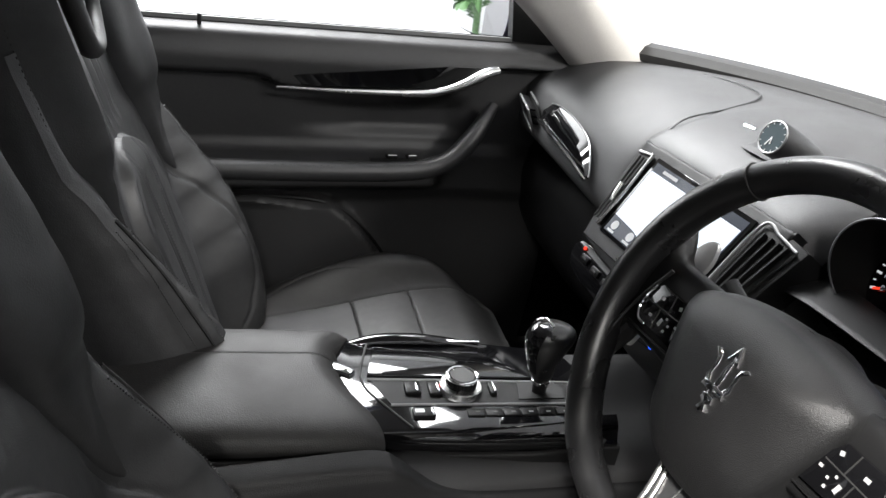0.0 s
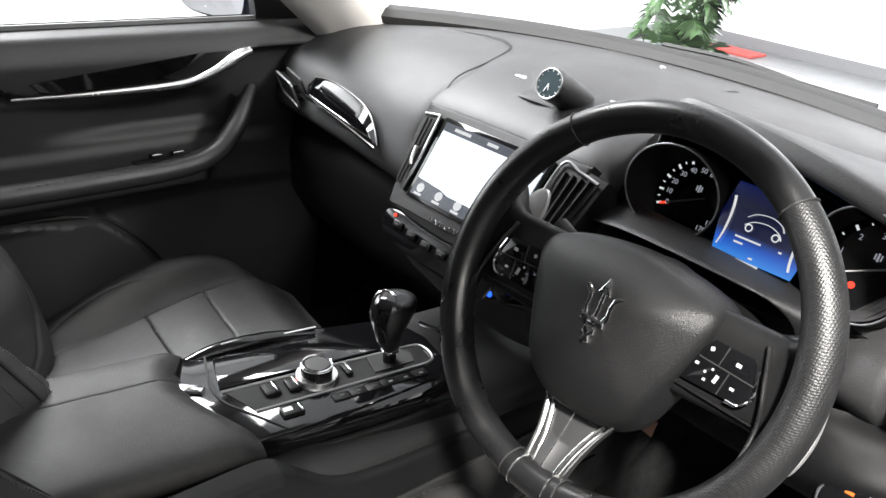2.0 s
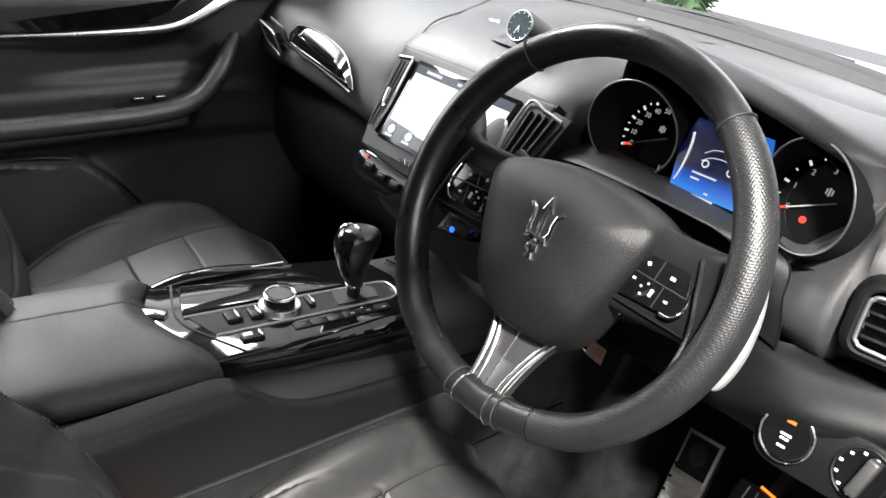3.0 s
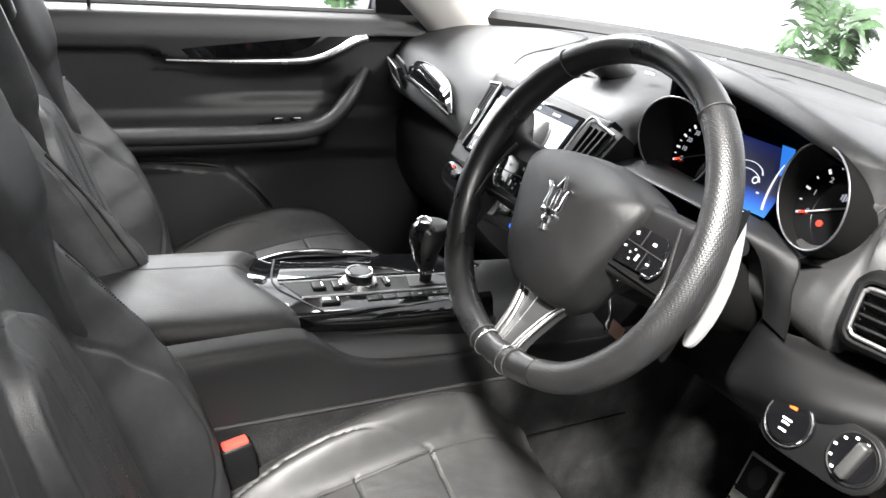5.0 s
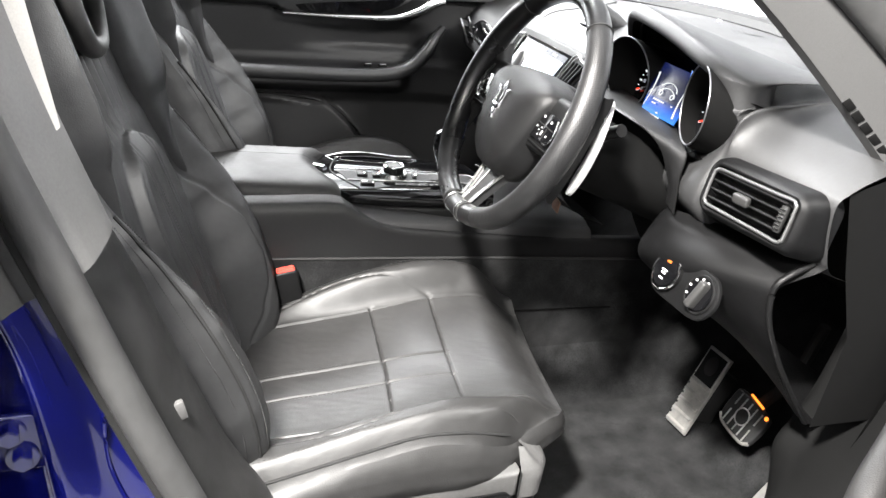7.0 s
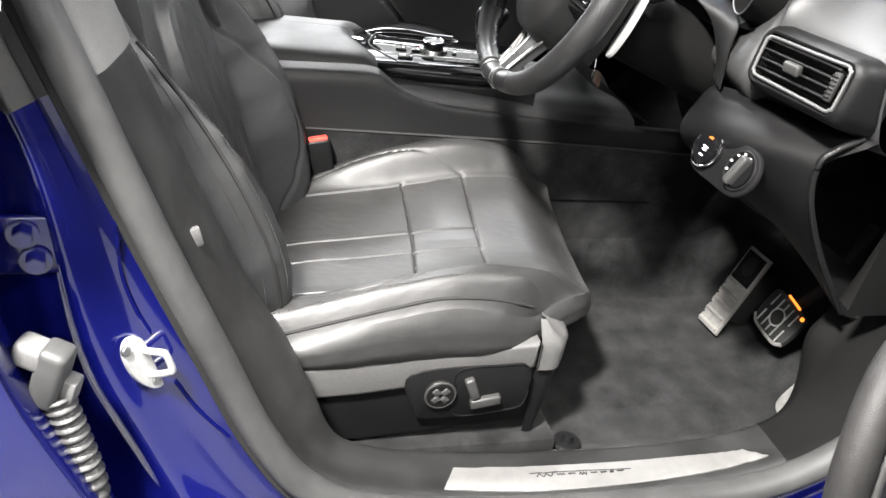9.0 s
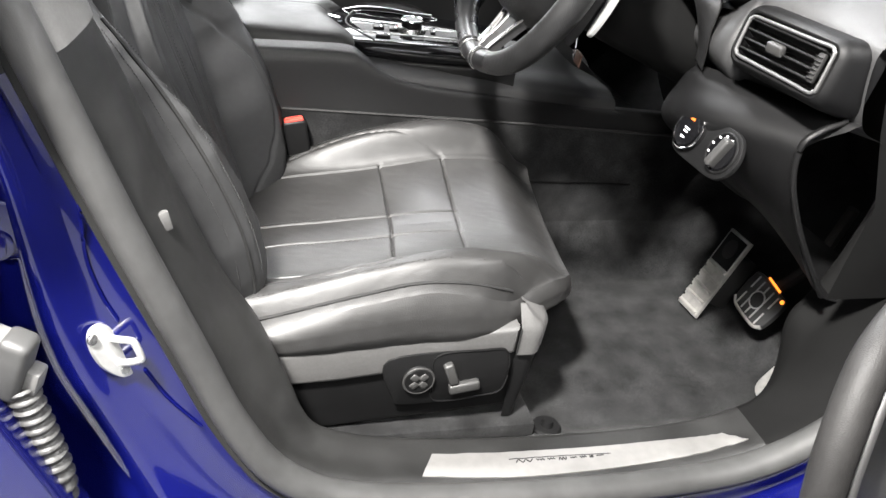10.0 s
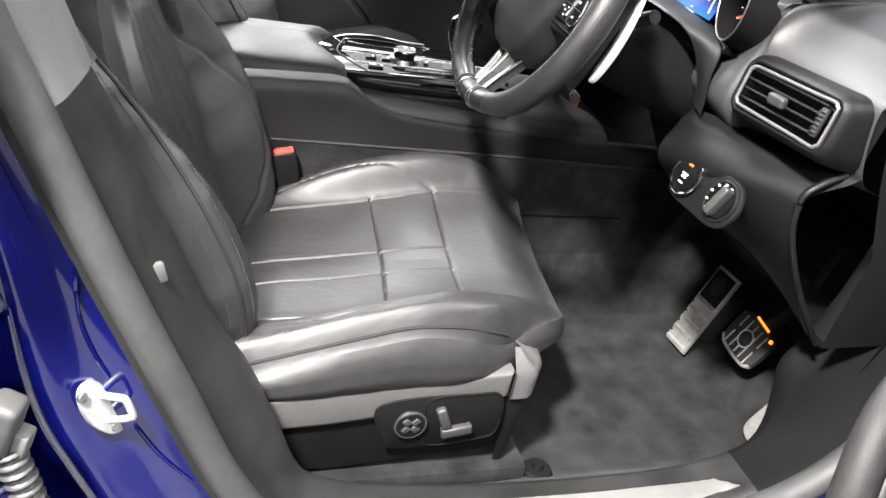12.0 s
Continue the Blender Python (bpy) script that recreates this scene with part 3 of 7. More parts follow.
def build_seat(yc, dx, sgn, label, worn):
    """A sports seat; sgn 1 has its outer side towards -y."""
    seat = thing("sports_seat", label, "car seat", (-0.2 + dx, yc, 0.24), "front seats")
    X0, X1, HW = -0.445, 0.142, 0.270
    skin = LEATHER_WORN

    def top(s, u):
        a0, s0, u0, a = abs(s), s, u, abs(s)
        if a > 0.76 and u > 0.84:                            # rounded front corners
            p, q = (a - 0.76) / 0.24, (u - 0.84) / 0.16
            a, u = 0.76 + 0.24 * p * math.sqrt(1 - q * q * 0.5), 0.84 + 0.16 * q * math.sqrt(1 - p * p * 0.5)
            s = math.copysign(a, s)
        q_ = 1.0 if s > 0 else 0.45
        x1 = 0.135 - q_ * (0.022 * a * a + 0.022 * a ** 4) - 0.072 * ss(0.60, 1.0, s)
        x = X0 + (x1 - X0) * u - 0.03 * sgn * s
        hw = HW * (0.95 + 0.05 * ss(0.0, 0.35, u) - (0.08 if s > 0 else 0.05) * ss(0.75, 1.05, u))
        z = cushion_z(s0, x, u0)
        if s < 0 or not worn:                                # the plumper bolsters
            z += 0.020 * ss(0.68, 0.86, a0) * ss(0.08, 0.55, u0) * (1 - 0.5 * ss(0.80, 1.0, u0))
        wr = ss(0.80, 0.9, a) * (1.0 if s > 0 and worn else 0.35)
        z += wr * (0.0007 * noise.noise((x * 34 + s * 40, s * 10, 1.0)) + 0.0005 * noise.noise((x * 70 + s * 60, s * 20, 5.0)))
        z += 0.0008 * noise.noise((x * 12, s * 4, 2.0)) + 0.00022 * noise.noise((x * 50 - s * 16, s * 18, 4.0))
        return (x + dx, yc - sgn * s * hw, z)

    part("seat_cushion", loft(field(lambda u, v: top(v, u), 0, 1.0, 300, -0.66, 0.66, 240)), skin, seat)
    part("cushion_bolster", loft(field(lambda u, v: top(v, u), 0, 1.0, 120, 0.66, 1.0, 40)), skin, seat, "creased leather outer bolster")
    part("cushion_bolster", loft(field(lambda u, v: top(v, u), 0, 1.0, 120, -1.0, -0.66, 40)), skin, seat)
    rim = [top(1.0, u / 60) for u in range(61)] + [top(1.0 - 2 * k / 40, 1.0) for k in range(1, 40)] + [top(-1.0, 1 - u / 60) for u in range(61)]
    cx, cy = -0.18 + dx, yc
    rows = []
    for k in range(13):
        t = k / 12
        puff = 0.024 * math.sin(math.pi * min(1, t * 1.10)) ** 0.8
        inx, inset = 1 + puff - 0.06 * ss(0.55, 1, t), 1 + puff * 2.5 - 0.020 * ss(0.5, 1, t)
        row = []
        for p in rim:
            base = min(0.388 + 0.040 * (p[0] - dx + 0.44), p[2] - 0.012)
            crease = 0.0022 * noise.noise((p[0] * 42 + t * 9, p[1] * 20, t * 5.0)) * math.sin(math.pi * t) - 0.004 * dip(t - 0.42, 0.06)
            row.append(Vector((cx + (p[0] - cx) * ((inx if p[0] > cx else inset) + crease * 2), cy + (p[1] - cy) * (inset + crease * 2), p[2] * (1 - t) + base * t)))
        rows.append(row)
    part("cushion_side", loft(rows), skin, seat)
    for side in (1, -1):
        part("piping", tube([Vector(top(side * 0.965, u)) + Vector((0, 0, 0.0012)) for u in (0.03, 0.15, 0.3, 0.45, 0.6, 0.75, 0.88, 0.95)], 0.0024, 6, n=60), DARK, seat)
        part("stitching", stitches([Vector(top(side * 0.885, u)) + Vector((0, 0, 0.0008)) for u in (0.08, 0.25, 0.45, 0.65, 0.85, 0.94)], 60), THREAD, seat)
        part("stitching", stitches([Vector(top(side * 0.155, u)) + Vector((0, 0, 0.0005)) for u in (0.04, 0.2, 0.4, 0.6)], 44), THREAD, seat)
    # backrest: a flat middle with a peaked insert, side bolsters and leaf-shaped shoulder wings
    RISE, CROWN, SEAMS, INNER, FULL = (
        ((0.42, 0.055), (0.50, 0.082), (0.56, 0.090), (0.62, 0.090), (0.68, 0.084), (0.73, 0.074), (0.78, 0.060), (0.83, 0.042), (0.88, 0.024), (0.94, 0.008), (1.30, 0.0)),
        ((0.42, 0.945), (0.55, 1.03), (0.66, 1.04), (0.80, 1.0), (0.92, 0.985), (1.02, 0.93), (1.12, 0.82), (1.22, 0.68), (1.30, 0.60)),
        ((0.42, 0.34), (0.46, 0.50), (0.50, 0.62), (0.55, 0.71), (0.60, 0.76), (0.66, 0.78), (0.73, 0.77), (0.79, 0.73), (0.83, 0.68), (1.30, 0.68)),
        ((0.42, 0.36), (0.58, 0.44), (0.65, 0.50), (0.73, 0.60), (0.79, 0.70), (0.87, 0.78), (1.30, 0.80)),
        ((0.42, 0.70), (0.58, 0.76), (0.65, 0.82), (0.73, 0.91), (0.79, 0.96), (1.30, 1.0)))
    ym = yc + sgn * 0.012
    NX, NZ = 0.941, 0.339

    def along(tab, z):
        for (z0, v0), (z1, v1) in zip(tab, tab[1:]):
            if z <= z1:
                return v0 + (v1 - v0) * ss(0, 1, (z - z0) / (z1 - z0)) * 0.5 + (v1 - v0) * (z - z0) / (z1 - z0) * 0.5
        return tab[-1][1]

    def at(sx, z, h):
        return Vector((-0.425 - 0.36 * (z - 0.43) + dx + h * NX - 0.040 * sgn * sx, ym - sgn * sx * 0.250 * along(CROWN, z), z + h * NZ))

    def insert_half(z):
        low = 0.24 + 0.20 * ss(0.50, 0.80, z)
        return low * math.sqrt(max(0.0, 1 - (max(0.0, z - 0.70) / 0.205) ** 2.6))

    def relief(sx, z):
        a, c = abs(sx), sx + 0.05
        b = abs(c)
        h = along(RISE, z) * ss(along(INNER, z), along(FULL, z), a)
        h -= 0.055 * ss(0.88, 1.04, a) ** 1.8 * (0.35 + 0.65 * ss(0.88, 0.70, z))
        h -= 0.0045 * dip(a - along(SEAMS, z), 0.012) * (1 - ss(0.80, 0.84, z))
        w = insert_half(z)
        h += 0.022 * ss(w + 0.03, w - 0.05, b) * ss(0.44, 0.52, z) * ss(0.930, 0.855, z)
        if z < 0.90:
            for o in (0.11, 0.155):
                h -= 0.0030 * dip(b - o * (0.55 + 0.45 * ss(0.45, 0.8, z)), 0.010) * (1 - ss(w - 0.10, w - 0.02, b))
            h -= 0.0036 * dip(b - w + 0.05, 0.014) * ss(0.885, 0.85, z)
        up = ss(0.90, 0.94, z)
        for o in (0.055, 0.18, 0.31):
            h += up * (0.0035 * dip(b - o + 0.05, 0.04) - 0.0060 * dip(b - o * (0.8 + 0.2 * ss(0.90, 1.02, z)), 0.020))
        h -= 0.004 * up
        h += 0.0009 * noise.noise((z * 14, sx * 5, 7)) + 0.0004 * noise.noise((z * 44, sx * 15, 3))
        h += 0.0012 * noise.noise((z * 30 + sx * 12, sx * 9, 11)) * ss(0.5, 0.85, a)
        return h

    part("backrest", loft(field(lambda t, v: at(v, 0.42 + (0.60 + 0.05 * (v / 0.50) ** 2) * t, relief(v, 0.42 + (0.60 + 0.05 * (v / 0.50) ** 2) * t)), 0, 1, 200, -0.50, 0.50, 120)), LEATHER, seat)
    for side in (1, -1):
        part("backrest_bolster", loft(field(lambda z, v: at(side * v, z, relief(side * v, z)), 0.42, 1.07, 170, 0.50, 1.0, 70)), LEATHER, seat)
        # shoulder wing: a plump leaf lying over the top of the bolster
        rows, rim = [], []
        for k in range(61):
            z = 0.775 + 0.525 * (k / 60) ** 1.25
            r = math.sqrt(max(0.0, 1 - (1 - min(1.0, (z - 0.775) / 0.10)) ** 2))
            mid = 0.765
            half = (0.035 + 0.190 * ss(0.775, 0.97, z)) * max(r, 0.06)
            row = []
            for j in range(17):
                q = j / 16 * 2 - 1
                v = mid + half * q
                lift = (0.012 + 0.013 * ss(0.78, 0.94, z)) * max(0.0, 1 - abs(q) ** 2.6) ** 0.6 * r
                under = max(relief(side * min(v, 0.97), z), -0.02 + 0.03 * ss(0.85, 0.95, z)) if v < 1 else 0.0
                under = under * (1 - ss(0.3, 1.0, q) * 0.8) - (0.022 + 0.018 * ss(0.82, 0.92, z)) * ss(0.35, 1.0, q) + 0.016 * ss(0.84, 1.0, z) * ss(-0.6, 0.4, q)
                lift += 0.0010 * noise.noise((z * 30, v * 12, 3.0)) - 0.0022 * dip(q - 0.80, 0.05)
                row.append(at(side * v, z, under + lift))
            rim.append(row[-2])
            back_ = Vector((-0.05, 0, -0.01)) * r
            inw = Vector((0, sgn * side * 0.02, 0))
            rows.append(row + [row[-1] + back_ * 0.5, row[-1] + back_ + inw, row[0] + back_, row[0] + back_ * 0.4])
        part("shoulder_wing", loft(rows, True, True), LEATHER, seat, "plump leather shoulder wing")
        part("stitching", stitches([p + Vector((0.0015, 0, 0.001)) for p in rim[4:56:4]], 70, r=0.0009), THREAD, seat)
    rows = []
    for k in range(81):
        z = 0.42 + 0.86 * k / 80
        a, b = at(-1.0, z, relief(-1.0, z)), at(1.0, z, relief(1.0, z))
        d = Vector((-0.96, 0, -0.10)) * (0.165 - 0.10 * ss(0.80, 1.28, z))
        out = 0.014 * math.sin(math.pi * min(1, (z - 0.40) / 0.62)) + 0.004
        o1, o2, o3 = (Vector((0, sgn * q, 0)) for q in (out * 0.8, out, -0.02))
        rows.append([a, a + d * 0.22 + o1, a + d * 0.6 + o2, a + d + o3, (a + b) / 2 + d * 1.25, b + d - o3, b + d * 0.6 - o2, b + d * 0.22 - o1, b])
    part("backrest_shell", loft([spline(r, 40) for r in rows]), LEATHER, seat)
    for side in (1, -1):
        edge = [at(side * 0.955, z, relief(side * 0.955, z) + 0.001) for z in (0.44, 0.48, 0.53, 0.58, 0.63, 0.68, 0.73, 0.78, 0.83, 0.87)]
        part("piping", tube(edge, 0.0026, 6, n=90), DARK, seat)
        for o in (0.915, 0.985):
            part("stitching", stitches([at(side * o, z, relief(side * o, z) + 0.0012) for z in (0.45, 0.52, 0.59, 0.66, 0.73, 0.80, 0.86)], 100, r=0.0010), THREAD, seat)
        part("stitching", stitches([at(side * 0.09 * (0.55 + 0.45 * ss(0.45, 0.8, z)) - 0.05, z, relief(side * 0.09 * (0.55 + 0.45 * ss(0.45, 0.8, z)) - 0.05, z) + 0.0008) for z in (0.50, 0.58, 0.66, 0.74, 0.82, 0.86)], 80, r=0.0008), THREAD, seat)
    hm = pose(-0.715 + dx, ym, 1.285, 0, -14, 0)
    part("headrest", rbox((0.12, 0.28, 0.22), hm, 0.05, 6), LEATHER, seat)
    part("headrest_loop", tube([(-0.655 + dx, ym - 0.118, 1.16), (-0.640 + dx, ym - 0.112, 1.095), (-0.629 + dx, ym - 0.075, 1.050), (-0.622 + dx, ym, 1.034), (-0.627 + dx, ym + 0.075, 1.050), (-0.636 + dx, ym + 0.112, 1.095), (-0.651 + dx, ym + 0.118, 1.16)], 0.015, 12, n=50), skin, seat)
    # plastic base
    yo = yc - sgn * 0.272
    m = Matrix(((1, 0, 0, dx), (0, 0, -sgn, yo + sgn * 0.024), (0, 1, 0, 0), (0, 0, 0, 1)))
    side = [(-0.46, 0.395), (0.0, 0.430), (0.012, 0.40), (0.004, 0.34), (-0.015, 0.285), (-0.30, 0.262), (-0.44, 0.27)]
    flip = (lambda o: o) if sgn > 0 else (lambda o: o[::-1])
    part("base_panel", prism(side, 0.020, m, 0.006, 3), SATIN_PLASTIC, seat)
    part("base_trim", prism([(-0.46, 0.352), (-0.30, 0.360), (-0.06, 0.388), (-0.020, 0.400), (-0.020, 0.448), (-0.46, 0.412)], 0.030, m, 0.010, 4), SEAT_TRIM, seat, "grey plastic upper edge of the seat base")
    part("trim_joint", rbox((0.0015, 0.004, 0.046), Matrix.Translation((-0.0195 + dx, yo - sgn * 0.0055, 0.424)), 0), DARK, seat)
    for nm, mat, zs in (("base_corner", SEAT_TRIM, (0.478, 0.462, 0.450, 0.440, 0.425, 0.408, 0.396)), ("front_valance", SATIN_PLASTIC, (0.399, 0.37, 0.33, 0.29, 0.262))):
        rows = []
        for z in zs:
            f = (0.456 - z) / 0.184
            back_ = -0.022 * max(0.0, f) ** 2 - 1.2 * max(0.0, z - 0.445)
            yo_ = yo + sgn * ((0.8 * max(0.0, z - 0.445)) if mat is SEAT_TRIM else 0.007)
            rows.append(spline([Vector((-0.019 + dx, yo_ - sgn * 0.0055, z)), Vector((0.010 + dx + back_ * 0.5, yo_ - sgn * 0.0045, z)), Vector((0.027 + dx + back_, yo_ + sgn * 0.010, z)), Vector((0.044 + dx + back_, yo_ + sgn * 0.06, z)), Vector((0.054 + dx + back_, yc, z)), Vector((0.048 + dx + back_, yc + sgn * 0.21, z)), Vector((0.02 + dx + back_, yc + sgn * 0.26, z))], 40))
        part(nm, loft(rows), mat, seat)
    part("seat_rail", rbox((0.44, 0.05, 0.08), Matrix.Translation((-0.23 + dx, yc - sgn * 0.2, 0.225)), 0.004), DARK, seat)
    part("seat_rail", rbox((0.44, 0.05, 0.08), Matrix.Translation((-0.23 + dx, yc + sgn * 0.2, 0.225)), 0.004), DARK, seat)
    part("seat_pan", rbox((0.46, 0.46, 0.12), Matrix.Translation((-0.19 + dx, yc, 0.335)), 0.02), DARK, seat)
    return seat


driver_seat = build_seat(-0.390, 0.0, 1, "black leather driver's sports seat, creased on the bolster", True)
passenger_seat = build_seat(0.385, 0.09, -1, "black leather passenger sports seat with stitched panels", False)
passenger_seat.location.z += 0.020      # this seat is set higher

# ---------------------------------------------------------------- centre console
console = thing("centre_console", "black centre console with gloss panel and padded armrest", "console", (-0.15, 0.03, 0.24))
CE1 = Vector((0.29, -0.048, 0.004)).normalized()
CO = Vector((-0.205, 0.036, 0.699))
CM = frame_of(CO, CE1, (0.13, 1, 0.0))     # x forward along the console, y left, z up


def con(u, v, w=0.0):
    return CM @ Vector((u, v, w))


# armrest lid: two pads with a valley between them, its front edge notched at the seam
rows = []
PAD = [(-0.116, -0.024), (-0.1235, -0.018), (-0.125, -0.008), (-0.117, 0.006), (-0.098, 0.015), (-0.06, 0.0195), (0.0, 0.0215), (0.038, 0.0215), (0.0425, 0.0185), (0.047, 0.0215), (0.09, 0.0200), (0.118, 0.010), (0.129, -0.012), (0.12, -0.040)]
prof = spline([(v, w, 0) for v, w in PAD], 72)


def lid_front(v):
    return -0.043 + 0.058 * ss(0.03, -0.12, v) + 0.030 * ss(0.06, 0.13, v)


for i in range(41):
    k = i / 40
    roll = ss(0.90, 1.0, k)
    rows.append([con(-0.36 + (0.36 + lid_front(p.x)) * k, p.x * (1 - 0.012 * roll), p.y - 0.010 * roll * roll - 0.003 * ss(0.97, 1.0, k) + 0.0006 * noise.noise((k * 14, p.x * 40, 2.0))) for p in prof])
part("armrest_lid", loft(rows, False, True), ARM_LEATHER, console, "padded black leather armrest lid")
part("lid_stitching", stitches([con(-0.34, 0.0425, 0.0198), con(-0.2, 0.0425, 0.0198), con(-0.05, 0.0425, 0.0198)], 60, r=0.0006), THREAD, console)
part("lid_seam", tube([con(-0.36, -0.1215, -0.027), con(-0.18, -0.1215, -0.027), con(0.0, -0.119, -0.027), con(0.022, -0.112, -0.028)], 0.0024, 8, n=30), GREY_PLASTIC, console)
part("console_body", loft(net([[(-0.62, -0.125, 0.24), (-0.2, -0.135, 0.24), (0.35, -0.135, 0.24)], [(-0.62, -0.122, 0.58), (-0.2, -0.130, 0.575), (0.35, -0.125, 0.565)], [(-0.62, -0.100, 0.66), (-0.2, -0.108, 0.66), (0.35, -0.09, 0.62)], [(-0.62, 0.0, 0.665), (-0.2, 0.0, 0.662), (0.35, 0.0, 0.622)], [(-0.62, 0.145, 0.66), (-0.2, 0.145, 0.655), (0.35, 0.145, 0.62)], [(-0.62, 0.155, 0.24), (-0.2, 0.155, 0.24), (0.35, 0.155, 0.24)]], 50, 20)), DOOR_SKIN, console)
# gloss upper panel
part("gloss_panel", prism([(0.010, -0.100), (0.10, -0.098), (0.285, -0.084), (0.318, -0.045), (0.322, 0.02), (0.30, 0.088), (0.16, 0.112), (-0.02, 0.112), (-0.046, 0.045), (-0.02, -0.03)], 0.030, CM @ Matrix.Translation((0, 0, -0.030)), 0.006, 3), PIANO, console, "piano black console panel")

# ---------------------------------------------------------------- door aperture: seal, trim, painted body
APER = [(-0.76, 1.26), (-0.70, 1.06), (-0.64, 0.89), (-0.585, 0.74), (-0.525, 0.59), (-0.465, 0.445), (-0.40, 0.350), (-0.30, 0.298),
        (-0.10, 0.270), (0.15, 0.262), (0.33, 0.278), (0.45, 0.335), (0.535, 0.43), (0.59, 0.55), (0.63, 0.75), (0.645, 0.95)]
AP = spline([(x, 0, z) for x, z in APER], 140)


def aperture_sweep(section, i0=0, i1=139, shift=None):
    """Sweeps a section of (inward, y) pairs along the door aperture; inward points to the opening."""
    rows = []
    for i in range(i0, i1 + 1):
        a, b = AP[max(0, i - 1)], AP[min(139, i + 1)]
        d = (b - a).normalized()
        n = Vector((-d.z, 0, d.x))
        t = i / 139
        sec = section(t) if callable(section) else section
        rows.append([Vector((AP[i].x, 0, AP[i].z)) + n * w + Vector((0, y, 0)) for w, y in sec])
    return loft(rows)


def trim_sec(t):
    k = ss(0.30, 0.44, t) * (1 - ss(0.70, 0.80, t))         # 1 along the sill
    b = 1 - ss(0.26, 0.40, t)                               # 1 on the rear pillar
    f = max(0.0, 1 - k - b)
    c = dip(t - 0.40, 0.06) * 0.012
    n = ss(0.17, 0.09, t) * 0.055
    return spline([(0.022, -0.832, 0), (0.027, -0.818, 0), (0.027 * k + 0.034 * b + 0.040 * f, -0.79, 0), (0.027 * k + 0.042 * b + 0.070 * f + c, -0.757, 0),
                   (0.022 * k + 0.046 * b + 0.100 * f + c, -0.735 * k - 0.715 * b - 0.73 * f - n * 0.6, 0), (-0.015 * k + 0.044 * b + 0.105 * f, -0.718 * k - 0.68 * b - 0.69 * f - n * 1.2, 0), (-0.05 * k + 0.02 * b + 0.03 * f, -0.712 * k - 0.67 * b - 0.67 * f - n * 1.3, 0)], 26)


def flat2(sec):
    return lambda t: [(p.x, p.y) for p in sec(t)]


# front run of the sill trim blackened, its shade is in the colour
tagged(part("front_pillar_trim", aperture_sweep(flat2(trim_sec), 96, 139), VOID), "plastic trim on the front pillar by the hinge, blackened for shade", "trim", "", "structure")
tagged(part("door_sill_trim", aperture_sweep(flat2(trim_sec), 0, 96), SILL_TRIM), "scuffed grey-black plastic trim round the door opening", "trim", "", "structure")
seal_sec = [(p.x, p.y) for p in spline([(-0.006, -0.842, 0), (-0.002, -0.862, 0), (0.014, -0.868, 0), (0.028, -0.856, 0), (0.030, -0.835, 0), (0.02, -0.822, 0)], 14)]
tagged(part("door_seal", aperture_sweep(seal_sec), RUBBER), "soft grey-black rubber door seal", "door seal", "", "structure")
tagged(part("seal_shadow_gap", aperture_sweep([(-0.014, -0.850), (-0.010, -0.858), (-0.002, -0.852), (0.0, -0.84)]), DARK), "black lip along the painted body", "trim", "", "structure")


def body_sec(t):
    b = 1 - ss(0.30, 0.46, t)
    r = 1 - b
    f = 0.46 + 0.54 * ss(0.13, 0.27, t)
    return [(p.x, p.y) for p in spline([(-0.010, -0.846, 0), (-0.026, -0.850, 0), (-0.055 * f, -0.853, 0), (-0.078 * f, -0.862 * b - 0.885 * r, 0), (-0.096 * f, -0.870 * b - 0.915 * r, 0),
                                        (-0.112 * f, -0.866 * b - 0.925 * r, 0), (-0.135 * f - 0.06 * r, -0.852 * b - 0.93 * r, 0), (-0.21 - 0.10 * r, -0.846 * b - 0.92 * r, 0)], 40)]


tagged(part("body_side", aperture_sweep(body_sec, 18, 139), PAINT), "glossy deep blue painted door frame and sill", "car body", "", "structure")
tagged(part("upper_pillar", aperture_sweep(body_sec, 0, 18), GREY_PLASTIC), "grey rubber faced upper middle pillar", "car body", "", "structure")


# upper pillar cover, one edge stepping over the lower one
rows = []
for k in range(22):
    t = k / 21
    i = int(1 + t * 17)
    a, b = AP[i - 1], AP[i + 1]
    d = (b - a).normalized()
    n = Vector((-d.z, 0, d.x))
    p = AP[i]
    rows.append([p + n * w + Vector((0, y, 0)) for w, y in ((0.026, -0.832), (0.036, -0.818), (0.044, -0.79), (0.050, -0.765), (0.052, -0.742), (0.049, -0.726), (0.02, -0.718))])
tagged(part("pillar_cover", loft([spline(r, 16) for r in rows]), GREY_COVER), "grey plastic cover on the middle pillar", "pillar trim", "", "structure")

# scuff plate on the sill
plate = thing("sill_plate", "brushed metal door sill plate with script lettering", "sill plate", (0.07, -0.775, 0.28))


def sill_z(x):
    """Height of the sill trim's crown along the car."""
    low = [p for p in AP if p.z < 0.36]
    q = min(low, key=lambda p: abs(p.x - x))
    return q.z + 0.0275


def on_sill(bm, lift):
    """Lays a flat outline given in x, y, and its own thickness in z, on the sill."""
    for v in bm.verts:
        v.co.z += sill_z(v.co.x) + lift - 0.22 * max(0.0, -0.806 - v.co.y)
    return bm


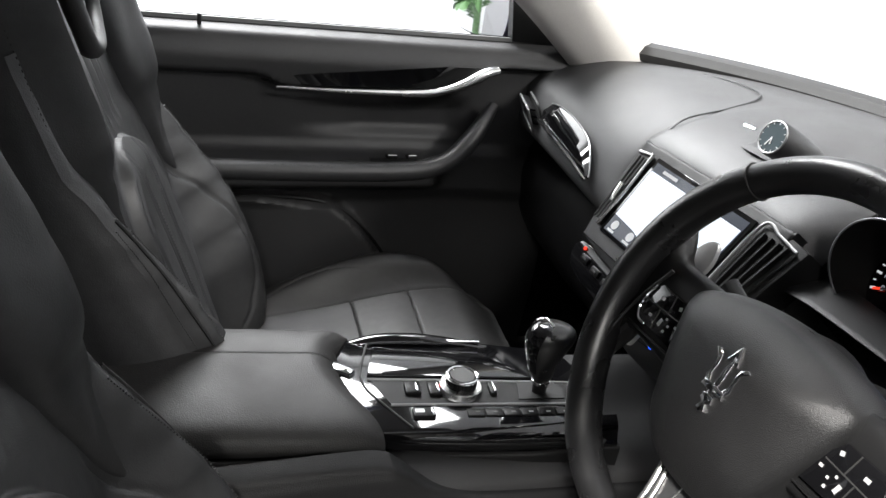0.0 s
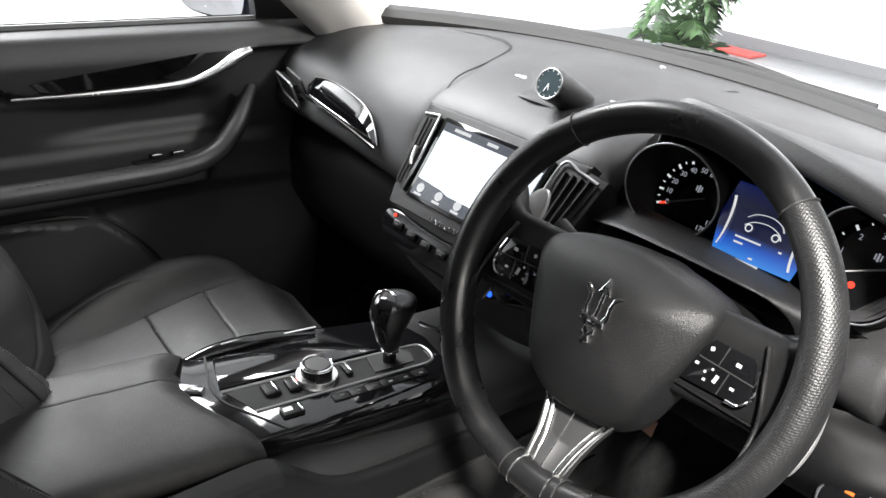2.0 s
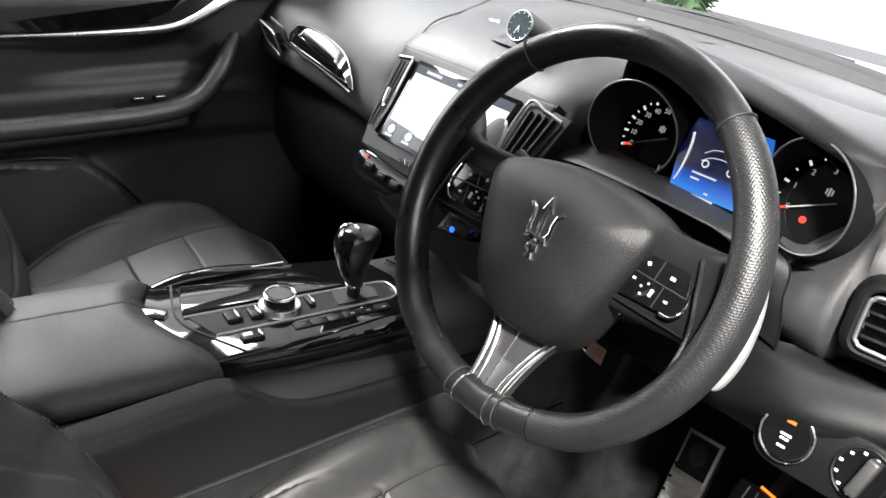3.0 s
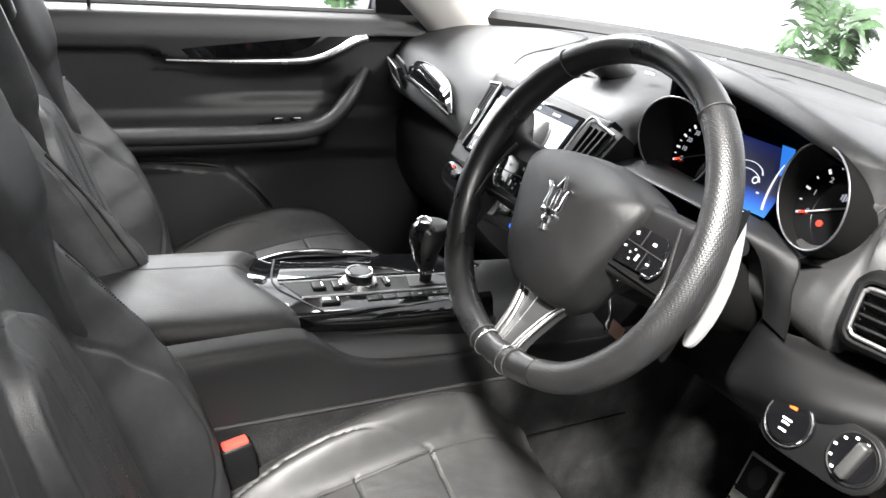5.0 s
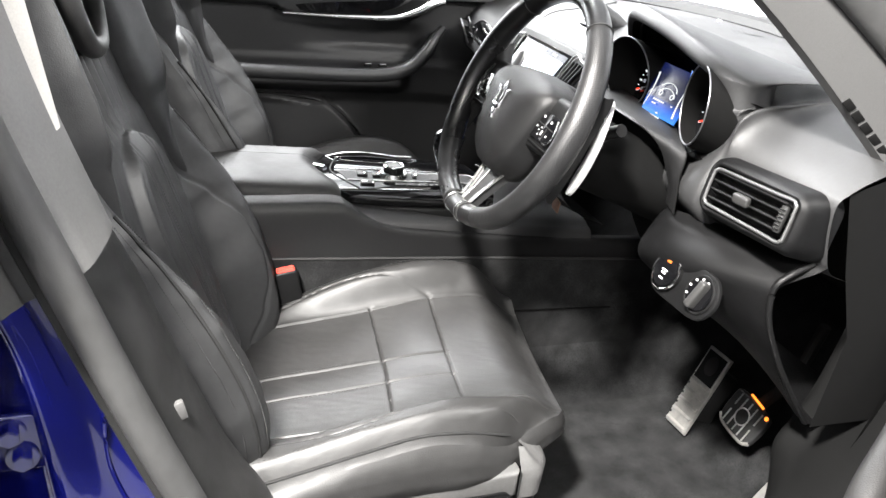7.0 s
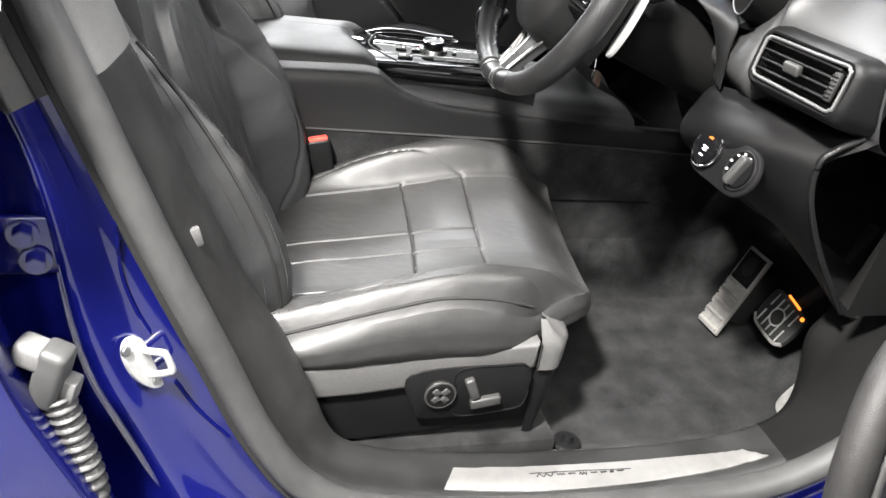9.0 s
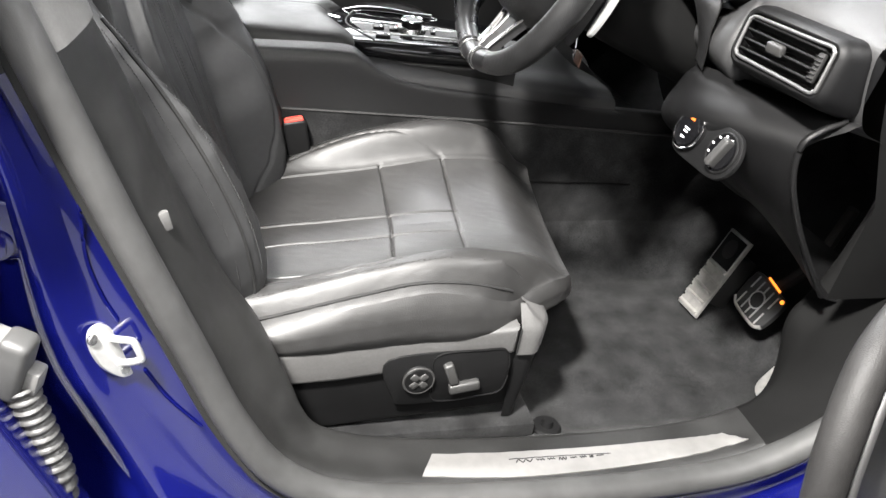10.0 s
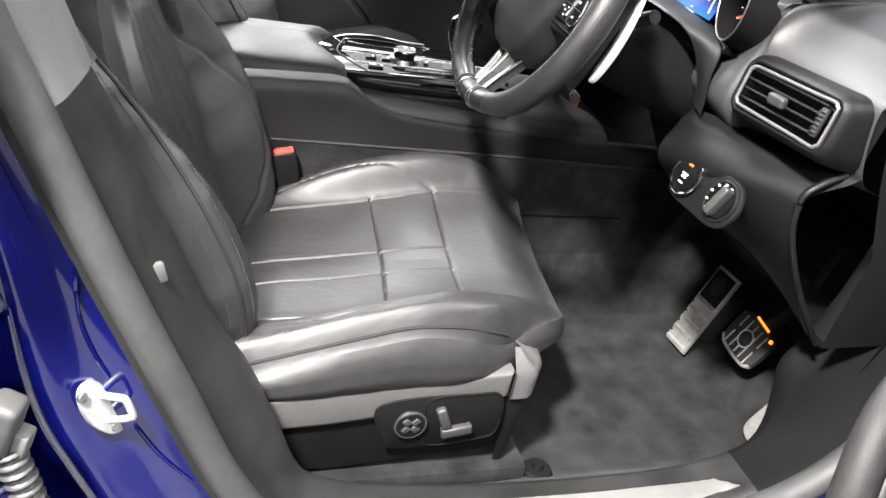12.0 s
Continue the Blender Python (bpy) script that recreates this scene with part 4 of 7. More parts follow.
outline = [(-0.196, -0.818), (-0.05, -0.823), (0.10, -0.820), (0.22, -0.815), (0.350, -0.808), (0.318, -0.783), (0.225, -0.777), (0.10, -0.776), (0.0, -0.776), (-0.172, -0.777)]
cut = [[Vector(outline[i]).to_3d().lerp(Vector(outline[9 - i]).to_3d(), j / 4) for j in range(5)] for i in range(5)]
bm = loft([spline([c[j] for c in cut], 41) for j in range(5)])
shell(bm, 0.0025)
part("plate", on_sill(bm, 0.004), PLATE, plate)
lx = -0.045
for k, w in enumerate((0.028, 0.013, 0.012, 0.013, 0.011, 0.010, 0.006, 0.012)):
    pts = [Vector((lx + w * q / 5, -0.800 + 0.006 * abs(math.sin(q * 1.6 + k)), 0)) for q in range(6)]
    part("script_mark", on_sill(tube(pts, 0.0008, 6, n=16), 0.0052), DARK, plate)
    lx += w + 0.006
part("script_mark", on_sill(tube([(-0.055, -0.7925, 0), (0.03, -0.791, 0), (0.115, -0.7935, 0)], 0.0006, 6, n=24), 0.0052), DARK, plate)

# striker on the pillar
striker = thing("door_striker", "plated steel door striker loop on the blue pillar", "striker", (-0.585, -0.87, 0.57))
sm = frame_of((-0.591, -0.856, 0.589), (0.62, 0.74, 0.2), (-0.3, 0.0, 0.95))
part("striker_plate", prism([(p.x, p.y) for p in spline([(-0.018, -0.008, 0), (-0.004, -0.036, 0), (0.012, -0.042, 0), (0.021, -0.026, 0), (0.018, 0.006, 0), (0.006, 0.033, 0), (-0.010, 0.037, 0), (-0.019, 0.022, 0)], 32, True)], 0.006, sm, 0.002), STEEL, striker)
part("striker_loop", tube([sm @ Vector(p) for p in ((0.006, 0.013, 0.004), (0.007, 0.0135, 0.018), (0.009, 0.0135, 0.030), (0.010, 0.010, 0.0345), (0.010, -0.010, 0.0345), (0.008, -0.0145, 0.030), (0.004, -0.017, 0.018), (0.0, -0.018, 0.004))], 0.0042, 10, n=50), STEEL, striker)
for q in (-0.034, 0.034):
    part("striker_screw", disc(0.006, 0.004, sm @ Matrix.Translation((-q * 0.25 - 0.006, q * 0.85, 0.005)), 12), CHROME, striker)
tagged(part("pillar_plug", rbox((0.015, 0.024, 0.010), frame_of((-0.533, -0.781, 0.706), (0.92, 0.30, 0.2), (-0.35, 0.0, 0.95)), 0.003, 2), SEAT_TRIM), "small pale trim clip on the pillar", "trim clip")

for pts in ([(-0.606, -0.8535, 0.768), (-0.605, -0.8535, 0.705), (-0.594, -0.8535, 0.659), (-0.580, -0.853, 0.625)], [(-0.556, -0.853, 0.556), (-0.532, -0.852, 0.512), (-0.496, -0.850, 0.463)]):
    tagged(part("pillar_bead", tube(pts, 0.0022, 8, n=24), PAINT), "pressed bead in the blue painted pillar", "car body", "", "structure")
# pale upper trim of the middle pillar
rows = []
for k in range(12):
    z = 1.022 + 0.36 * k / 11
    x = -0.634 - 0.20 * (z - 1.02)
    y = -0.775 + 0.14 * (z - 1.02)
    rows.append([Vector((x - 0.050, y - 0.030, z - 0.010)), Vector((x - 0.042, y - 0.014, z - 0.008)), Vector((x - 0.020, y, z)), Vector((x, y + 0.016, z + 0.010)), Vector((x - 0.006, y + 0.040, z + 0.010))])
tagged(part("upper_pillar_trim", loft([spline(r, 14) for r in rows]), HEADLINER), "pale fabric upper middle pillar trim", "pillar trim", "", "structure")

# ---------------------------------------------------------------- rear door, closed, its front edge showing behind the pillar
rear_door = thing("door_3", "closed deep blue rear door with dark window", "car door", (-0.74, -0.93, 0.3), "", "structure")


def edge_x(z):
    return -0.700 + 0.36 * (0.66 - z) * ss(0.95, 0.5, z)


def rdp(s, o, z):
    """Point of the rear door: s behind its front edge, o out of its face."""
    return Vector((edge_x(z) - s, -0.945 - o, z))


rows = []
for k in range(29):
    z = 0.20 + 0.725 * k / 28
    b = 0.022 * math.sin(math.pi * k / 28)
    rows.append([rdp(0.09, -0.075, z), rdp(0.03, -0.060, z), rdp(0.006, -0.045, z), rdp(0.001, -0.016, z), rdp(0.0, -0.004 + b * 0.5, z), rdp(0.006, 0.002 + b, z), rdp(0.03, 0.006 + b, z), rdp(0.3, 0.022 + b, z), rdp(0.95, 0.012 + b, z)])
part("door_skin", loft([spline(r, 32) for r in rows]), PAINT, rear_door)
part("waist_trim", loft([spline([rdp(s, o, z) for s, o in ((0.06, -0.07), (0.006, -0.05), (-0.004, -0.01), (0.004, 0.012), (0.3, 0.022), (0.95, 0.014))], 20) for z in (0.930, 0.934, 0.975, 0.992, 0.998)]), TRIM_SATIN, rear_door, "satin silver waist moulding")
part("waist_seal", tube([rdp(-0.016, 0.010, 0.9275), rdp(0.3, 0.024, 0.9275), rdp(0.95, 0.016, 0.9275)], 0.0055, 8, n=12), DARK, rear_door)
part("door_window", shell(loft([[rdp(s, o, z) for s in (-0.015, 0.3, 0.95)] for z, o in ((0.995, -0.012), (1.2, -0.13), (1.39, -0.245))]), 0.004), PIANO, rear_door, "dark tinted window")
part("window_post", loft([[rdp(s, o, z) for s in (-0.034, -0.010)] for z, o in ((0.995, -0.006), (1.2, -0.125), (1.39, -0.24))]), GREY_COVER, rear_door, "grey window post")
hinge = part("hinge", rbox((0.082, 0.066, 0.010), frame_of((-0.690, -0.859, 0.742), (0.98, 0.10, -0.05), (0, 0, 1)), 0.004, 3), PAINT, rear_door)
for q, w in ((0.757, -0.691), (0.727, -0.682)):
    hm = frame_of((w, -0.864, q), (0.98, 0.10, 0), (0, 0, 1))
    part("hinge_bolt", join(disc(0.0155, 0.004, hm, 24), disc(0.0105, 0.014, hm, 6, 0.0098)), PAINT, hinge)
harness = thing("door_harness", "grey ribbed wiring gaiter between pillar and door", "wiring gaiter", (-0.68, -0.92, 0.5))
part("connector", rbox((0.030, 0.075, 0.034), frame_of((-0.668, -0.925, 0.630), (0.9, -0.3, -0.3), (-0.28, 0.1, 1)), 0.008, 3), RUBBER, harness)
part("connector_hood", rbox((0.040, 0.030, 0.030), frame_of((-0.680, -0.922, 0.655), (0.9, -0.3, -0.3), (-0.28, 0.1, 1)), 0.008, 3), GREY_COVER, harness)
part("connector_clip", rbox((0.016, 0.030, 0.022), frame_of((-0.652, -0.925, 0.612), (0.9, -0.3, -0.3), (-0.28, 0.1, 1)), 0.004, 2), GREY_COVER, harness)
part("gaiter", tube([(-0.666, -0.925, 0.605), (-0.652, -0.928, 0.545), (-0.640, -0.930, 0.475), (-0.645, -0.930, 0.39)], lambda t: 0.0145 + 0.0028 * math.sin(t * 2 * math.pi * 15), 14, n=130), GREY_PLASTIC, harness)

# ---------------------------------------------------------------- front doors


def door_y(x, z, shelf=1.0):
    """Inner face of a closed front door: distance from the car's middle; shelf 0 leaves out the armrest."""
    y = 0.748
    edge = 0.926 - 0.022 * ss(-0.27, -0.20, x) + 0.058 * ss(0.12, 0.26, x)
    y -= 0.026 * ss(edge - 0.004, edge + 0.010, z) - 0.018 * ss(0.955, 1.005, z) * ss(edge, edge + 0.03, z)
    y += 0.035 * ss(1.0, 1.022, z)
    # sculpted hollow above the armrest
    y += 0.020 * ss(-0.22, 0.0, x) * ss(0.80, 0.83, z) * (1 - ss(0.86, 0.905, z)) * (1 - ss(0.14, 0.20, x))
    # armrest shelf
    top = 0.768 + 0.012 * ss(-0.3, -0.6, x)
    front = 1 - ss(0.09, 0.16, x)
    y -= 0.078 * ss(top + 0.012, top - 0.006, z) * ss(0.690, 0.735, z) * front * shelf
    y -= 0.016 * ss(0.80, 0.77, z) * ss(0.66, 0.70, z) * shelf
    # lower pocket
    pk = 0.690 - 0.02 * ss(-0.28, -0.12, x) - 0.75 * max(0.0, x + 0.10) - 0.5 * max(0.0, x + 0.10) * ss(-0.1, 0.1, x)
    y -= 0.045 * ss(pk + 0.012, pk - 0.012, z) * shelf
    y += 0.02 * ss(0.5, 0.25, z)
    y -= 0.02 * ss(0.16, 0.36, x) * ss(0.95, 0.8, z)
    return y


def door_set(place, door, glassy, roll=True):
    """Trim of a front door; place maps closed-door points to the car."""
    def sheet(x0, x1, nx, z0, z1, nz, off=0.0):
        return loft(field(lambda x, z: place((x, door_y(x, z, 1.0 if roll else 0.0) - off, z)), x0, x1, nx, z0, z1, nz))
    part("door_panel", sheet(-0.66, 0.42, 130, 0.24, 1.022, 150), DOOR_SKIN, door)
    part("door_shell", loft([[place((x, y, z)) for x in (-0.68, -0.3, 0.1, 0.45)] for y, z in ((0.80, 1.02), (0.90, 0.98), (0.95, 0.75), (0.93, 0.45), (0.86, 0.20), (0.78, 0.22))]), PAINT, door, "blue painted door skin")
    # gloss inlay and bright pull
    up = [place((x, door_y(x, z) - 0.003, z)) for x, z in ((-0.25, 0.918), (-0.16, 0.938), (0.0, 0.954), (0.12, 0.966))]
    lo = [place((x, door_y(x, z) - 0.003, z)) for x, z in ((-0.245, 0.914), (-0.14, 0.916), (0.0, 0.919), (0.075, 0.924))]
    part("gloss_inlay", shell(loft([spline(up, 24), spline(lo, 24)]), 0.003), PIANO, door, "piano black inlay")
    part("handle_cup", shell(loft([spline([place((x, door_y(x, z) - 0.0035, z)) for x, z in ((0.045, 0.926), (0.10, 0.945), (0.135, 0.966))], 10), spline([place((x, door_y(x, z) - 0.0035, z)) for x, z in ((0.09, 0.918), (0.16, 0.932), (0.215, 0.968))], 10)]), 0.003), SATIN_PLASTIC, door)
    path = [(-0.225, 0.717, 0.910), (-0.10, 0.712, 0.909), (0.04, 0.709, 0.911), (0.10, 0.706, 0.917), (0.155, 0.704, 0.936), (0.20, 0.706, 0.960), (0.228, 0.712, 0.966)]
    part("door_handle", tube([place(p) for p in path], lambda t: 0.003 + 0.0065 * ss(0.0, 0.5, t) + 0.004 * math.sin(math.pi * ss(0.5, 1, t)), 12, n=70, flat=0.9), CHROME, door, "satin chrome door handle strip")
    # pull handle and switch plate
    grip = [(0.232, 0.714, 0.890), (0.205, 0.690, 0.866), (0.172, 0.674, 0.824), (0.135, 0.666, 0.788), (0.09, 0.664, 0.768), (0.03, 0.664, 0.760), (-0.08, 0.664, 0.758), (-0.25, 0.664, 0.760), (-0.45, 0.666, 0.764), (-0.62, 0.668, 0.768)]
    if roll:
        part("pull_handle", tube([place(p) for p in grip], lambda t: 0.012 + 0.009 * ss(0.0, 0.25, t), 16, n=120, flat=0.95), LEATHER, door, "padded leather pull handle and armrest edge")
        part("handle_strip", tube([place((x, y + 0.017, z + 0.012)) for x, y, z in grip[1:7]], 0.0055, 8, n=50, flat=0.7), CHROME, door, "satin chrome inner strip")
        part("armrest_stitching", stitches([place((x, y - 0.012, z + 0.0175)) for x, y, z in grip[2:8]], 60, r=0.0008), THREAD, door)
    if roll:
        part("handle_cup_floor", shell(loft([[place((x, y, 0.772)) for y in (0.690, 0.735)] for x in (-0.10, 0.0, 0.10, 0.14)]), 0.002), DARK, door)
        sw = part("switch_plate", shell(loft([[place((x, y, 0.7780 - 0.1 * (y - 0.66))) for x in (-0.03, 0.0, 0.05, 0.09)] for y in (0.672, 0.69, 0.708)]), 0.003), PIANO, door)
        for x in (0.012, 0.055):
            c = Vector((x, 0.69, 0.783))
            bm = rbox((0.024, 0.016, 0.008), Matrix.Translation(c), 0.003)
            for v in bm.verts:
                v.co = place(tuple(v.co))
            part("window_switch", bm, SATIN_PLASTIC, sw)
            part("switch_edge", tube([place((x - 0.009, 0.682, 0.788)), place((x + 0.009, 0.682, 0.788))], 0.0010, 6, n=3), TRIM_SATIN, sw)
        part("lower_trim_line", tube([place((x, door_y(x, z) - 0.002, z)) for x, z in ((-0.3, 0.690), (-0.12, 0.670), (-0.02, 0.60), (0.06, 0.50))], 0.004, 6, n=30), SATIN_PLASTIC, door)
    part("lock_pin", tube([place((-0.365, 0.752, 1.01)), place((-0.365, 0.752, 1.03))], 0.004, 8, n=3), DARK, door)
    part("window_seal", tube([place((x, 0.772, 1.016)) for x in (-0.66, -0.2, 0.2, 0.40)], 0.008, 6, n=20), RUBBER, door)
    part("mirror_base", loft([[place(p) for p in ((0.275, 0.765, 1.01), (0.46, 0.765, 0.99), (0.46, 0.79, 0.99), (0.275, 0.79, 1.01))], [place(p) for p in ((0.250, 0.755, 1.14), (0.262, 0.755, 1.14), (0.262, 0.775, 1.14), (0.250, 0.775, 1.14))]], True, True), SATIN_PLASTIC, door, "black mirror triangle")
    if glassy:
        p = part("side_window", loft([[place(q) for q in ((-0.7, 0.785, 1.01), (0.25, 0.785, 1.01))], [place(q) for q in ((-0.72, 0.68, 1.38), (0.0, 0.66, 1.36))]]), GLASS, door)
        p.visible_shadow = False


pass_door = thing("door_1", "black trimmed passenger door with chrome handle, closed", "car door", (0.72, 0.80, 0.3), "", "structure")
door_set(lambda p: Vector(p), pass_door, True)
OPEN = pose(0.72, -0.88, 0, 0, 0, 41.5) @ Matrix.Translation((-0.72, 0.88, 0))
drive_door = thing("door_2", "black trimmed driver's door with chrome handle, standing open", "car door", (0.72, -0.88, 0.3), "", "structure")
door_set(lambda p: OPEN @ Vector((p[0], -p[1], p[2])), drive_door, False, False)
ROLL = [(0.121, -1.195, 0.443), (0.119, -1.155, 0.564), (0.132, -1.125, 0.655), (0.174, -1.085, 0.718), (0.249, -1.040, 0.752), (0.37, -0.965, 0.762), (0.47, -0.915, 0.757)]
part("pull_handle", tube(ROLL, 0.022, 20, n=80, flat=0.95), ARM_LEATHER, drive_door, "fat padded leather pull handle")
part("handle_strip", tube([Vector(p) + Vector((0.026, -0.008, -0.010)) for p in ROLL[:5]], 0.009, 10, n=50, flat=0.7), TRIM_SATIN, drive_door, "satin inner strip of the pull handle")
for q in ((0.004, 0.019, 0.010), (0.014, 0.006, 0.018)):
    part("stitching", stitches([Vector(p) + Vector(q) for p in ROLL[:6]], 90, r=0.0009), THREAD, drive_door)

# door mirror outside the passenger window
mirror = thing("door_mirror", "black housed door mirror reflecting the showroom", "wing mirror", (0.33, 0.92, 0.97))
mm = frame_of((0.275, 0.955, 1.055), (0.25, -0.97, 0), (0, 0, 1))
ol = [(-0.125, 0.07), (-0.130, 0.01), (-0.118, -0.050), (-0.07, -0.074), (0.06, -0.072), (0.105, -0.050), (0.11, 0.05), (0.08, 0.085), (-0.07, 0.090)]
ol = [(p.x, p.y) for p in spline([(x, y, 0) for x, y in ol], 40, True)]
part("housing", prism(ol, 0.07, mm @ Matrix.Translation((0, 0, -0.075)), 0.012, 3), DARK, mirror)
part("mirror_pane", prism([(x * 0.9, y * 0.88) for x, y in ol], 0.002, mm, 0.0), MIRROR, mirror)
part("mirror_arm", tube([(0.33, 0.90, 0.99), (0.35, 0.82, 0.985)], 0.022, 10, n=6, flat=0.6), DARK, mirror)

# ---------------------------------------------------------------- dashboard fittings
def vent(parent, c, right, upward, w, h, n, taper=0.0, knob=True):
    """A framed air vent with slats; returns its part."""
    m = frame_of(c, right, upward)
    out = [(-w / 2, -h / 2 + taper + 0.009), (-w / 2 + 0.003, -h / 2 + taper + 0.004), (-w / 2 + 0.009, -h / 2 + taper), (-w / 4, -h / 2 + taper * 0.7), (w / 4, -h / 2 + taper * 0.3), (w / 2 - 0.009, -h / 2), (w / 2 - 0.003, -h / 2 + 0.004), (w / 2, -h / 2 + 0.009),
           (w / 2, h / 2 - 0.009), (w / 2 - 0.003, h / 2 - 0.004), (w / 2 - 0.009, h / 2), (w / 4, h / 2 - taper * 0.3), (-w / 4, h / 2 - taper * 0.7), (-w / 2 + 0.009, h / 2 - taper), (-w / 2 + 0.003, h / 2 - taper - 0.004), (-w / 2, h / 2 - taper - 0.009)]
    v = part("air_vent", prism(out, 0.004, m @ Matrix.Translation((0, 0, -0.022)), 0), DARK, parent)
    part("vent_frame", tube([m @ Vector((x, y, 0.002)) for x, y in out] + [], 0.0026, 8, True, 90, up=m.to_3x3() @ Vector((0, 0, 1))), TRIM_SATIN, v, "satin silver vent frame")
    for k in range(n):
        y = -h / 2 + h * (k + 0.8) / (n + 0.6)
        part("slat", rbox((w * 0.88, 0.017, 0.0035), m @ pose(-0.006, y, -0.006, 62, 0, 0), 0.0012), KNEE_SKIN, v)
    if knob:
        part("vent_tab", rbox((0.030, 0.016, 0.012), m @ pose(-0.012, 0.0, 0.002, 20, 0, 0), 0.004, 3), GREY_PLASTIC, v)
        part("vent_wheel", rbox((0.012, 0.040, 0.008), m @ pose(w / 2 - 0.018, 0, -0.002), 0.003), DARK, v)
        for k in range(6):
            part("wheel_rib", rbox((0.010, 0.002, 0.003), m @ pose(w / 2 - 0.018, -0.014 + 0.0056 * k, 0.003), 0.0006), CHROME, v)
    return v


VC, VR, VU = (0.262, -0.679, 0.907), (0.022, -0.152, 0.001), (0.012, 0.0, 0.058)
vent(dash, VC, VR, VU, 0.158, 0.062, 4, 0.003)
# rounded pod that carries the driver's vent
m = frame_of(VC, VR, VU)
rows = []
for gx, gy, z in ((0.001, 0.001, -0.020), (0.003, 0.003, 0.000), (0.007, 0.006, 0.001), (0.013, 0.010, -0.002), (0.018, 0.0145, -0.010), (0.020, 0.018, -0.026), (0.022, 0.022, -0.070)):
    w, h, r = 0.079 + gx, 0.031 + gy, 0.010 + gx * 0.8
    ol_ = [(w - r + r * math.cos(a), h - r + r * math.sin(a)) for a in (0, 0.39, 0.78, 1.18, 1.57)] + [(-w + r + r * math.cos(a), h - r + r * math.sin(a)) for a in (1.57, 1.96, 2.36, 2.75, 3.14)] + [(-w + r + r * math.cos(a), -h + r + r * math.sin(a)) for a in (3.14, 3.53, 3.93, 4.32, 4.71)] + [(w - r + r * math.cos(a), -h + r + r * math.sin(a)) for a in (4.71, 5.1, 5.5, 5.89, 6.28)]
    rows.append([m @ Vector((x, y, z)) for x, y in ol_])
part("vent_pod", loft(rows, True), KNEE_SKIN, dash, "soft black rounded vent pod")
# passenger vent with gloss blade
vent(dash, (0.274, 0.640, 0.904), (-0.035, -0.13, -0.005), (-0.03, 0, 0.07), 0.105, 0.055, 3, 0.004, False)
bl_up = spline([(0.296, 0.560, 0.944), (0.291, 0.52, 0.951), (0.284, 0.473, 0.954), (0.276, 0.42, 0.952), (0.267, 0.369, 0.946), (0.256, 0.33, 0.935), (0.243, 0.297, 0.912), (0.236, 0.284, 0.899)], 24)
bl_lo = spline([(0.276, 0.560, 0.913), (0.270, 0.52, 0.911), (0.264, 0.473, 0.908), (0.257, 0.42, 0.905), (0.249, 0.369, 0.902), (0.242, 0.33, 0.900), (0.236, 0.297, 0.898), (0.234, 0.284, 0.897)], 24)
part("fascia_inlay", shell(loft([[p + Vector((-0.010, 0, 0)) for p in bl_up], [(a + b) / 2 + Vector((-0.018, 0, 0.003)) for a, b in zip(bl_up, bl_lo)], [p + Vector((-0.010, 0, 0)) for p in bl_lo]]), 0.004), PIANO, dash, "piano black fascia blade")
part("fascia_strip", tube([p + Vector((-0.015, 0, -0.002)) for p in bl_lo], 0.003, 8, n=30), BRIGHT, dash, "bright edge strip")
part("fascia_strip", tube([p + Vector((-0.012, 0, 0.001)) for p in bl_up], 0.0014, 8, n=40), TRIM_SATIN, dash)

# dashboard top seams, speaker panel and sensors
part("clock_plinth", loft(net([[(0.345, 0.110, 1.027), (0.330, 0.05, 1.032), (0.345, -0.015, 1.027)], [(0.43, 0.145, 1.051), (0.43, 0.04, 1.058), (0.43, -0.055, 1.051)], [(0.55, 0.190, 1.055), (0.55, 0.05, 1.063), (0.55, -0.080, 1.057)], [(0.68, 0.215, 1.052), (0.68, 0.05, 1.057), (0.68, -0.11, 1.053)]], 20, 20)), DASH_SKIN, dash, "smooth dark panel round the clock")
cm = frame_of((0.318, 0.004, 1.069), (0, -1, 0), (0.36, 0, 1))
clock = part("clock", loft([[cm @ Vector((r * math.cos(q) + sx, r * 0.98 * math.sin(q) + dy, z)) for q in [2 * math.pi * k / 40 for k in range(40)]] for r, sx, dy, z in ((0.0235, 0, 0, 0.004), (0.0255, 0, 0, 0.0), (0.0255, 0.002, -0.001, -0.02), (0.025, 0.006, -0.006, -0.06), (0.018, 0.012, -0.014, -0.11), (0.008, 0.016, -0.024, -0.15))], True, True), DASH_SKIN, dash, "round analogue clock in a tapered pod")
part("clock_face", disc(0.0215, 0.002, cm @ Matrix.Translation((0, 0, 0.003)), 36), material("clock_dial", (0.03, 0.045, 0.05), 0.15, grain=0.1, coat=0.5), clock, "blue-green clock dial")
part("clock_ring", ring(0.0225, 0.0015, cm @ Matrix.Translation((0, 0, 0.0045))), TRIM_SATIN, clock)
for k in range(12):
    a = math.pi * k / 6
    part("hour_mark", rbox((0.0008, 0.0025, 0.001), cm @ pose(0.0195 * math.sin(a), 0.0195 * math.cos(a), 0.0055, 0, 0, -30 * k), 0.0), WHITE_MARK, clock)
for a, l in ((200, 0.014), (165, 0.010)):
    part("clock_hand", rbox((0.0012, l, 0.001), cm @ pose(0, 0, 0.006, 0, 0, -a) @ Matrix.Translation((0, l / 2, 0)), 0.0), WHITE_MARK, clock)
for x, y in ((0.350, 0.092), (0.375, -0.075)):
    part("dash_badge", tube([(x, y + 0.009, 1.0565), (x + 0.004, y - 0.009, 1.0565)], 0.004, 8, n=6, flat=0.5), BRIGHT, dash)
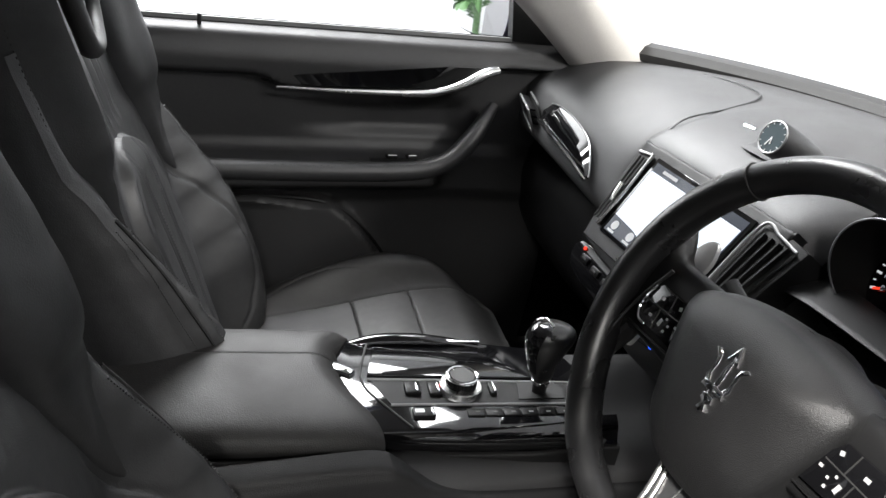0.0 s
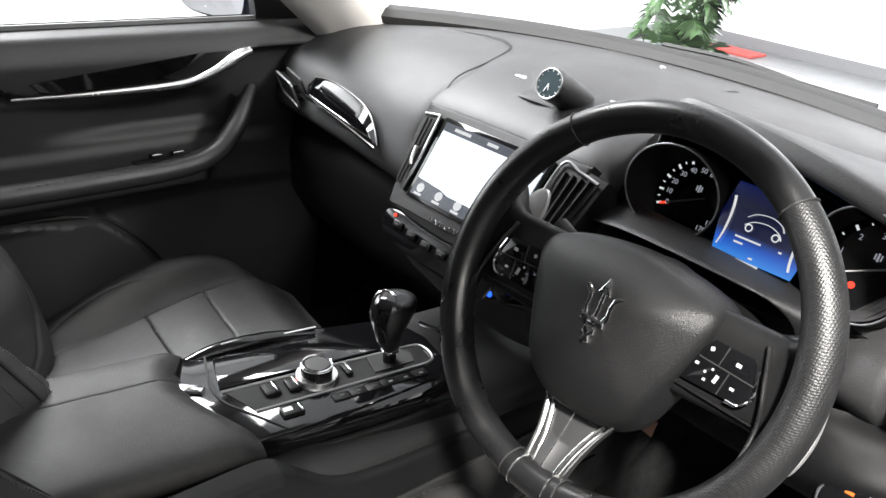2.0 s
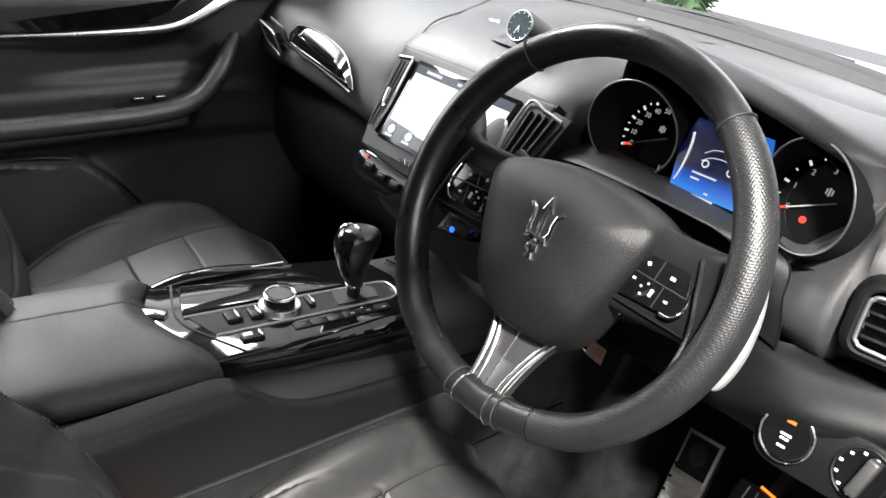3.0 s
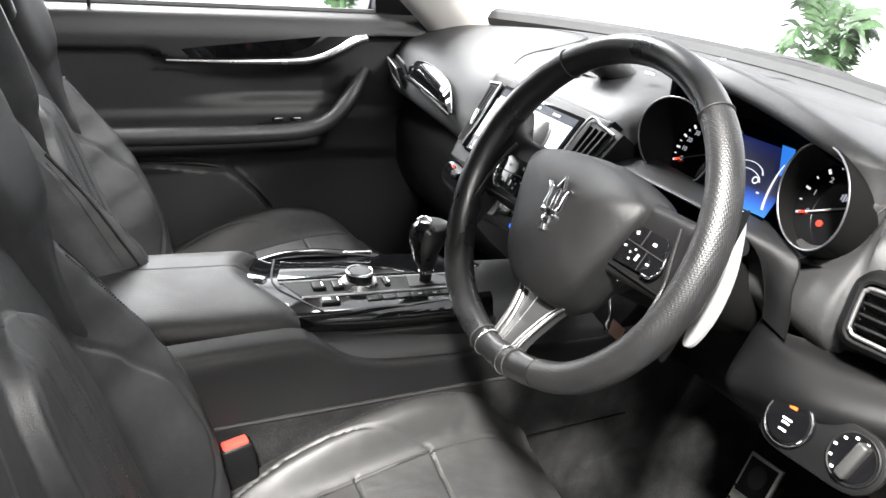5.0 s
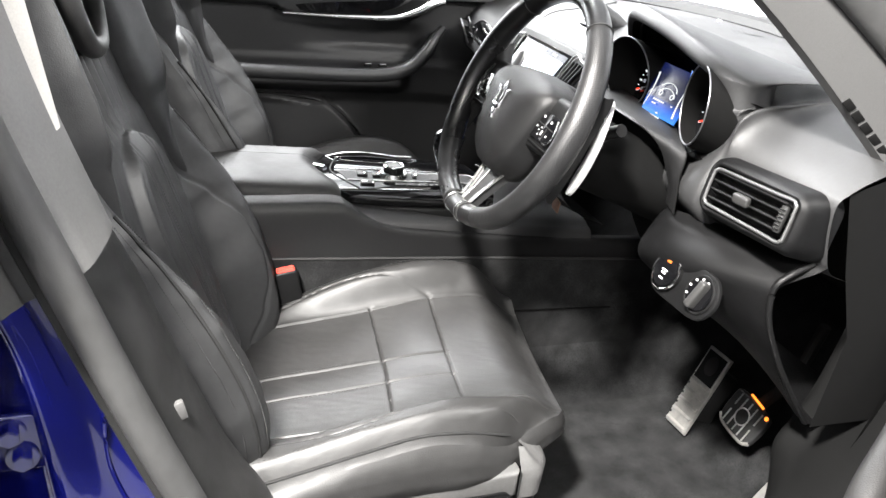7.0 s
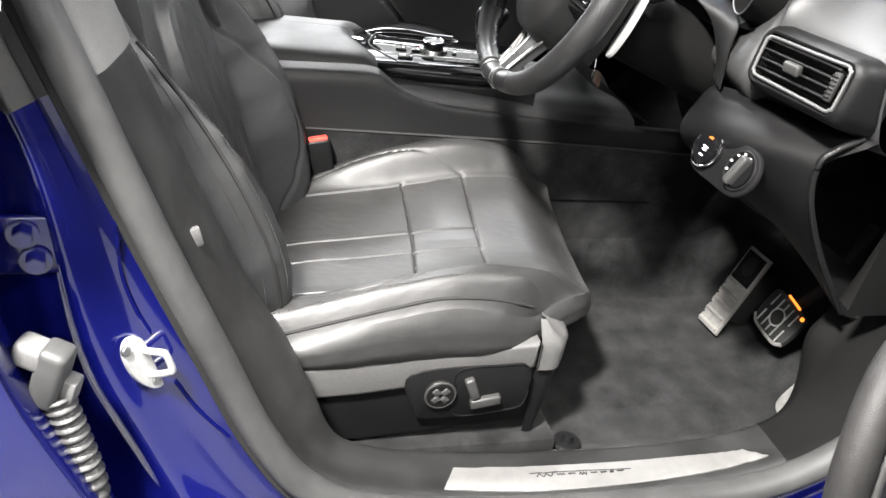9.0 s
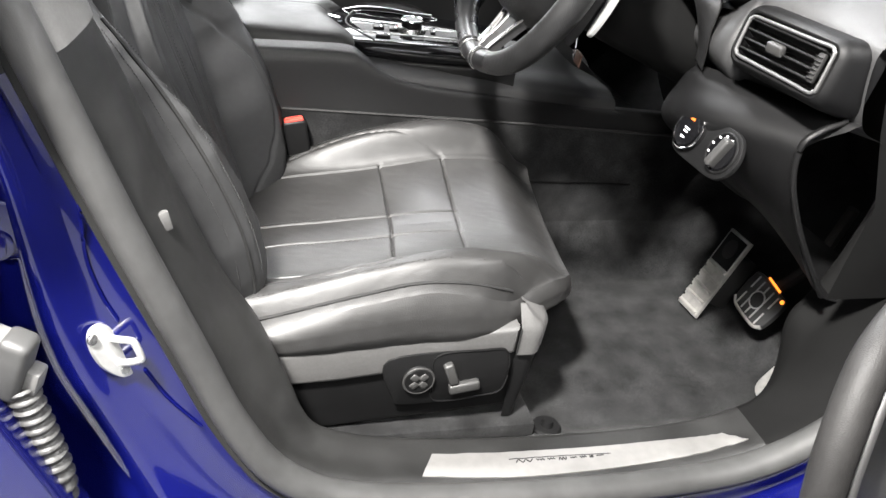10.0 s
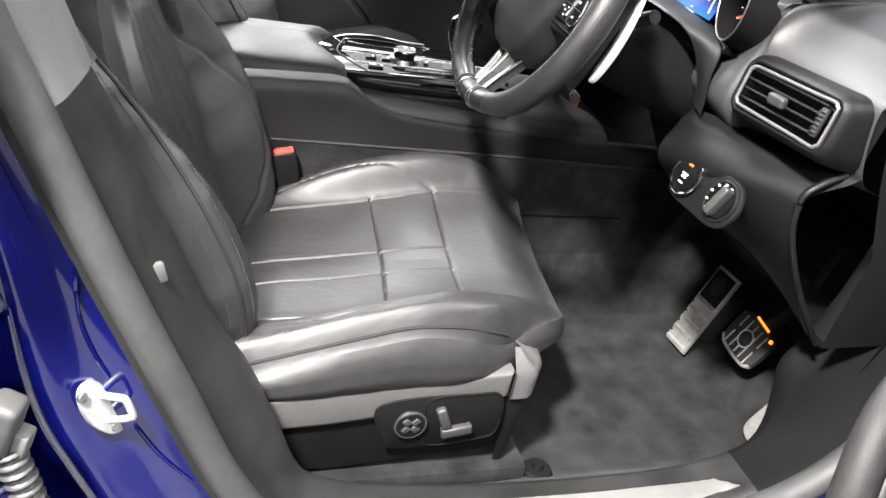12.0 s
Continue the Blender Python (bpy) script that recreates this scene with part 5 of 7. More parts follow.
part("light_sensor", disc(0.009, 0.006, Matrix.Translation((0.668, 0.042, 1.054)), 18, 0.004), CHROME, dash)
for pts in ([(0.26, 0.206, 0.975), (0.285, 0.207, 0.994), (0.33, 0.215, 1.027), (0.42, 0.235, 1.040), (0.51, 0.27, 1.050), (0.56, 0.33, 1.049), (0.58, 0.42, 1.042), (0.585, 0.52, 1.030)],):
    part("dash_seam", tube(pts, 0.0022, 6, n=50, flat=0.6), SATIN_PLASTIC, dash)

# screen stack
SM = frame_of((0.206, 0.030, 0.922), (0, -1, 0), (0.56, 0, 0.83))
stack = part("screen_unit", prism([(p.x, p.y) for p in spline([(-0.168, 0.085, 0), (-0.150, 0.092, 0), (0.0, 0.094, 0), (0.150, 0.092, 0), (0.168, 0.085, 0), (0.158, 0.0, 0), (0.142, -0.072, 0), (0.125, -0.085, 0), (0.0, -0.096, 0), (-0.125, -0.085, 0), (-0.142, -0.072, 0), (-0.158, 0.0, 0)], 60, True)], 0.05, SM @ Matrix.Translation((0, 0, -0.052)), 0.004, 3), SATIN_PLASTIC, dash, "black surround of the centre screen")
part("screen_glass", prism([(-0.108, -0.060), (0.108, -0.060), (0.114, 0.078), (-0.114, 0.078)], 0.003, SM @ Matrix.Translation((0, 0, -0.001)), 0.001), PIANO, stack)
part("lit_display", prism([(-0.102, -0.054), (0.102, -0.054), (0.107, 0.071), (-0.107, 0.071)], 0.001, SM @ Matrix.Translation((0, 0, 0.002)), 0), SCREEN_DIM, stack, "lit display panel")
part("map_view", prism([(-0.101, -0.026), (-0.045, -0.030), (-0.03, -0.034), (0.101, -0.034), (0.105, 0.056), (-0.104, 0.056)], 0.001, SM @ Matrix.Translation((0, 0, 0.0032)), 0), SCREEN_WHITE, stack, "bright white map")
for k in range(5):
    x = -0.086 + 0.042 * k
    part("screen_icon", disc(0.0075, 0.0008, SM @ Matrix.Translation((x, -0.040, 0.0034)), 14, bevel=0), WHITE_GLOW, stack)
    part("screen_caption", rbox((0.016, 0.004, 0.0008), SM @ Matrix.Translation((x, -0.0505, 0.0038)), 0), WHITE_GLOW, stack)
for x, w in ((-0.065, 0.035), (0.0, 0.022), (0.055, 0.02)):
    part("screen_caption", rbox((w, 0.005, 0.0008), SM @ Matrix.Translation((x, 0.064, 0.0038)), 0), WHITE_GLOW, stack)
part("vent_shell", prism([(0.118, -0.075), (0.176, -0.062), (0.202, 0.080), (0.122, 0.090)], 0.05, SM @ Matrix.Translation((0, 0, -0.054)), 0.004, 2), SATIN_PLASTIC, stack)
wide = part("side_vent", prism([(0.122, -0.058), (0.164, -0.050), (0.192, 0.070), (0.127, 0.078)], 0.003, SM @ Matrix.Translation((0, 0, -0.004)), 0), DARK, stack, "upright air vent with four slats")
part("vent_frame", tube([SM @ Vector((x, y, 0.003)) for x, y in ((0.121, -0.055), (0.120, 0.0), (0.126, 0.079), (0.160, 0.077), (0.194, 0.071))], 0.0022, 8, n=40), TRIM_SATIN, wide)
for k in range(4):
    part("slat", tube([SM @ Vector((0.132 + 0.009 * k, -0.050, 0.001)), SM @ Vector((0.138 + 0.0140 * k, 0.070, 0.001))], 0.0026, 6, n=6, flat=2.2, up=SM.to_3x3() @ Vector((0, 0, 1))), SATIN_PLASTIC, wide)
for s in (-1,):
    sv = part("side_vent", prism([(s * 0.121, -0.055), (s * 0.140, -0.050), (s * 0.158, 0.070), (s * 0.126, 0.076)][::-1], 0.003, SM @ Matrix.Translation((0, 0, -0.001)), 0), DARK, stack, "narrow upright air vent")
    part("vent_frame", tube([SM @ Vector((s * x, y, 0.003)) for x, y in ((0.121, -0.055), (0.120, 0.0), (0.126, 0.076))], 0.0025, 8, n=20), CHROME, sv)
    part("vent_frame", tube([SM @ Vector((s * x, y, 0.003)) for x, y in ((0.126, 0.076), (0.158, 0.071))], 0.0025, 8, n=8), CHROME, sv)
    for k in range(3):
        part("slat", tube([SM @ Vector((s * (0.126 + 0.007 * k), -0.048, 0.002)), SM @ Vector((s * (0.133 + 0.0085 * k), 0.066, 0.002))], 0.0022, 6, n=6), SATIN_PLASTIC, sv)
    part("vent_tab", tube([SM @ Vector((s * 0.136, 0.016, 0.006)), SM @ Vector((s * 0.132, -0.004, 0.006)), SM @ Vector((s * 0.130, -0.014, 0.004))], 0.0035, 8, n=10), CHROME, sv)
# climate strip under the screen
HM = frame_of((0.150, 0.022, 0.826), (0, -1, 0), (0.42, 0, 0.90))
clim = part("climate_strip", prism([(p.x, p.y) for p in spline([(-0.135, 0.022, 0), (0.0, 0.020, 0), (0.135, 0.022, 0), (0.128, -0.020, 0), (0.0, -0.032, 0), (-0.128, -0.020, 0)], 40, True)], 0.05, HM @ Matrix.Translation((0, 0, -0.05)), 0.003, 2), PIANO, dash, "gloss climate control strip")
for k in range(7):
    part("climate_button", rbox((0.022, 0.012, 0.005), HM @ pose(-0.105 + 0.035 * k, 0.004 - 0.008 * (1 - (abs(k - 3) / 3) ** 2), 0.001), 0.002), SATIN_PLASTIC, clim)
    part("button_mark", rbox((0.010, 0.0025, 0.001), HM @ pose(-0.105 + 0.035 * k, 0.004 - 0.008 * (1 - (abs(k - 3) / 3) ** 2), 0.0042), 0), GREY_PLASTIC, clim)
part("warning_led", disc(0.0028, 0.002, HM @ Matrix.Translation((-0.118, 0.016, 0.001)), 10, bevel=0), RED_GLOW, clim)
# model script under the screen
sx = -0.040
for k in range(7):
    part("script_mark", tube([SM @ Vector((sx + 0.010 * q / 3, -0.076 + 0.004 * math.sin(q * 2.1 + k), 0.0015)) for q in range(4)], 0.0009, 6, n=10), CHROME, stack)
    sx += 0.0115
part("stack_base", loft(net([[(0.165, 0.14, 0.80), (0.135, 0.0, 0.795), (0.165, -0.14, 0.80)], [(0.20, 0.13, 0.74), (0.18, 0.0, 0.735), (0.20, -0.13, 0.74)], [(0.30, 0.125, 0.66), (0.28, 0.0, 0.655), (0.30, -0.12, 0.66)]], 12, 12)), DARK, dash)

# instrument binnacle
BN = radians(20)
GM = frame_of((0.285, -0.375, 0.995), (0, -1, 0), (math.sin(BN), 0, math.cos(BN)))
hood = []
LIP = spline([(0.300, -0.205, 1.060), (0.274, -0.235, 1.108), (0.264, -0.300, 1.112), (0.261, -0.405, 1.099), (0.266, -0.500, 1.076), (0.296, -0.562, 1.050), (0.35, -0.556, 1.046), (0.42, -0.490, 1.052)], 57)
for k, edge in enumerate(LIP):
    f = 1 - 0.8 * ss(0.70, 1.0, k / 56)
    e = ss(33, 40, k)                                       # 1 round the outer end
    rear = Vector((0.50, min(edge.y, -0.15) if k < 36 else edge.y + (edge.x - 0.28) * 0.25, 1.056 - 0.006 * ss(30, 56, k)))
    under = Vector((0.03, 0, -0.026)).lerp(Vector((0.004, 0.003, -0.066)), e)
    front = Vector((0.004, 0, -0.020)).lerp(Vector((0.0, 0.002, -0.026)), e)
    hood.append([edge + under, edge + front, edge + Vector((-0.004, 0, -0.012)) * (1 - e), edge + Vector((0.002, 0, 0.001)) * f, edge + Vector((0.014, 0, 0.008)) * f,
                 edge.lerp(rear, 0.30) + Vector((0, 0, 0.009)) * f, edge.lerp(rear, 0.65) + Vector((0, 0, 0.006)) * f, rear])
bin_ = part("instrument_binnacle", loft([spline(r, 22) for r in hood]), DASH_SKIN, dash, "hooded instrument binnacle")
inner = []
for k in range(31):
    t = k / 30
    y = -0.150 - 0.395 * t
    q = 2 * t - 1
    arch = 1.062 - 0.060 * abs(q) ** 2.6
    inner.append([Vector((0.285 + 0.05 * q * q, y, arch)), Vector((0.35, y, arch - 0.02)), Vector((0.385, y, 0.99)), Vector((0.345, y, 0.93)), Vector((0.255 + 0.03 * q * q, y, 0.905 + 0.02 * q * q))])
# liner and hood underside carry the hood's shade as near-black colour
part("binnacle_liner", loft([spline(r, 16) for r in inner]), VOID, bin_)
part("hood_underside", loft([spline([p + Vector((0.0085, 0, -0.0225)), p + Vector((0.020, 0, -0.026)), p + Vector((0.045, 0.004, -0.034)), Vector((0.385, p.y + 0.008, 1.000))], 12) for p in LIP[:44]]), VOID, bin_, "underside of the hood, coloured as shade")
# inner cheek beside the first gauge
part("binnacle_cheek", loft(net([[(0.26, -0.155, 0.875), (0.33, -0.155, 0.90), (0.40, -0.155, 0.93)], [(0.275, -0.167, 0.95), (0.34, -0.155, 0.97), (0.42, -0.155, 0.98)], [(0.315, -0.175, 1.012), (0.36, -0.155, 1.03), (0.44, -0.155, 1.045)]], 12, 10)), DASH_SKIN, bin_)
# skin that flows from the outer gauge to the crease of the dashboard
CREASE = spline([(0.318, -0.573, 1.018), (0.303, -0.567, 1.012), (0.292, -0.545, 0.975), (0.280, -0.520, 0.945), (0.266, -0.503, 0.924), (0.262, -0.480, 0.926)], 40)
FLANK = spline([(0.318, -0.550, 1.022), (0.285, -0.556, 1.010), (0.277, -0.550, 0.980), (0.272, -0.530, 0.950), (0.274, -0.503, 0.934), (0.276, -0.480, 0.934)], 40)
part("gauge_flank", loft([[a, a.lerp(b, 0.33) + Vector((0.006, 0, 0)), a.lerp(b, 0.66) + Vector((0.005, 0, 0)), b, b + Vector((0.03, 0.01, 0))] for a, b in zip(CREASE, FLANK)]), DASH_SKIN, bin_)
# shelf under the gauges, turning down beside the column
SHELF = spline([(0.245, -0.165, 0.935), (0.232, -0.22, 0.946), (0.222, -0.30, 0.951), (0.223, -0.386, 0.948), (0.234, -0.43, 0.939), (0.247, -0.459, 0.918), (0.258, -0.470, 0.885), (0.266, -0.474, 0.855), (0.268, -0.476, 0.828)], 60)
SEAT_ = spline([(0.31, -0.165, 0.950), (0.305, -0.22, 0.952), (0.302, -0.30, 0.950), (0.300, -0.386, 0.945), (0.285, -0.45, 0.936), (0.266, -0.503, 0.922), (0.256, -0.513, 0.885), (0.2525, -0.522, 0.855), (0.252, -0.525, 0.826)], 60)
# shelf takes the darkened skin for the shade below the hood
part("gauge_shelf", loft([spline([b, b.lerp(a, 0.5) + Vector((-0.003, 0, 0.002)), a, a + Vector((0.004, 0.003, -0.006)), a + Vector((0.03, 0.012, -0.012)), a + Vector((0.09, 0.012, -0.012))], 18) for a, b in zip(SHELF, SEAT_)]), SHADED_SKIN, bin_, "soft shelf under the gauges, darkened for the hood's shade")
part("shelf_seam", tube([p + Vector((-0.0006, -0.001, 0)) for p in SEAT_[33:]], 0.0011, 6, n=40), VOID, bin_)


DIALS = GM


def gauge(place, near, yaw, lean, depth, marks, digits, redlight):
    """A cowled gauge: its ring is turned by yaw and leans over, its dial lies depth behind and faces the driver."""
    RM = DIALS @ Matrix.Translation((place, 0.0, near)) @ pose(0, 0, 0, 0, yaw, 0) @ pose(0, 0, 0, lean, 0, 0)
    GM = DIALS @ Matrix.Translation((place, 0.0, near - depth))
    rows = []
    for k in range(5):
        f = k / 4
        rows.append([(RM @ Vector((0.063 * math.cos(q), 0.063 * math.sin(q), 0))).lerp(GM @ Vector((0.060 * math.cos(q), 0.060 * math.sin(q), 0)), f) for q in [2 * math.pi * j / 56 for j in range(56)]])
    g = part("gauge", loft(rows, True), VOID, bin_, "round backlit gauge in a black cowl")
    back = [[(RM @ Vector((0.065 * math.cos(q), 0.065 * math.sin(q), -0.002))).lerp(GM @ Vector((0.068 * math.cos(q), 0.068 * math.sin(q), -0.01)), f) for q in [2 * math.pi * j / 56 for j in range(56)]] for f in (0, 1)]
    part("cowl", loft(back, True), VOID, g)
    part("gauge_ring", ring(0.064, 0.0013, RM, 56), GAUGE_RING, g, "satin grey gauge ring")
    part("gauge_dial", disc(0.060, 0.001, GM, 48, bevel=0), PIANO, g)
    for a in marks:
        r = radians(a)
        part("tick", rbox((0.0065, 0.0030, 0.001), GM @ pose(0.0525 * math.cos(r), 0.0525 * math.sin(r), 0.002, 0, 0, a), 0), WHITE_GLOW, g)
    for a in [(p + q) / 2 for p, q in zip(marks, marks[1:])]:
        r = radians(a)
        part("tick", rbox((0.0032, 0.0016, 0.001), GM @ pose(0.0535 * math.cos(r), 0.0535 * math.sin(r), 0.002, 0, 0, a), 0), WHITE_GLOW, g)
    for a, word in digits:
        r = radians(a)
        cu = bpy.data.curves.new("digits", "FONT")
        cu.body, cu.size, cu.align_x, cu.align_y, cu.extrude = word, 0.0100, "CENTER", "CENTER", 0.0003
        tmp = new("tmp_text", cu)
        me = bpy.data.meshes.new_from_object(tmp)
        bpy.data.objects.remove(tmp)
        bm = bmesh.new()
        bm.from_mesh(me)
        bmesh.ops.transform(bm, matrix=GM @ Matrix.Translation((0.0405 * math.cos(r), 0.0405 * math.sin(r), 0.002)), verts=bm.verts)
        part("numeral", bm, DIM_GLOW, g, smooth=False)
    c, n = math.cos(radians(205)), math.sin(radians(205))
    part("needle", tube([GM @ Vector((0.040 * c, 0.040 * n, 0.006)), GM @ Vector((0, 0, 0.006)), GM @ Vector((-0.016 * c, -0.016 * n, 0.006))], 0.0012, 6, n=8), GREY_MARK, g)
    part("needle_tip", rbox((0.009, 0.0026, 0.001), GM @ pose(0.045 * c, 0.045 * n, 0.0065, 0, 0, 25), 0), RED_GLOW, g)
    for q, w, h in ((0.0, 0.0022, 0.010), (-0.0035, 0.0016, 0.007), (0.0035, 0.0016, 0.007)):
        part("gauge_emblem", rbox((w, h, 0.001), GM @ Matrix.Translation((q, 0.016, 0.002)), 0), DIM_GLOW, g)
    if redlight:
        part("warning_lamp", disc(0.0042, 0.001, GM @ Matrix.Translation((-0.014, -0.024, 0.002)), 18, bevel=0), RED_GLOW, g, "lit red warning lamp")


sp = [203 - 21.5 * k for k in range(8)] + [31, 9, -13, -34, -55]
gauge(-0.125, 0.007, 10, 26, 0.074, sp, [(203, "0"), (181, "10"), (160, "20"), (138, "30"), (117, "40"), (95, "50"), (74, "60"), (52, "70"), (31, "80"), (9, "100"), (-13, "120"), (-34, "150"), (-55, "170")], False)
gauge(0.121, 0.022, -19, 16, 0.066, [203 - 36 * k for k in range(7)], [(203, "0"), (167, "1"), (131, "2"), (95, "3"), (59, "4"), (23, "5"), (-13, "6")], True)
disp = part("trip_display", prism([(-0.052, -0.046), (0.052, -0.046), (0.060, 0.0), (0.052, 0.044), (-0.052, 0.044), (-0.060, 0.0)], 0.004, GM @ Matrix.Translation((0, 0, -0.014)), 0.001), TRIP_SCREEN, bin_, "blue lit trip display")
part("display_field", prism([(0.030, 0.048), (0.050, 0.048), (0.060, 0.015), (0.046, 0.010)], 0.001, GM @ Matrix.Translation((0, 0, -0.0095)), 0), BLUE_GLOW, disp)
for q, r in (((-0.026, -0.004), 0.0011), ((-0.020, 0.006), 0.0011)):
    part("display_car", tube([GM @ Vector((x * 0.9, y + q[1], -0.0075)) for x, y in ((-0.026, 0.0), (-0.014, 0.007), (0.006, 0.009), (0.022, 0.004), (0.028, -0.003))], r, 6, n=20, flat=0.4), WHITE_GLOW, disp)
for x in (-0.017, 0.018):
    part("display_car", ring(0.0042, 0.0009, GM @ Matrix.Translation((x, -0.006, -0.0075)), 16), WHITE_GLOW, disp)
for s in (-1, 1):
    pts = [GM @ Vector((s * (0.054 - 0.010 * math.cos(a)), 0.040 * math.sin(a) - 0.006, -0.007)) for a in [-0.9 + 0.3 * k for k in range(7)]]
    part("display_arc", tube(pts, 0.0016, 6, n=20, flat=0.3), WHITE_GLOW, disp)
for x, y, w in ((-0.012, -0.020, 0.034), (-0.022, -0.027, 0.012), (0.0, -0.040, 0.005), (-0.002, -0.047, 0.030), (0.03, -0.02, 0.004)):
    part("display_text", rbox((w, 0.0024, 0.001), GM @ Matrix.Translation((x, y, -0.0075)), 0), WHITE_GLOW, disp)

# start button and light switch on the knee panel
KM = frame_of((0.229, -0.580, 0.748), (0.02, -1, 0.01), (0.36, 0, 0.93))
for x, y, kind in ((0.0, 0.0, 0), (0.083, 0.001, 1)):
    bm_ = KM @ Matrix.Translation((x, y, -0.004 + (-0.007 if kind else 0)))
    b = part("start_button" if not kind else "light_switch", disc(0.0315, 0.010, bm_, 40, 0.0305), SATIN_PLASTIC, dash, "round engine start button with bright ring" if not kind else "rotary headlamp switch")
    part("bezel", ring(0.0300, 0.0022, bm_ @ Matrix.Translation((0, 0, 0.010)), 44), BRIGHT if not kind else SATIN_PLASTIC, b)
    part("button_face", disc(0.0265, 0.004, bm_ @ Matrix.Translation((0, 0, 0.009)), 36), PIANO, b)
    if not kind:
        part("amber_mark", rbox((0.010, 0.004, 0.001), bm_ @ Matrix.Translation((0.0, 0.017, 0.0135)), 0), ORANGE_GLOW, b)
        for w, q in ((0.013, 0.001), (0.010, -0.004), (0.010, -0.013)):
            part("button_mark", rbox((w, 0.0026, 0.001), bm_ @ Matrix.Translation((0, q, 0.0135)), 0), WHITE_MARK, b)
    else:
        part("switch_bar", rbox((0.014, 0.048, 0.018), bm_ @ pose(0.004, 0, 0.018, 0, 0, -12), 0.004, 3), GREY_PLASTIC, b)
        for k in range(7):
            a = radians(70 + 32 * k)
            part("switch_mark", rbox((0.004, 0.003, 0.001), bm_ @ Matrix.Translation((0.0245 * math.cos(a), 0.0245 * math.sin(a), 0.0135)), 0), WHITE_MARK, b)
part("switch_recess", prism([(p.x, p.y) for p in spline([(-0.038, 0.0, 0), (-0.024, 0.034, 0), (0.04, 0.036, 0), (0.10, 0.035, 0), (0.122, 0.0, 0), (0.10, -0.035, 0), (0.04, -0.040, 0), (-0.024, -0.036, 0)], 40, True)], 0.006, KM @ Matrix.Translation((0, 0, -0.008)), 0.003), SATIN_PLASTIC, dash)
# curling edge of the knee panel by the door
part("knee_edge", tube([(0.335, -0.757, 0.844), (0.302, -0.755, 0.826), (0.284, -0.752, 0.803), (0.292, -0.752, 0.751), (0.330, -0.752, 0.681), (0.38, -0.75, 0.612), (0.430, -0.748, 0.550)], 0.0055, 10, n=60, flat=0.8), SATIN_PLASTIC, dash)
for k in range(5):
    part("demist_slot", rbox((0.030, 0.014, 0.003), pose(0.47 + 0.030 * k, -0.722 + 0.012 * k, 1.004 + 0.003 * k, 0, -10, -20), 0.001), DARK, dash)

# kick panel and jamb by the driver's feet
# footwell shade is put into the panel's colour
tagged(part("kick_panel", loft(net([[(0.36, -0.74, 0.25), (0.5, -0.735, 0.25), (0.95, -0.70, 0.25)], [(0.46, -0.76, 0.40), (0.6, -0.75, 0.42), (0.95, -0.70, 0.45)], [(0.52, -0.775, 0.52), (0.66, -0.76, 0.6), (0.95, -0.70, 0.7)], [(0.56, -0.785, 0.80), (0.7, -0.77, 0.85), (0.95, -0.70, 0.9)]], 20, 14)), VOID), "plastic kick panel beside the pedals, coloured as deep shade", "kick panel", "", "structure")

# ---------------------------------------------------------------- steering wheel fittings
def wh(x, y, z=0.0):
    return WM @ Vector((x, y, z))


hub_out = [(-0.094, 0.051), (-0.055, 0.062), (0.0, 0.067), (0.055, 0.062), (0.094, 0.051), (0.106, 0.034), (0.098, -0.006), (0.083, -0.048), (0.066, -0.086), (0.038, -0.108), (0.0, -0.113), (-0.038, -0.108), (-0.066, -0.086), (-0.083, -0.048), (-0.098, -0.006), (-0.106, 0.034)]
ho = spline([(x, y, 0) for x, y in hub_out], 80, True)
rows = []
for s, z in ((0.80, -0.064), (1.02, -0.044), (1.055, -0.032), (1.04, -0.020), (1.0, -0.006), (0.985, 0.003), (0.955, 0.010), (0.90, 0.0145), (0.75, 0.0225), (0.5, 0.0290), (0.25, 0.0325), (0.02, 0.0335)):
    rows.append([wh(p.x * s, p.y * s, z - 0.012 * ss(0.02, 0.075, p.y * s) - 0.006 * ss(-0.06, -0.11, p.y * s)) for p in ho])
part("airbag_cover", loft(rows, True, True), HUB_SKIN, wheel, "black padded airbag cover")
part("hub_back", disc(0.080, 0.05, WM @ Matrix.Translation((0, -0.01, -0.080)), 36), SATIN_PLASTIC, wheel)
# trident emblem: spear, two hooked prongs, band and foot
EM = WM @ Matrix.Translation((0.002, -0.004, 0.0300))
em = part("emblem", prism([(-0.0026, -0.012), (0.0026, -0.012), (0.0036, 0.004), (0.0024, 0.022), (0.0075, 0.0195), (0.0, 0.037), (-0.0075, 0.0195), (-0.0024, 0.022), (-0.0036, 0.004)], 0.005, EM, 0.0016), BRIGHT, wheel, "chrome trident emblem")
for s in (-1, 1):
    out = [(0.003, -0.015), (0.012, -0.011), (0.0165, -0.002), (0.0150, 0.008), (0.0165, 0.016), (0.0235, 0.023), (0.0185, 0.0245), (0.0125, 0.020), (0.0105, 0.010), (0.0115, 0.002), (0.008, -0.005), (0.003, -0.008)]
    part("emblem_prong", prism([(s * x, y) for x, y in (out if s > 0 else out[::-1])], 0.005, EM, 0.0014), BRIGHT, em)
part("emblem_band", prism([(-0.0145, -0.0115), (0.0145, -0.0115), (0.0125, -0.0045), (-0.0125, -0.0045)], 0.0065, EM, 0.0016), BRIGHT, em)
part("emblem_foot", prism([(-0.006, -0.0145), (-0.0075, -0.021), (-0.003, -0.024), (-0.0055, -0.030), (0.0, -0.033), (0.0055, -0.030), (0.003, -0.024), (0.0075, -0.021), (0.006, -0.0145)], 0.0055, EM, 0.0016), BRIGHT, em)
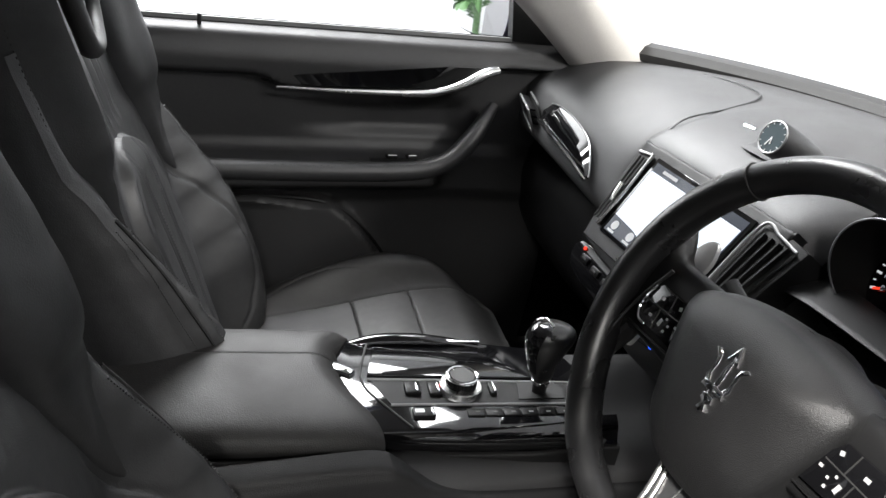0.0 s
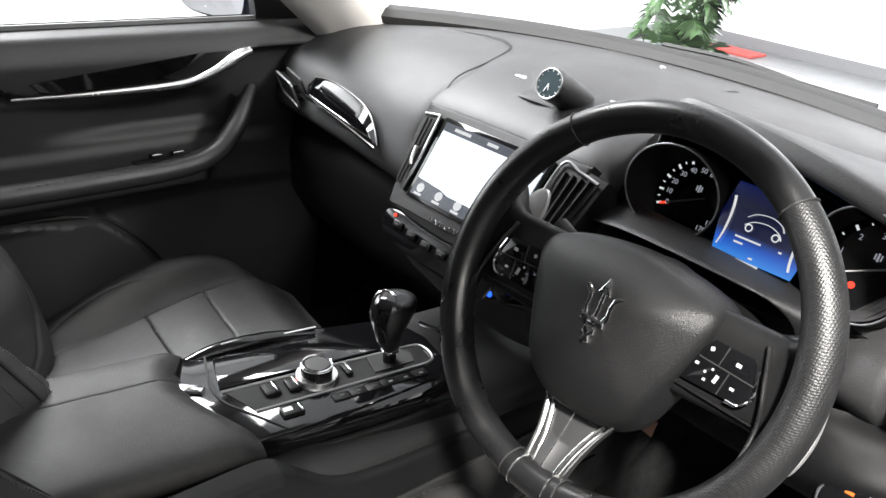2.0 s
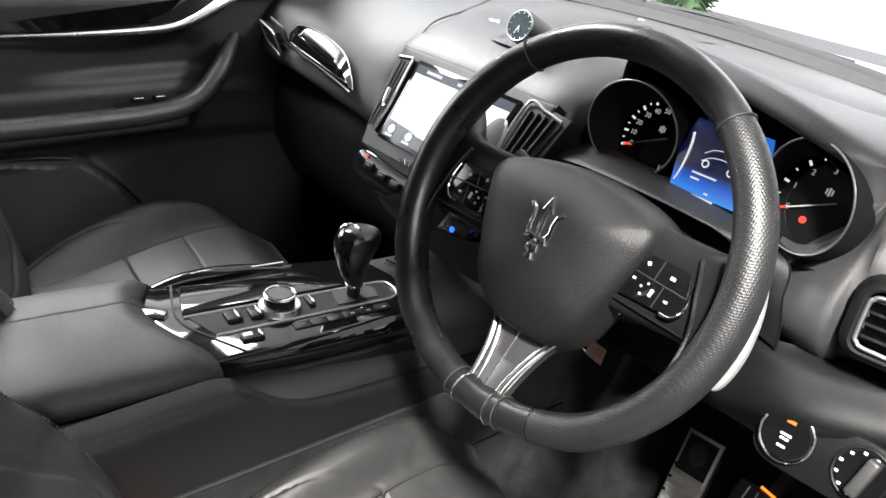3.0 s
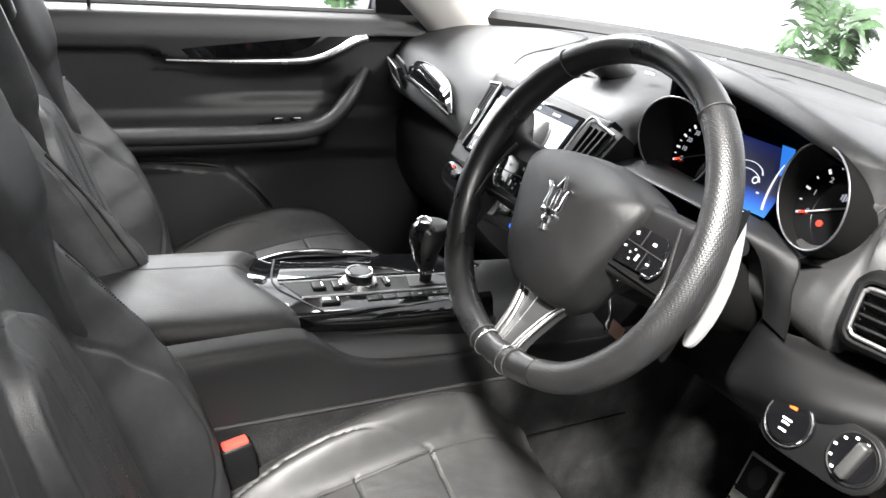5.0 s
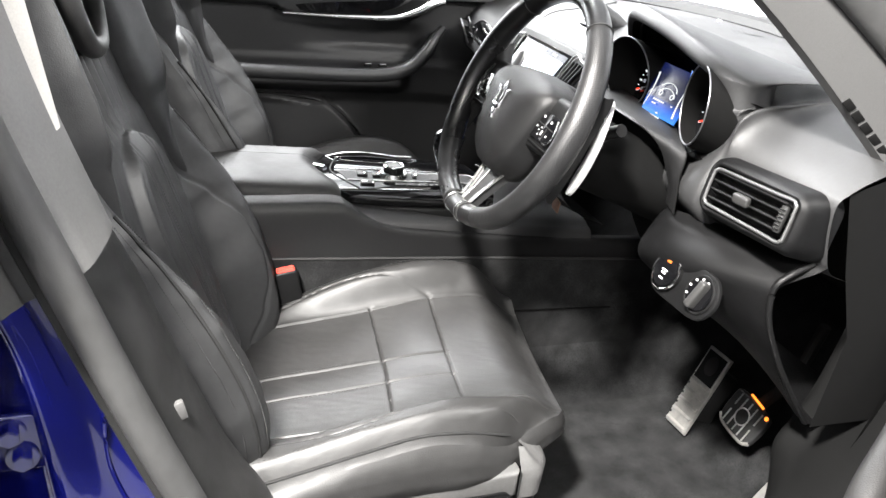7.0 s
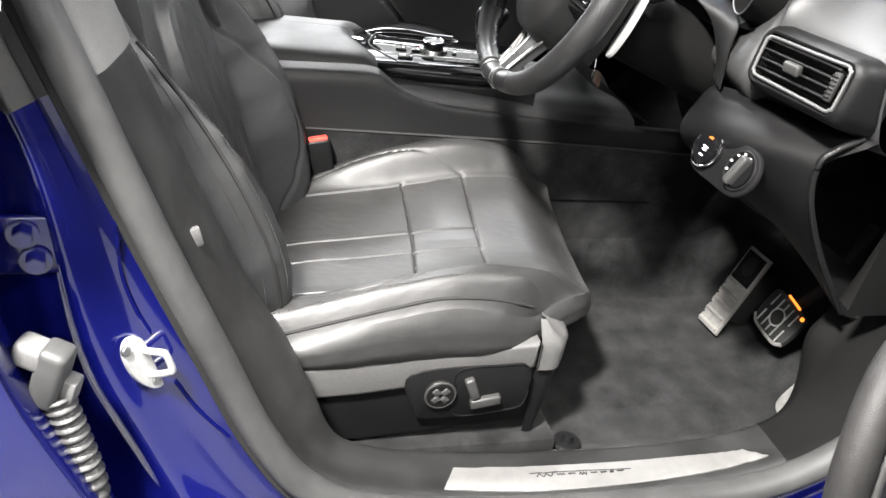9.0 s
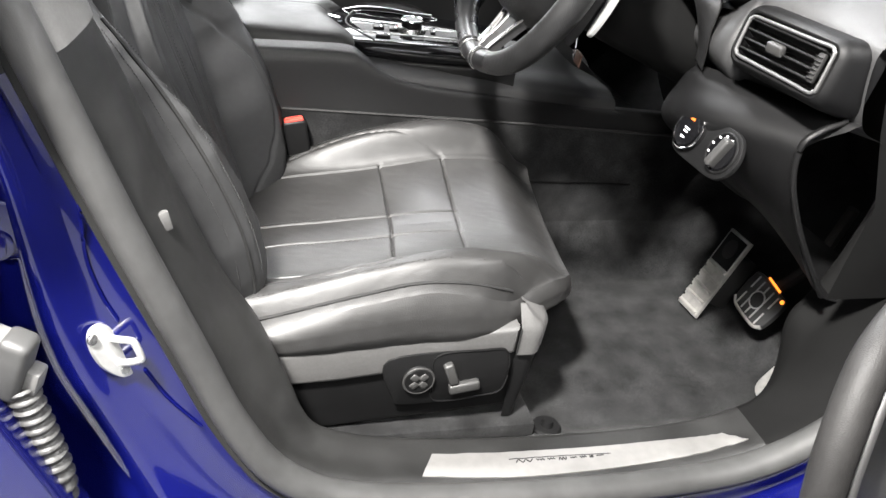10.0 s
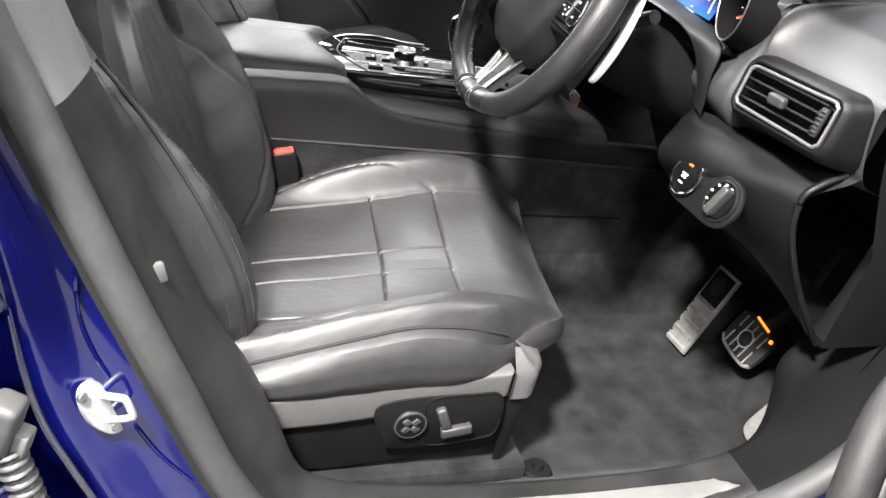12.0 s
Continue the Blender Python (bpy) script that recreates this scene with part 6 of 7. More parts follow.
# side spokes: broad slabs that flare into the rim, with recessed button pads
for s in (-1, 1):
    sp_ = []
    for k in range(13):
        t = k / 12
        x = s * (0.074 + 0.118 * t)
        up = 0.050 + 0.001 * t + 0.030 * ss(0.72, 1.0, t) ** 1.5
        lo = -0.044 + 0.006 * t - 0.050 * ss(0.78, 1.0, t) ** 1.5
        zf = -0.002 - 0.004 * t
        sp_.append([wh(x, up, zf - 0.020), wh(x, up - 0.004, zf - 0.007), wh(x, up - 0.018, zf - 0.001), wh(x, (up + lo) / 2, zf), wh(x, lo + 0.010, zf), wh(x, lo + 0.002, zf - 0.004), wh(x, lo, zf - 0.012), wh(x, lo + 0.008, zf - 0.030), wh(x, up - 0.010, zf - 0.034)])
    spoke = part("spoke", loft([spline(r, 36, True) for r in sp_], True, True), SATIN_PLASTIC, wheel)
    bo = [(0.092, -0.024), (0.100, 0.010), (0.108, 0.0225), (0.148, 0.0225), (0.157, 0.014), (0.160, -0.012), (0.152, -0.022)]
    part("button_pad", prism([(s * x, y) for x, y in (bo if s > 0 else bo[::-1])], 0.004, WM @ Matrix.Translation((0, 0, -0.0015)), 0.0015), PIANO, spoke, "gloss black button pad")
    part("pad_edge", tube([wh(s * 0.154, 0.018, 0.0030), wh(s * 0.1595, 0.0, 0.0030), wh(s * 0.160, -0.012, 0.0030), wh(s * 0.152, -0.022, 0.0030), wh(s * 0.140, -0.0228, 0.0030)], 0.0016, 8, n=24), BRIGHT, spoke)
    part("pad_rail", tube([wh(s * 0.088, -0.030, 0.0), wh(s * 0.125, -0.031, 0.0), wh(s * 0.172, -0.033, -0.004)], 0.0014, 6, n=12), SATIN_PLASTIC, spoke)
    icons = ((0.110, 0.014, 0.0055, 0.0060, 20), (0.138, 0.011, 0.0080, 0.0055, 0), (0.102, -0.004, 0.0055, 0.0040, 0), (0.112, -0.008, 0.0035, 0.0035, 0), (0.114, -0.015, 0.0040, 0.0040, 0), (0.118, -0.003, 0.0035, 0.0035, 0), (0.124, -0.010, 0.0055, 0.0120, -12), (0.141, -0.011, 0.0065, 0.0040, 0))
    for x, y, w, h, turn in icons:
        part("button_icon", rbox((w * 0.65, h * 0.65, 0.0008), WM @ pose(s * x, y, 0.0030, 0, 0, turn), 0), GREY_MARK, spoke)
    for pts in (((0.101, 0.003), (0.158, 0.0)), ((0.124, 0.0222), (0.121, 0.002)), ((0.133, 0.0), (0.130, -0.022))):
        part("button_gap", tube([wh(s * pts[0][0], pts[0][1], 0.0026), wh(s * pts[1][0], pts[1][1], 0.0026)], 0.0008, 5, n=3), DARK, spoke)
    # raised seam on the inner face of the grip
    part("grip_ridge", tube([WM @ Vector((s * r * math.cos(radians(a)), r * math.sin(radians(a)), z)) for a, r, z in ((14, 0.158, -0.002), (4, 0.163, 0.001), (-9, 0.176, 0.003), (-22, 0.187, 0.008), (-35, 0.192, 0.011), (-50, 0.1945, 0.012), (-64, 0.195, 0.012), (-76, 0.196, 0.010))], 0.0022, 8, n=60), RIM_LEATHER, wheel, "raised seam of the grip leather")
# lower spoke: a ridged web between twin bright edges that sweep out from under the hub
LOW = [(0.088, -0.044, -0.030), (0.074, -0.062, -0.029), (0.055, -0.088, -0.026), (0.038, -0.116, -0.020), (0.028, -0.145, -0.012), (0.0235, -0.172, -0.003), (0.0220, -0.200, 0.004)]
lw = spline(LOW, 36)
low = part("lower_spoke", loft([[wh(-p.x, p.y, p.z - 0.016), wh(-p.x, p.y, p.z - 0.001), wh(-p.x * 0.6, p.y, p.z - 0.002), wh(0, p.y, p.z + 0.0045), wh(p.x * 0.6, p.y, p.z - 0.002), wh(p.x, p.y, p.z - 0.001), wh(p.x, p.y, p.z - 0.016)] for p in lw], True, True), SPOKE_METAL, wheel, "dark satin lower spoke with a ridge")
part("spoke_ridge", tube([wh(0.0, p.y, p.z + 0.0045) for p in lw[12::3]], 0.0008, 6, n=24), CHROME, low)
for s in (-1, 1):
    part("spoke_edge", tube([wh(s * x, y, z + 0.0012) for x, y, z in LOW], 0.0030, 8, n=50, flat=0.7), CHROME, low, "satin metal spoke edge")
    part("spoke_edge", tube([wh(s * (x - 0.0085), y - 0.003, z + 0.0008) for x, y, z in LOW], 0.0019, 8, n=50, flat=0.7), CHROME, low)
    for deg, mat in ((6.3, CHROME), (9.8, DARK)):
        a = radians(-90 + s * deg)
        c = Vector((RW * math.cos(a), RW * math.sin(a) * 0.97, 0))
        rr = RT + 0.0008
        part("rim_clip", tube([WM @ (c + Vector((math.cos(a) * rr * math.cos(q), math.sin(a) * rr * math.cos(q), rr * 1.12 * math.sin(q)))) for q in [2 * math.pi * k / 16 for k in range(16)]], 0.0011, 6, True, 32), mat, low)
    # seam rings where the rim leathers meet
    a = radians(51.8 if s > 0 else 128.2)
    c = Vector((RW * math.cos(a), RW * math.sin(a), 0))
    rr = RT + 0.0006
    part("rim_seam", tube([WM @ (c + Vector((math.cos(a) * rr * math.cos(q), math.sin(a) * rr * math.cos(q), rr * 1.12 * math.sin(q)))) for q in [2 * math.pi * k / 16 for k in range(16)]], 0.0012, 6, True, 32), DARK, wheel)
    # paddle behind the spoke
    po = [(0.166, 0.082), (0.182, 0.077), (0.198, 0.045), (0.208, 0.015), (0.212, -0.020), (0.209, -0.048), (0.202, -0.066), (0.192, -0.067), (0.188, -0.045), (0.190, -0.010), (0.184, 0.014), (0.168, 0.034), (0.160, 0.059)][::-1]
    po = [(p.x, p.y) for p in spline([(s * x, y, 0) for x, y in po], 48, True)]
    pad = thing("shift_paddle", "long satin metal gear paddle behind the wheel", "gear paddle", tuple(wh(s * 0.14, 0, -0.055)), "gear paddles")
    part("blade", prism(po if s > 0 else po[::-1], 0.006, WM @ pose(0, 0, -0.064, 0, s * -4, 0), 0.002), PADDLE, pad)
    part("pivot", rbox((0.07, 0.04, 0.014), WM @ Matrix.Translation((s * 0.135, 0.0, -0.066)), 0.004), SATIN_PLASTIC, pad)
# stalks and column
column = thing("steering_column", "black steering column shroud with stalks", "steering column", (0.15, -0.37, 0.9))
# shroud coloured near-black for the shade behind the wheel
part("shroud", loft([spline([wh(0.062 * w * math.cos(a), -0.015 + h * math.sin(a), z) for a in [2 * math.pi * k / 8 for k in range(8)]], 32, True) for z, w, h in ((-0.085, 1.0, 0.052), (-0.10, 1.12, 0.060), (-0.18, 1.15, 0.064), (-0.27, 1.15, 0.062), (-0.42, 1.1, 0.06))], True, True), VOID, column)
for s in (-1, 1):
    st = part("stalk", tube([wh(s * 0.05, -0.002, -0.108), wh(s * 0.10, 0.022, -0.102), wh(s * 0.164, 0.050, -0.095)], lambda t: 0.012 - 0.002 * t, 12, n=16), SATIN_PLASTIC, column)
    part("stalk_collar", tube([wh(s * 0.112, 0.0272, -0.1007), wh(s * 0.124, 0.0325, -0.0994)], 0.0122, 12, n=4), GREY_PLASTIC, st)
    part("stalk_mark", tube([wh(s * 0.132, 0.0360, -0.0870), wh(s * 0.144, 0.0413, -0.0860)], 0.0015, 6, n=3), WHITE_MARK, st)
keys = thing("key_tag", "brown tag on a metal key clip under the column", "key tag", (0.11, -0.37, 0.80))
part("tag", rbox((0.003, 0.024, 0.022), pose(0.110, -0.384, 0.788, 8, 0, 0), 0.001), material("brown_tag", (0.12, 0.06, 0.04), 0.6, grain=0.1), keys)
part("clip", tube([(0.112, -0.358, 0.822), (0.110, -0.366, 0.800), (0.111, -0.362, 0.785), (0.113, -0.370, 0.778)], 0.0016, 6, n=14), BRIGHT, keys)

# ---------------------------------------------------------------- console fittings
# metal shoulder by the armrest
part("chrome_corner", prism([(-0.040, 0.050), (-0.012, 0.026), (-0.020, 0.016), (-0.044, 0.030)], 0.010, CM @ Matrix.Translation((0, 0, -0.004)), 0.003), BRIGHT, console, "bright trim at the armrest")
part("lid_hump", tube([con(-0.018, 0.104, -0.006), con(0.03, 0.108, 0.002), con(0.10, 0.107, 0.003), con(0.19, 0.098, -0.004)], lambda t: 0.007 + 0.005 * math.sin(math.pi * t), 12, n=40, flat=0.7), PIANO, console, "gloss rear edge of the storage lid")
part("lid_gap", tube([con(0.052, -0.094, 0.0008), con(0.020, -0.045, 0.0008), con(0.000, -0.010, 0.0008), con(-0.004, 0.030, 0.0008), con(0.012, 0.104, 0.0008)], 0.0016, 6, n=30), DARK, console)
for v0, v1, u0, u1 in ((0.010, 0.004, 0.004, 0.285), (-0.047, -0.045, 0.030, 0.285)):
    part("bright_strip", tube([con(u0, v0, 0.001), con(u1, v1, 0.001)], 0.0020, 8, n=10), TRIM_SATIN, console, "satin chrome strip")
part("bright_strip", tube([con(0.285, 0.004, 0.001), con(0.298, 0.000, 0.001), con(0.303, -0.018, 0.001), con(0.298, -0.038, 0.001), con(0.285, -0.045, 0.001)], 0.0020, 8, n=20), TRIM_SATIN, console)
part("switch_plate", prism([(0.030, -0.045), (0.296, -0.043), (0.296, 0.001), (0.008, 0.008)], 0.0016, CM @ Matrix.Translation((0, 0, -0.0006)), 0.0), SATIN_PLASTIC, console)
dial = part("rotary_dial", disc(0.031, 0.010, CM @ Matrix.Translation((0.128, -0.013, 0.0)), 40, 0.028), CHROME, console, "satin silver rotary controller")
part("dial_knob", disc(0.021, 0.014, CM @ Matrix.Translation((0.128, -0.013, 0.010)), 36, 0.019), SATIN_PLASTIC, dial)
part("dial_rim", ring(0.0205, 0.0022, CM @ Matrix.Translation((0.128, -0.013, 0.024)), 36), BRIGHT, dial)
part("dial_cap", disc(0.0175, 0.0015, CM @ Matrix.Translation((0.128, -0.013, 0.0235)), 30), GREY_PLASTIC, dial)
for k in range(24):
    a = 2 * math.pi * k / 24
    part("dial_notch", rbox((0.0022, 0.0016, 0.008), CM @ pose(0.128 + 0.0203 * math.cos(a), -0.013 + 0.0203 * math.sin(a), 0.017, 0, 0, math.degrees(a)), 0), SATIN_PLASTIC, dial)
for u, v, w, h, bright in ((0.062, -0.014, 0.022, 0.026, True), (0.092, -0.015, 0.018, 0.028, True), (0.172, -0.014, 0.010, 0.028, True)):
    b = part("toggle", rbox((w, h, 0.008), CM @ Matrix.Translation((u, v, 0.003)), 0.003), SATIN_PLASTIC, console)
    part("toggle_edge", rbox((0.003, h * 0.85, 0.003), CM @ Matrix.Translation((u + w * 0.22, v, 0.0075)), 0.001), BRIGHT, b)
part("hazard_mark", rbox((0.005, 0.005, 0.001), CM @ pose(0.0995, -0.013, 0.0073, 0, 0, 45), 0), RED_PLASTIC, console)
pb = part("parking_brake", rbox((0.030, 0.020, 0.008), CM @ Matrix.Translation((0.070, -0.066, 0.002)), 0.003), SATIN_PLASTIC, console)
part("brake_mark", rbox((0.012, 0.007, 0.001), CM @ Matrix.Translation((0.064, -0.066, 0.0064)), 0), WHITE_MARK, pb)
part("toggle_edge", rbox((0.0025, 0.017, 0.003), CM @ Matrix.Translation((0.081, -0.066, 0.0055)), 0.001), BRIGHT, pb)
for k in range(6):
    b = part("mode_button", rbox((0.0235, 0.015, 0.005), CM @ pose(0.140 + 0.0243 * k, -0.064 + 0.0006 * k, 0.0, 0, 0, 0), 0.0012), SATIN_PLASTIC, console)
    part("button_mark", rbox((0.006, 0.0025, 0.0006), CM @ pose(0.142 + 0.0243 * k, -0.0635, 0.0027), 0), GREY_PLASTIC if k < 3 else GREY_MARK, b)
part("gloss_lid", prism([(0.004, 0.018), (0.235, 0.012), (0.185, 0.060), (0.09, 0.082), (0.018, 0.088)], 0.004, CM @ Matrix.Translation((0, 0, 0.0)), 0.002), PIANO, console, "piano black storage lid")
part("lid_handle", tube([con(0.125, 0.102, 0.006), con(0.178, 0.100, 0.006)], 0.0032, 8, n=8, flat=0.6), BRIGHT, console)
part("side_bar", tube([con(0.315, 0.03, 0.018), con(0.335, -0.005, 0.016)], 0.005, 8, n=6, flat=0.6), BRIGHT, console)
part("shift_slot", prism([(0.205, -0.036), (0.270, -0.034), (0.275, -0.012), (0.262, 0.006), (0.212, 0.004)], 0.0012, CM @ Matrix.Translation((0, 0, 0.0012)), 0), DARK, console)
# gloss flank and lower mouldings
rows = []
for k in range(31):
    u = -0.01 + 0.345 * k / 30
    w = 0.018 * math.sin(math.pi * k / 30)
    rows.append([con(u, -0.080 + 0.012 * ss(0.25, 0.33, u), 0.0), con(u, -0.092 - w * 0.4 + 0.012 * ss(0.25, 0.33, u), -0.008), con(u, -0.097 - w * 0.4 + 0.012 * ss(0.25, 0.33, u), -0.022), con(u, -0.090, -0.036 - w * 0.5), con(u, -0.080, -0.042 - w * 0.5)])
part("gloss_flank", loft([spline(r, 14) for r in rows]), PIANO, console, "piano black console flank")
rows = []
SCOOP = spline([(-0.60, 0.690, 0), (-0.40, 0.690, 0), (-0.235, 0.690, 0), (-0.20, 0.682, 0), (-0.165, 0.660, 0), (-0.12, 0.643, 0), (-0.06, 0.633, 0), (0.08, 0.619, 0), (0.20, 0.608, 0), (0.34, 0.598, 0), (0.62, 0.585, 0)], 90)
for p in SCOOP:
    y0 = -0.133 + 0.010 * ss(0.0, 0.35, p.x)
    q = 0.014 * (1 - ss(-0.24, -0.14, p.x))
    rows.append([Vector((p.x, y0 - 0.005, 0.568 - 0.02 * ss(-0.2, 0.4, p.x))), Vector((p.x, y0 - 0.0045 + q * 0.6, p.y - 0.03)), Vector((p.x, y0 - 0.003 + q, p.y - 0.008)), Vector((p.x, y0 + 0.002 + q, p.y - 0.001)), Vector((p.x, y0 + 0.010 + q, p.y + q * 0.2)), Vector((p.x, y0 + 0.026 + q, p.y - 0.002 + q * 0.7))])
# console side darkened in colour for the roof's shade on it
part("side_panel", loft([spline(r, 22) for r in rows]), SHADED_SKIN, console, "soft black lower side panel with a stepped edge")
rows = []
for k in range(40):
    u = 0.01 + 0.33 * k / 39
    rows.append([con(u, -0.098 + 0.012 * ss(0.2, 0.33, u), -0.036), con(u, -0.103 + 0.012 * ss(0.2, 0.33, u), -0.040), con(u, -0.100 + 0.010 * ss(0.2, 0.33, u), -0.060), con(u, -0.098 + 0.010 * ss(0.2, 0.33, u), -0.10)])
part("side_pad", loft([spline(r, 14) for r in rows]), SHADED_SKIN, console, "soft black strip under the gloss flank")
part("flank_edge", tube([con(0.014, -0.112, -0.043), con(0.07, -0.106, -0.052), con(0.18, -0.096, -0.052), con(0.34, -0.082, -0.040)], 0.0042, 8, n=50), SHADED_SKIN, console)
part("carpet_edge", tube([(-0.5, -0.133, 0.584), (-0.2, -0.139, 0.578), (0.1, -0.139, 0.568), (0.42, -0.139, 0.553), (0.62, -0.138, 0.546)], 0.003, 6, n=30), DARK, console)
part("tunnel_carpet", loft(net([[(-0.6, -0.136, 0.24), (-0.1, -0.141, 0.24), (0.8, -0.141, 0.28)], [(-0.6, -0.134, 0.584), (-0.1, -0.140, 0.577), (0.8, -0.137, 0.538)]], 6, 8)), CARPET, console, "carpeted tunnel side")
part("carpet_seam", tube([(0.08, -0.1425, 0.438), (0.25, -0.1430, 0.436), (0.42, -0.1430, 0.432)], 0.0018, 6, n=20), VOID, console)
# gear selector
knob = thing("gear_lever", "black leather and gloss gear lever with chrome edge", "gear lever", tuple(con(0.235, -0.016, 0.0)))
ks = []
for t, u, v, w, a, b in ((0, 0.238, -0.018, 0.0, 0.010, 0.008), (0.15, 0.238, -0.018, 0.018, 0.011, 0.010), (0.3, 0.236, -0.018, 0.034, 0.017, 0.015), (0.5, 0.234, -0.018, 0.052, 0.0215, 0.020), (0.7, 0.236, -0.017, 0.074, 0.029, 0.025), (0.85, 0.242, -0.016, 0.093, 0.0325, 0.0265), (0.95, 0.246, -0.015, 0.104, 0.025, 0.020), (1, 0.247, -0.015, 0.109, 0.007, 0.006)):
    ks.append([con(u, v, w) + CM.to_3x3() @ Vector((a * math.cos(q), b * math.sin(q), -0.10 * a * math.cos(q))) for q in [2 * math.pi * k / 20 for k in range(20)]])
cols = [spline([r[j] for r in ks], 40) for j in range(20)]
part("knob", loft([[cols[j][i] for j in range(20)] for i in range(40)], True, True), RIM_LEATHER, knob)
part("gloss_front", loft([[cols[j][i] + (cols[j][i] - con(0.236, -0.017, 0.0) - CM.to_3x3() @ Vector((0, 0, (cols[j][i] - con(0.236, -0.017, 0)).dot(CM.to_3x3() @ Vector((0, 0, 1)))))).normalized() * 0.0012 for j in range(8, 14)] for i in range(12, 39)]), PIANO, knob, "gloss black front of the knob")
part("chrome_edge", tube([cols[7][i] + (cols[7][i] - cols[17][i]).normalized() * 0.0012 for i in range(12, 38, 3)] + [cols[10][38], cols[13][37]], 0.0022, 8, n=40), BRIGHT, knob)
part("collar", disc(0.013, 0.004, CM @ Matrix.Translation((0.238, -0.018, 0.018)), 20), BRIGHT, knob)
part("charge_led", disc(0.004, 0.002, frame_of((0.119, -0.110, 0.827), (0, -1, 0), (0.3, 0, 1)), 14, bevel=0), BLUE_LED, dash, "small blue lamp")

# ---------------------------------------------------------------- pedals
PM = frame_of((0.560, -0.343, 0.322), (0.08, -1, 0), (0.075, -0.018, 0.17))
rest = thing("foot_rest", "brushed alloy foot rest with black ribs", "foot rest", (0.56, -0.34, 0.24))
part("rest_plate", prism([(-0.033, -0.098), (0.033, -0.098), (0.034, 0.098), (-0.034, 0.098)], 0.008, PM, 0.003), ALLOY, rest)
part("rest_upper", prism([(-0.028, 0.022), (0.028, 0.022), (0.028, 0.092), (-0.028, 0.092)], 0.002, PM @ Matrix.Translation((0, 0, 0.008)), 0.0), SATIN_PLASTIC, rest)
part("rest_badge", prism([(0.017 * math.cos(2 * math.pi * k / 20), 0.062 + 0.022 * math.sin(2 * math.pi * k / 20)) for k in range(20)], 0.0015, PM @ Matrix.Translation((0, 0, 0.010)), 0), DARK, rest)
for k in range(5):
    y = -0.088 + 0.026 * k
    part("rest_rib", tube([PM @ Vector((-0.029, y, 0.008)), PM @ Vector((0.029, y, 0.008))], 0.006, 8, n=6, flat=0.6), ALLOY, rest)
    part("rest_stud", disc(0.003, 0.002, PM @ Matrix.Translation((-0.029, y + 0.013, 0.008)), 10, bevel=0), BRIGHT, rest)
part("rest_bracket", rbox((0.05, 0.12, 0.06), PM @ Matrix.Translation((0, 0, -0.032)), 0.004), DARK, rest)
BP = frame_of((0.588, -0.468, 0.336), (-0.02, -1, -0.10), (0.40, -0.02, 0.90))
brake = thing("brake_pedal", "alloy brake pedal with rubber ribs", "brake pedal", (0.59, -0.45, 0.30))
bo = [(p.x, p.y) for p in spline([(-0.050, -0.030, 0), (-0.030, -0.042, 0), (0.030, -0.042, 0), (0.050, -0.030, 0), (0.054, 0.025, 0), (0.040, 0.040, 0), (-0.040, 0.040, 0), (-0.054, 0.025, 0)], 36, True)]
part("pedal_plate", prism(bo, 0.012, BP, 0.004, 3), SPOKE_METAL, brake)
part("pedal_edge", tube([BP @ Vector((x, y, 0.010)) for x, y in ((-0.050, -0.030), (-0.030, -0.041), (0.030, -0.041), (0.050, -0.030))], 0.004, 8, n=20), ALLOY, brake, "bright alloy edge")
part("pedal_badge", prism([(0.018 * math.cos(2 * math.pi * k / 20), 0.018 * math.sin(2 * math.pi * k / 20)) for k in range(20)], 0.002, BP @ Matrix.Translation((0, 0, 0.012)), 0), DARK, brake)
for s in (-1, 1):
    for k in range(5):
        part("pedal_rib", rbox((0.0026, 0.030 - 0.012 * (k == 2), 0.004), BP @ Matrix.Translation((-0.034 + 0.017 * k, s * (0.021 + 0.006 * (k == 2)), 0.013)), 0.001), STEEL, brake)
part("badge_ring", ring(0.018, 0.0016, BP @ Matrix.Translation((0, 0, 0.014)), 28), STEEL, brake)
part("pedal_arm", tube([BP @ Vector((0, 0.03, -0.004)), BP @ Vector((0, 0.12, -0.03)), BP @ Vector((0, 0.25, 0.0))], 0.012, 8, n=16), DARK, brake)
# amber glints on the pedal, painted as small glowing parts
part("amber_glint", tube([BP @ Vector((-0.02, 0.046, 0.008)), BP @ Vector((0.022, 0.044, 0.008))], 0.0025, 6, n=5), ORANGE_GLOW, brake, "amber glint drawn as a glowing edge")
part("amber_glint", disc(0.0045, 0.002, BP @ Matrix.Translation((0.046, 0.036, 0.012)), 10, bevel=0), ORANGE_GLOW, brake)
AM = frame_of((0.552, -0.650, 0.318), (-0.1, -1, -0.05), (0.42, -0.06, 0.90))
acc = thing("accelerator_pedal", "long alloy accelerator pedal with slots", "accelerator pedal", (0.56, -0.59, 0.24))
ao = [(p.x, p.y) for p in spline([(-0.026, -0.085, 0), (0.026, -0.085, 0), (0.030, -0.02, 0), (0.028, 0.075, 0), (0.0, 0.095, 0), (-0.028, 0.075, 0), (-0.030, -0.02, 0)], 36, True)]
part("pedal_plate", prism(ao, 0.010, AM, 0.003, 3), ALLOY, acc)
for k in range(5):
    part("pedal_slot", rbox((0.030, 0.005, 0.002), AM @ Matrix.Translation((0, -0.02 + 0.020 * k, 0.010)), 0.001), DARK, acc)
part("pedal_base", rbox((0.05, 0.16, 0.03), AM @ Matrix.Translation((0, 0, -0.018)), 0.004), DARK, acc)

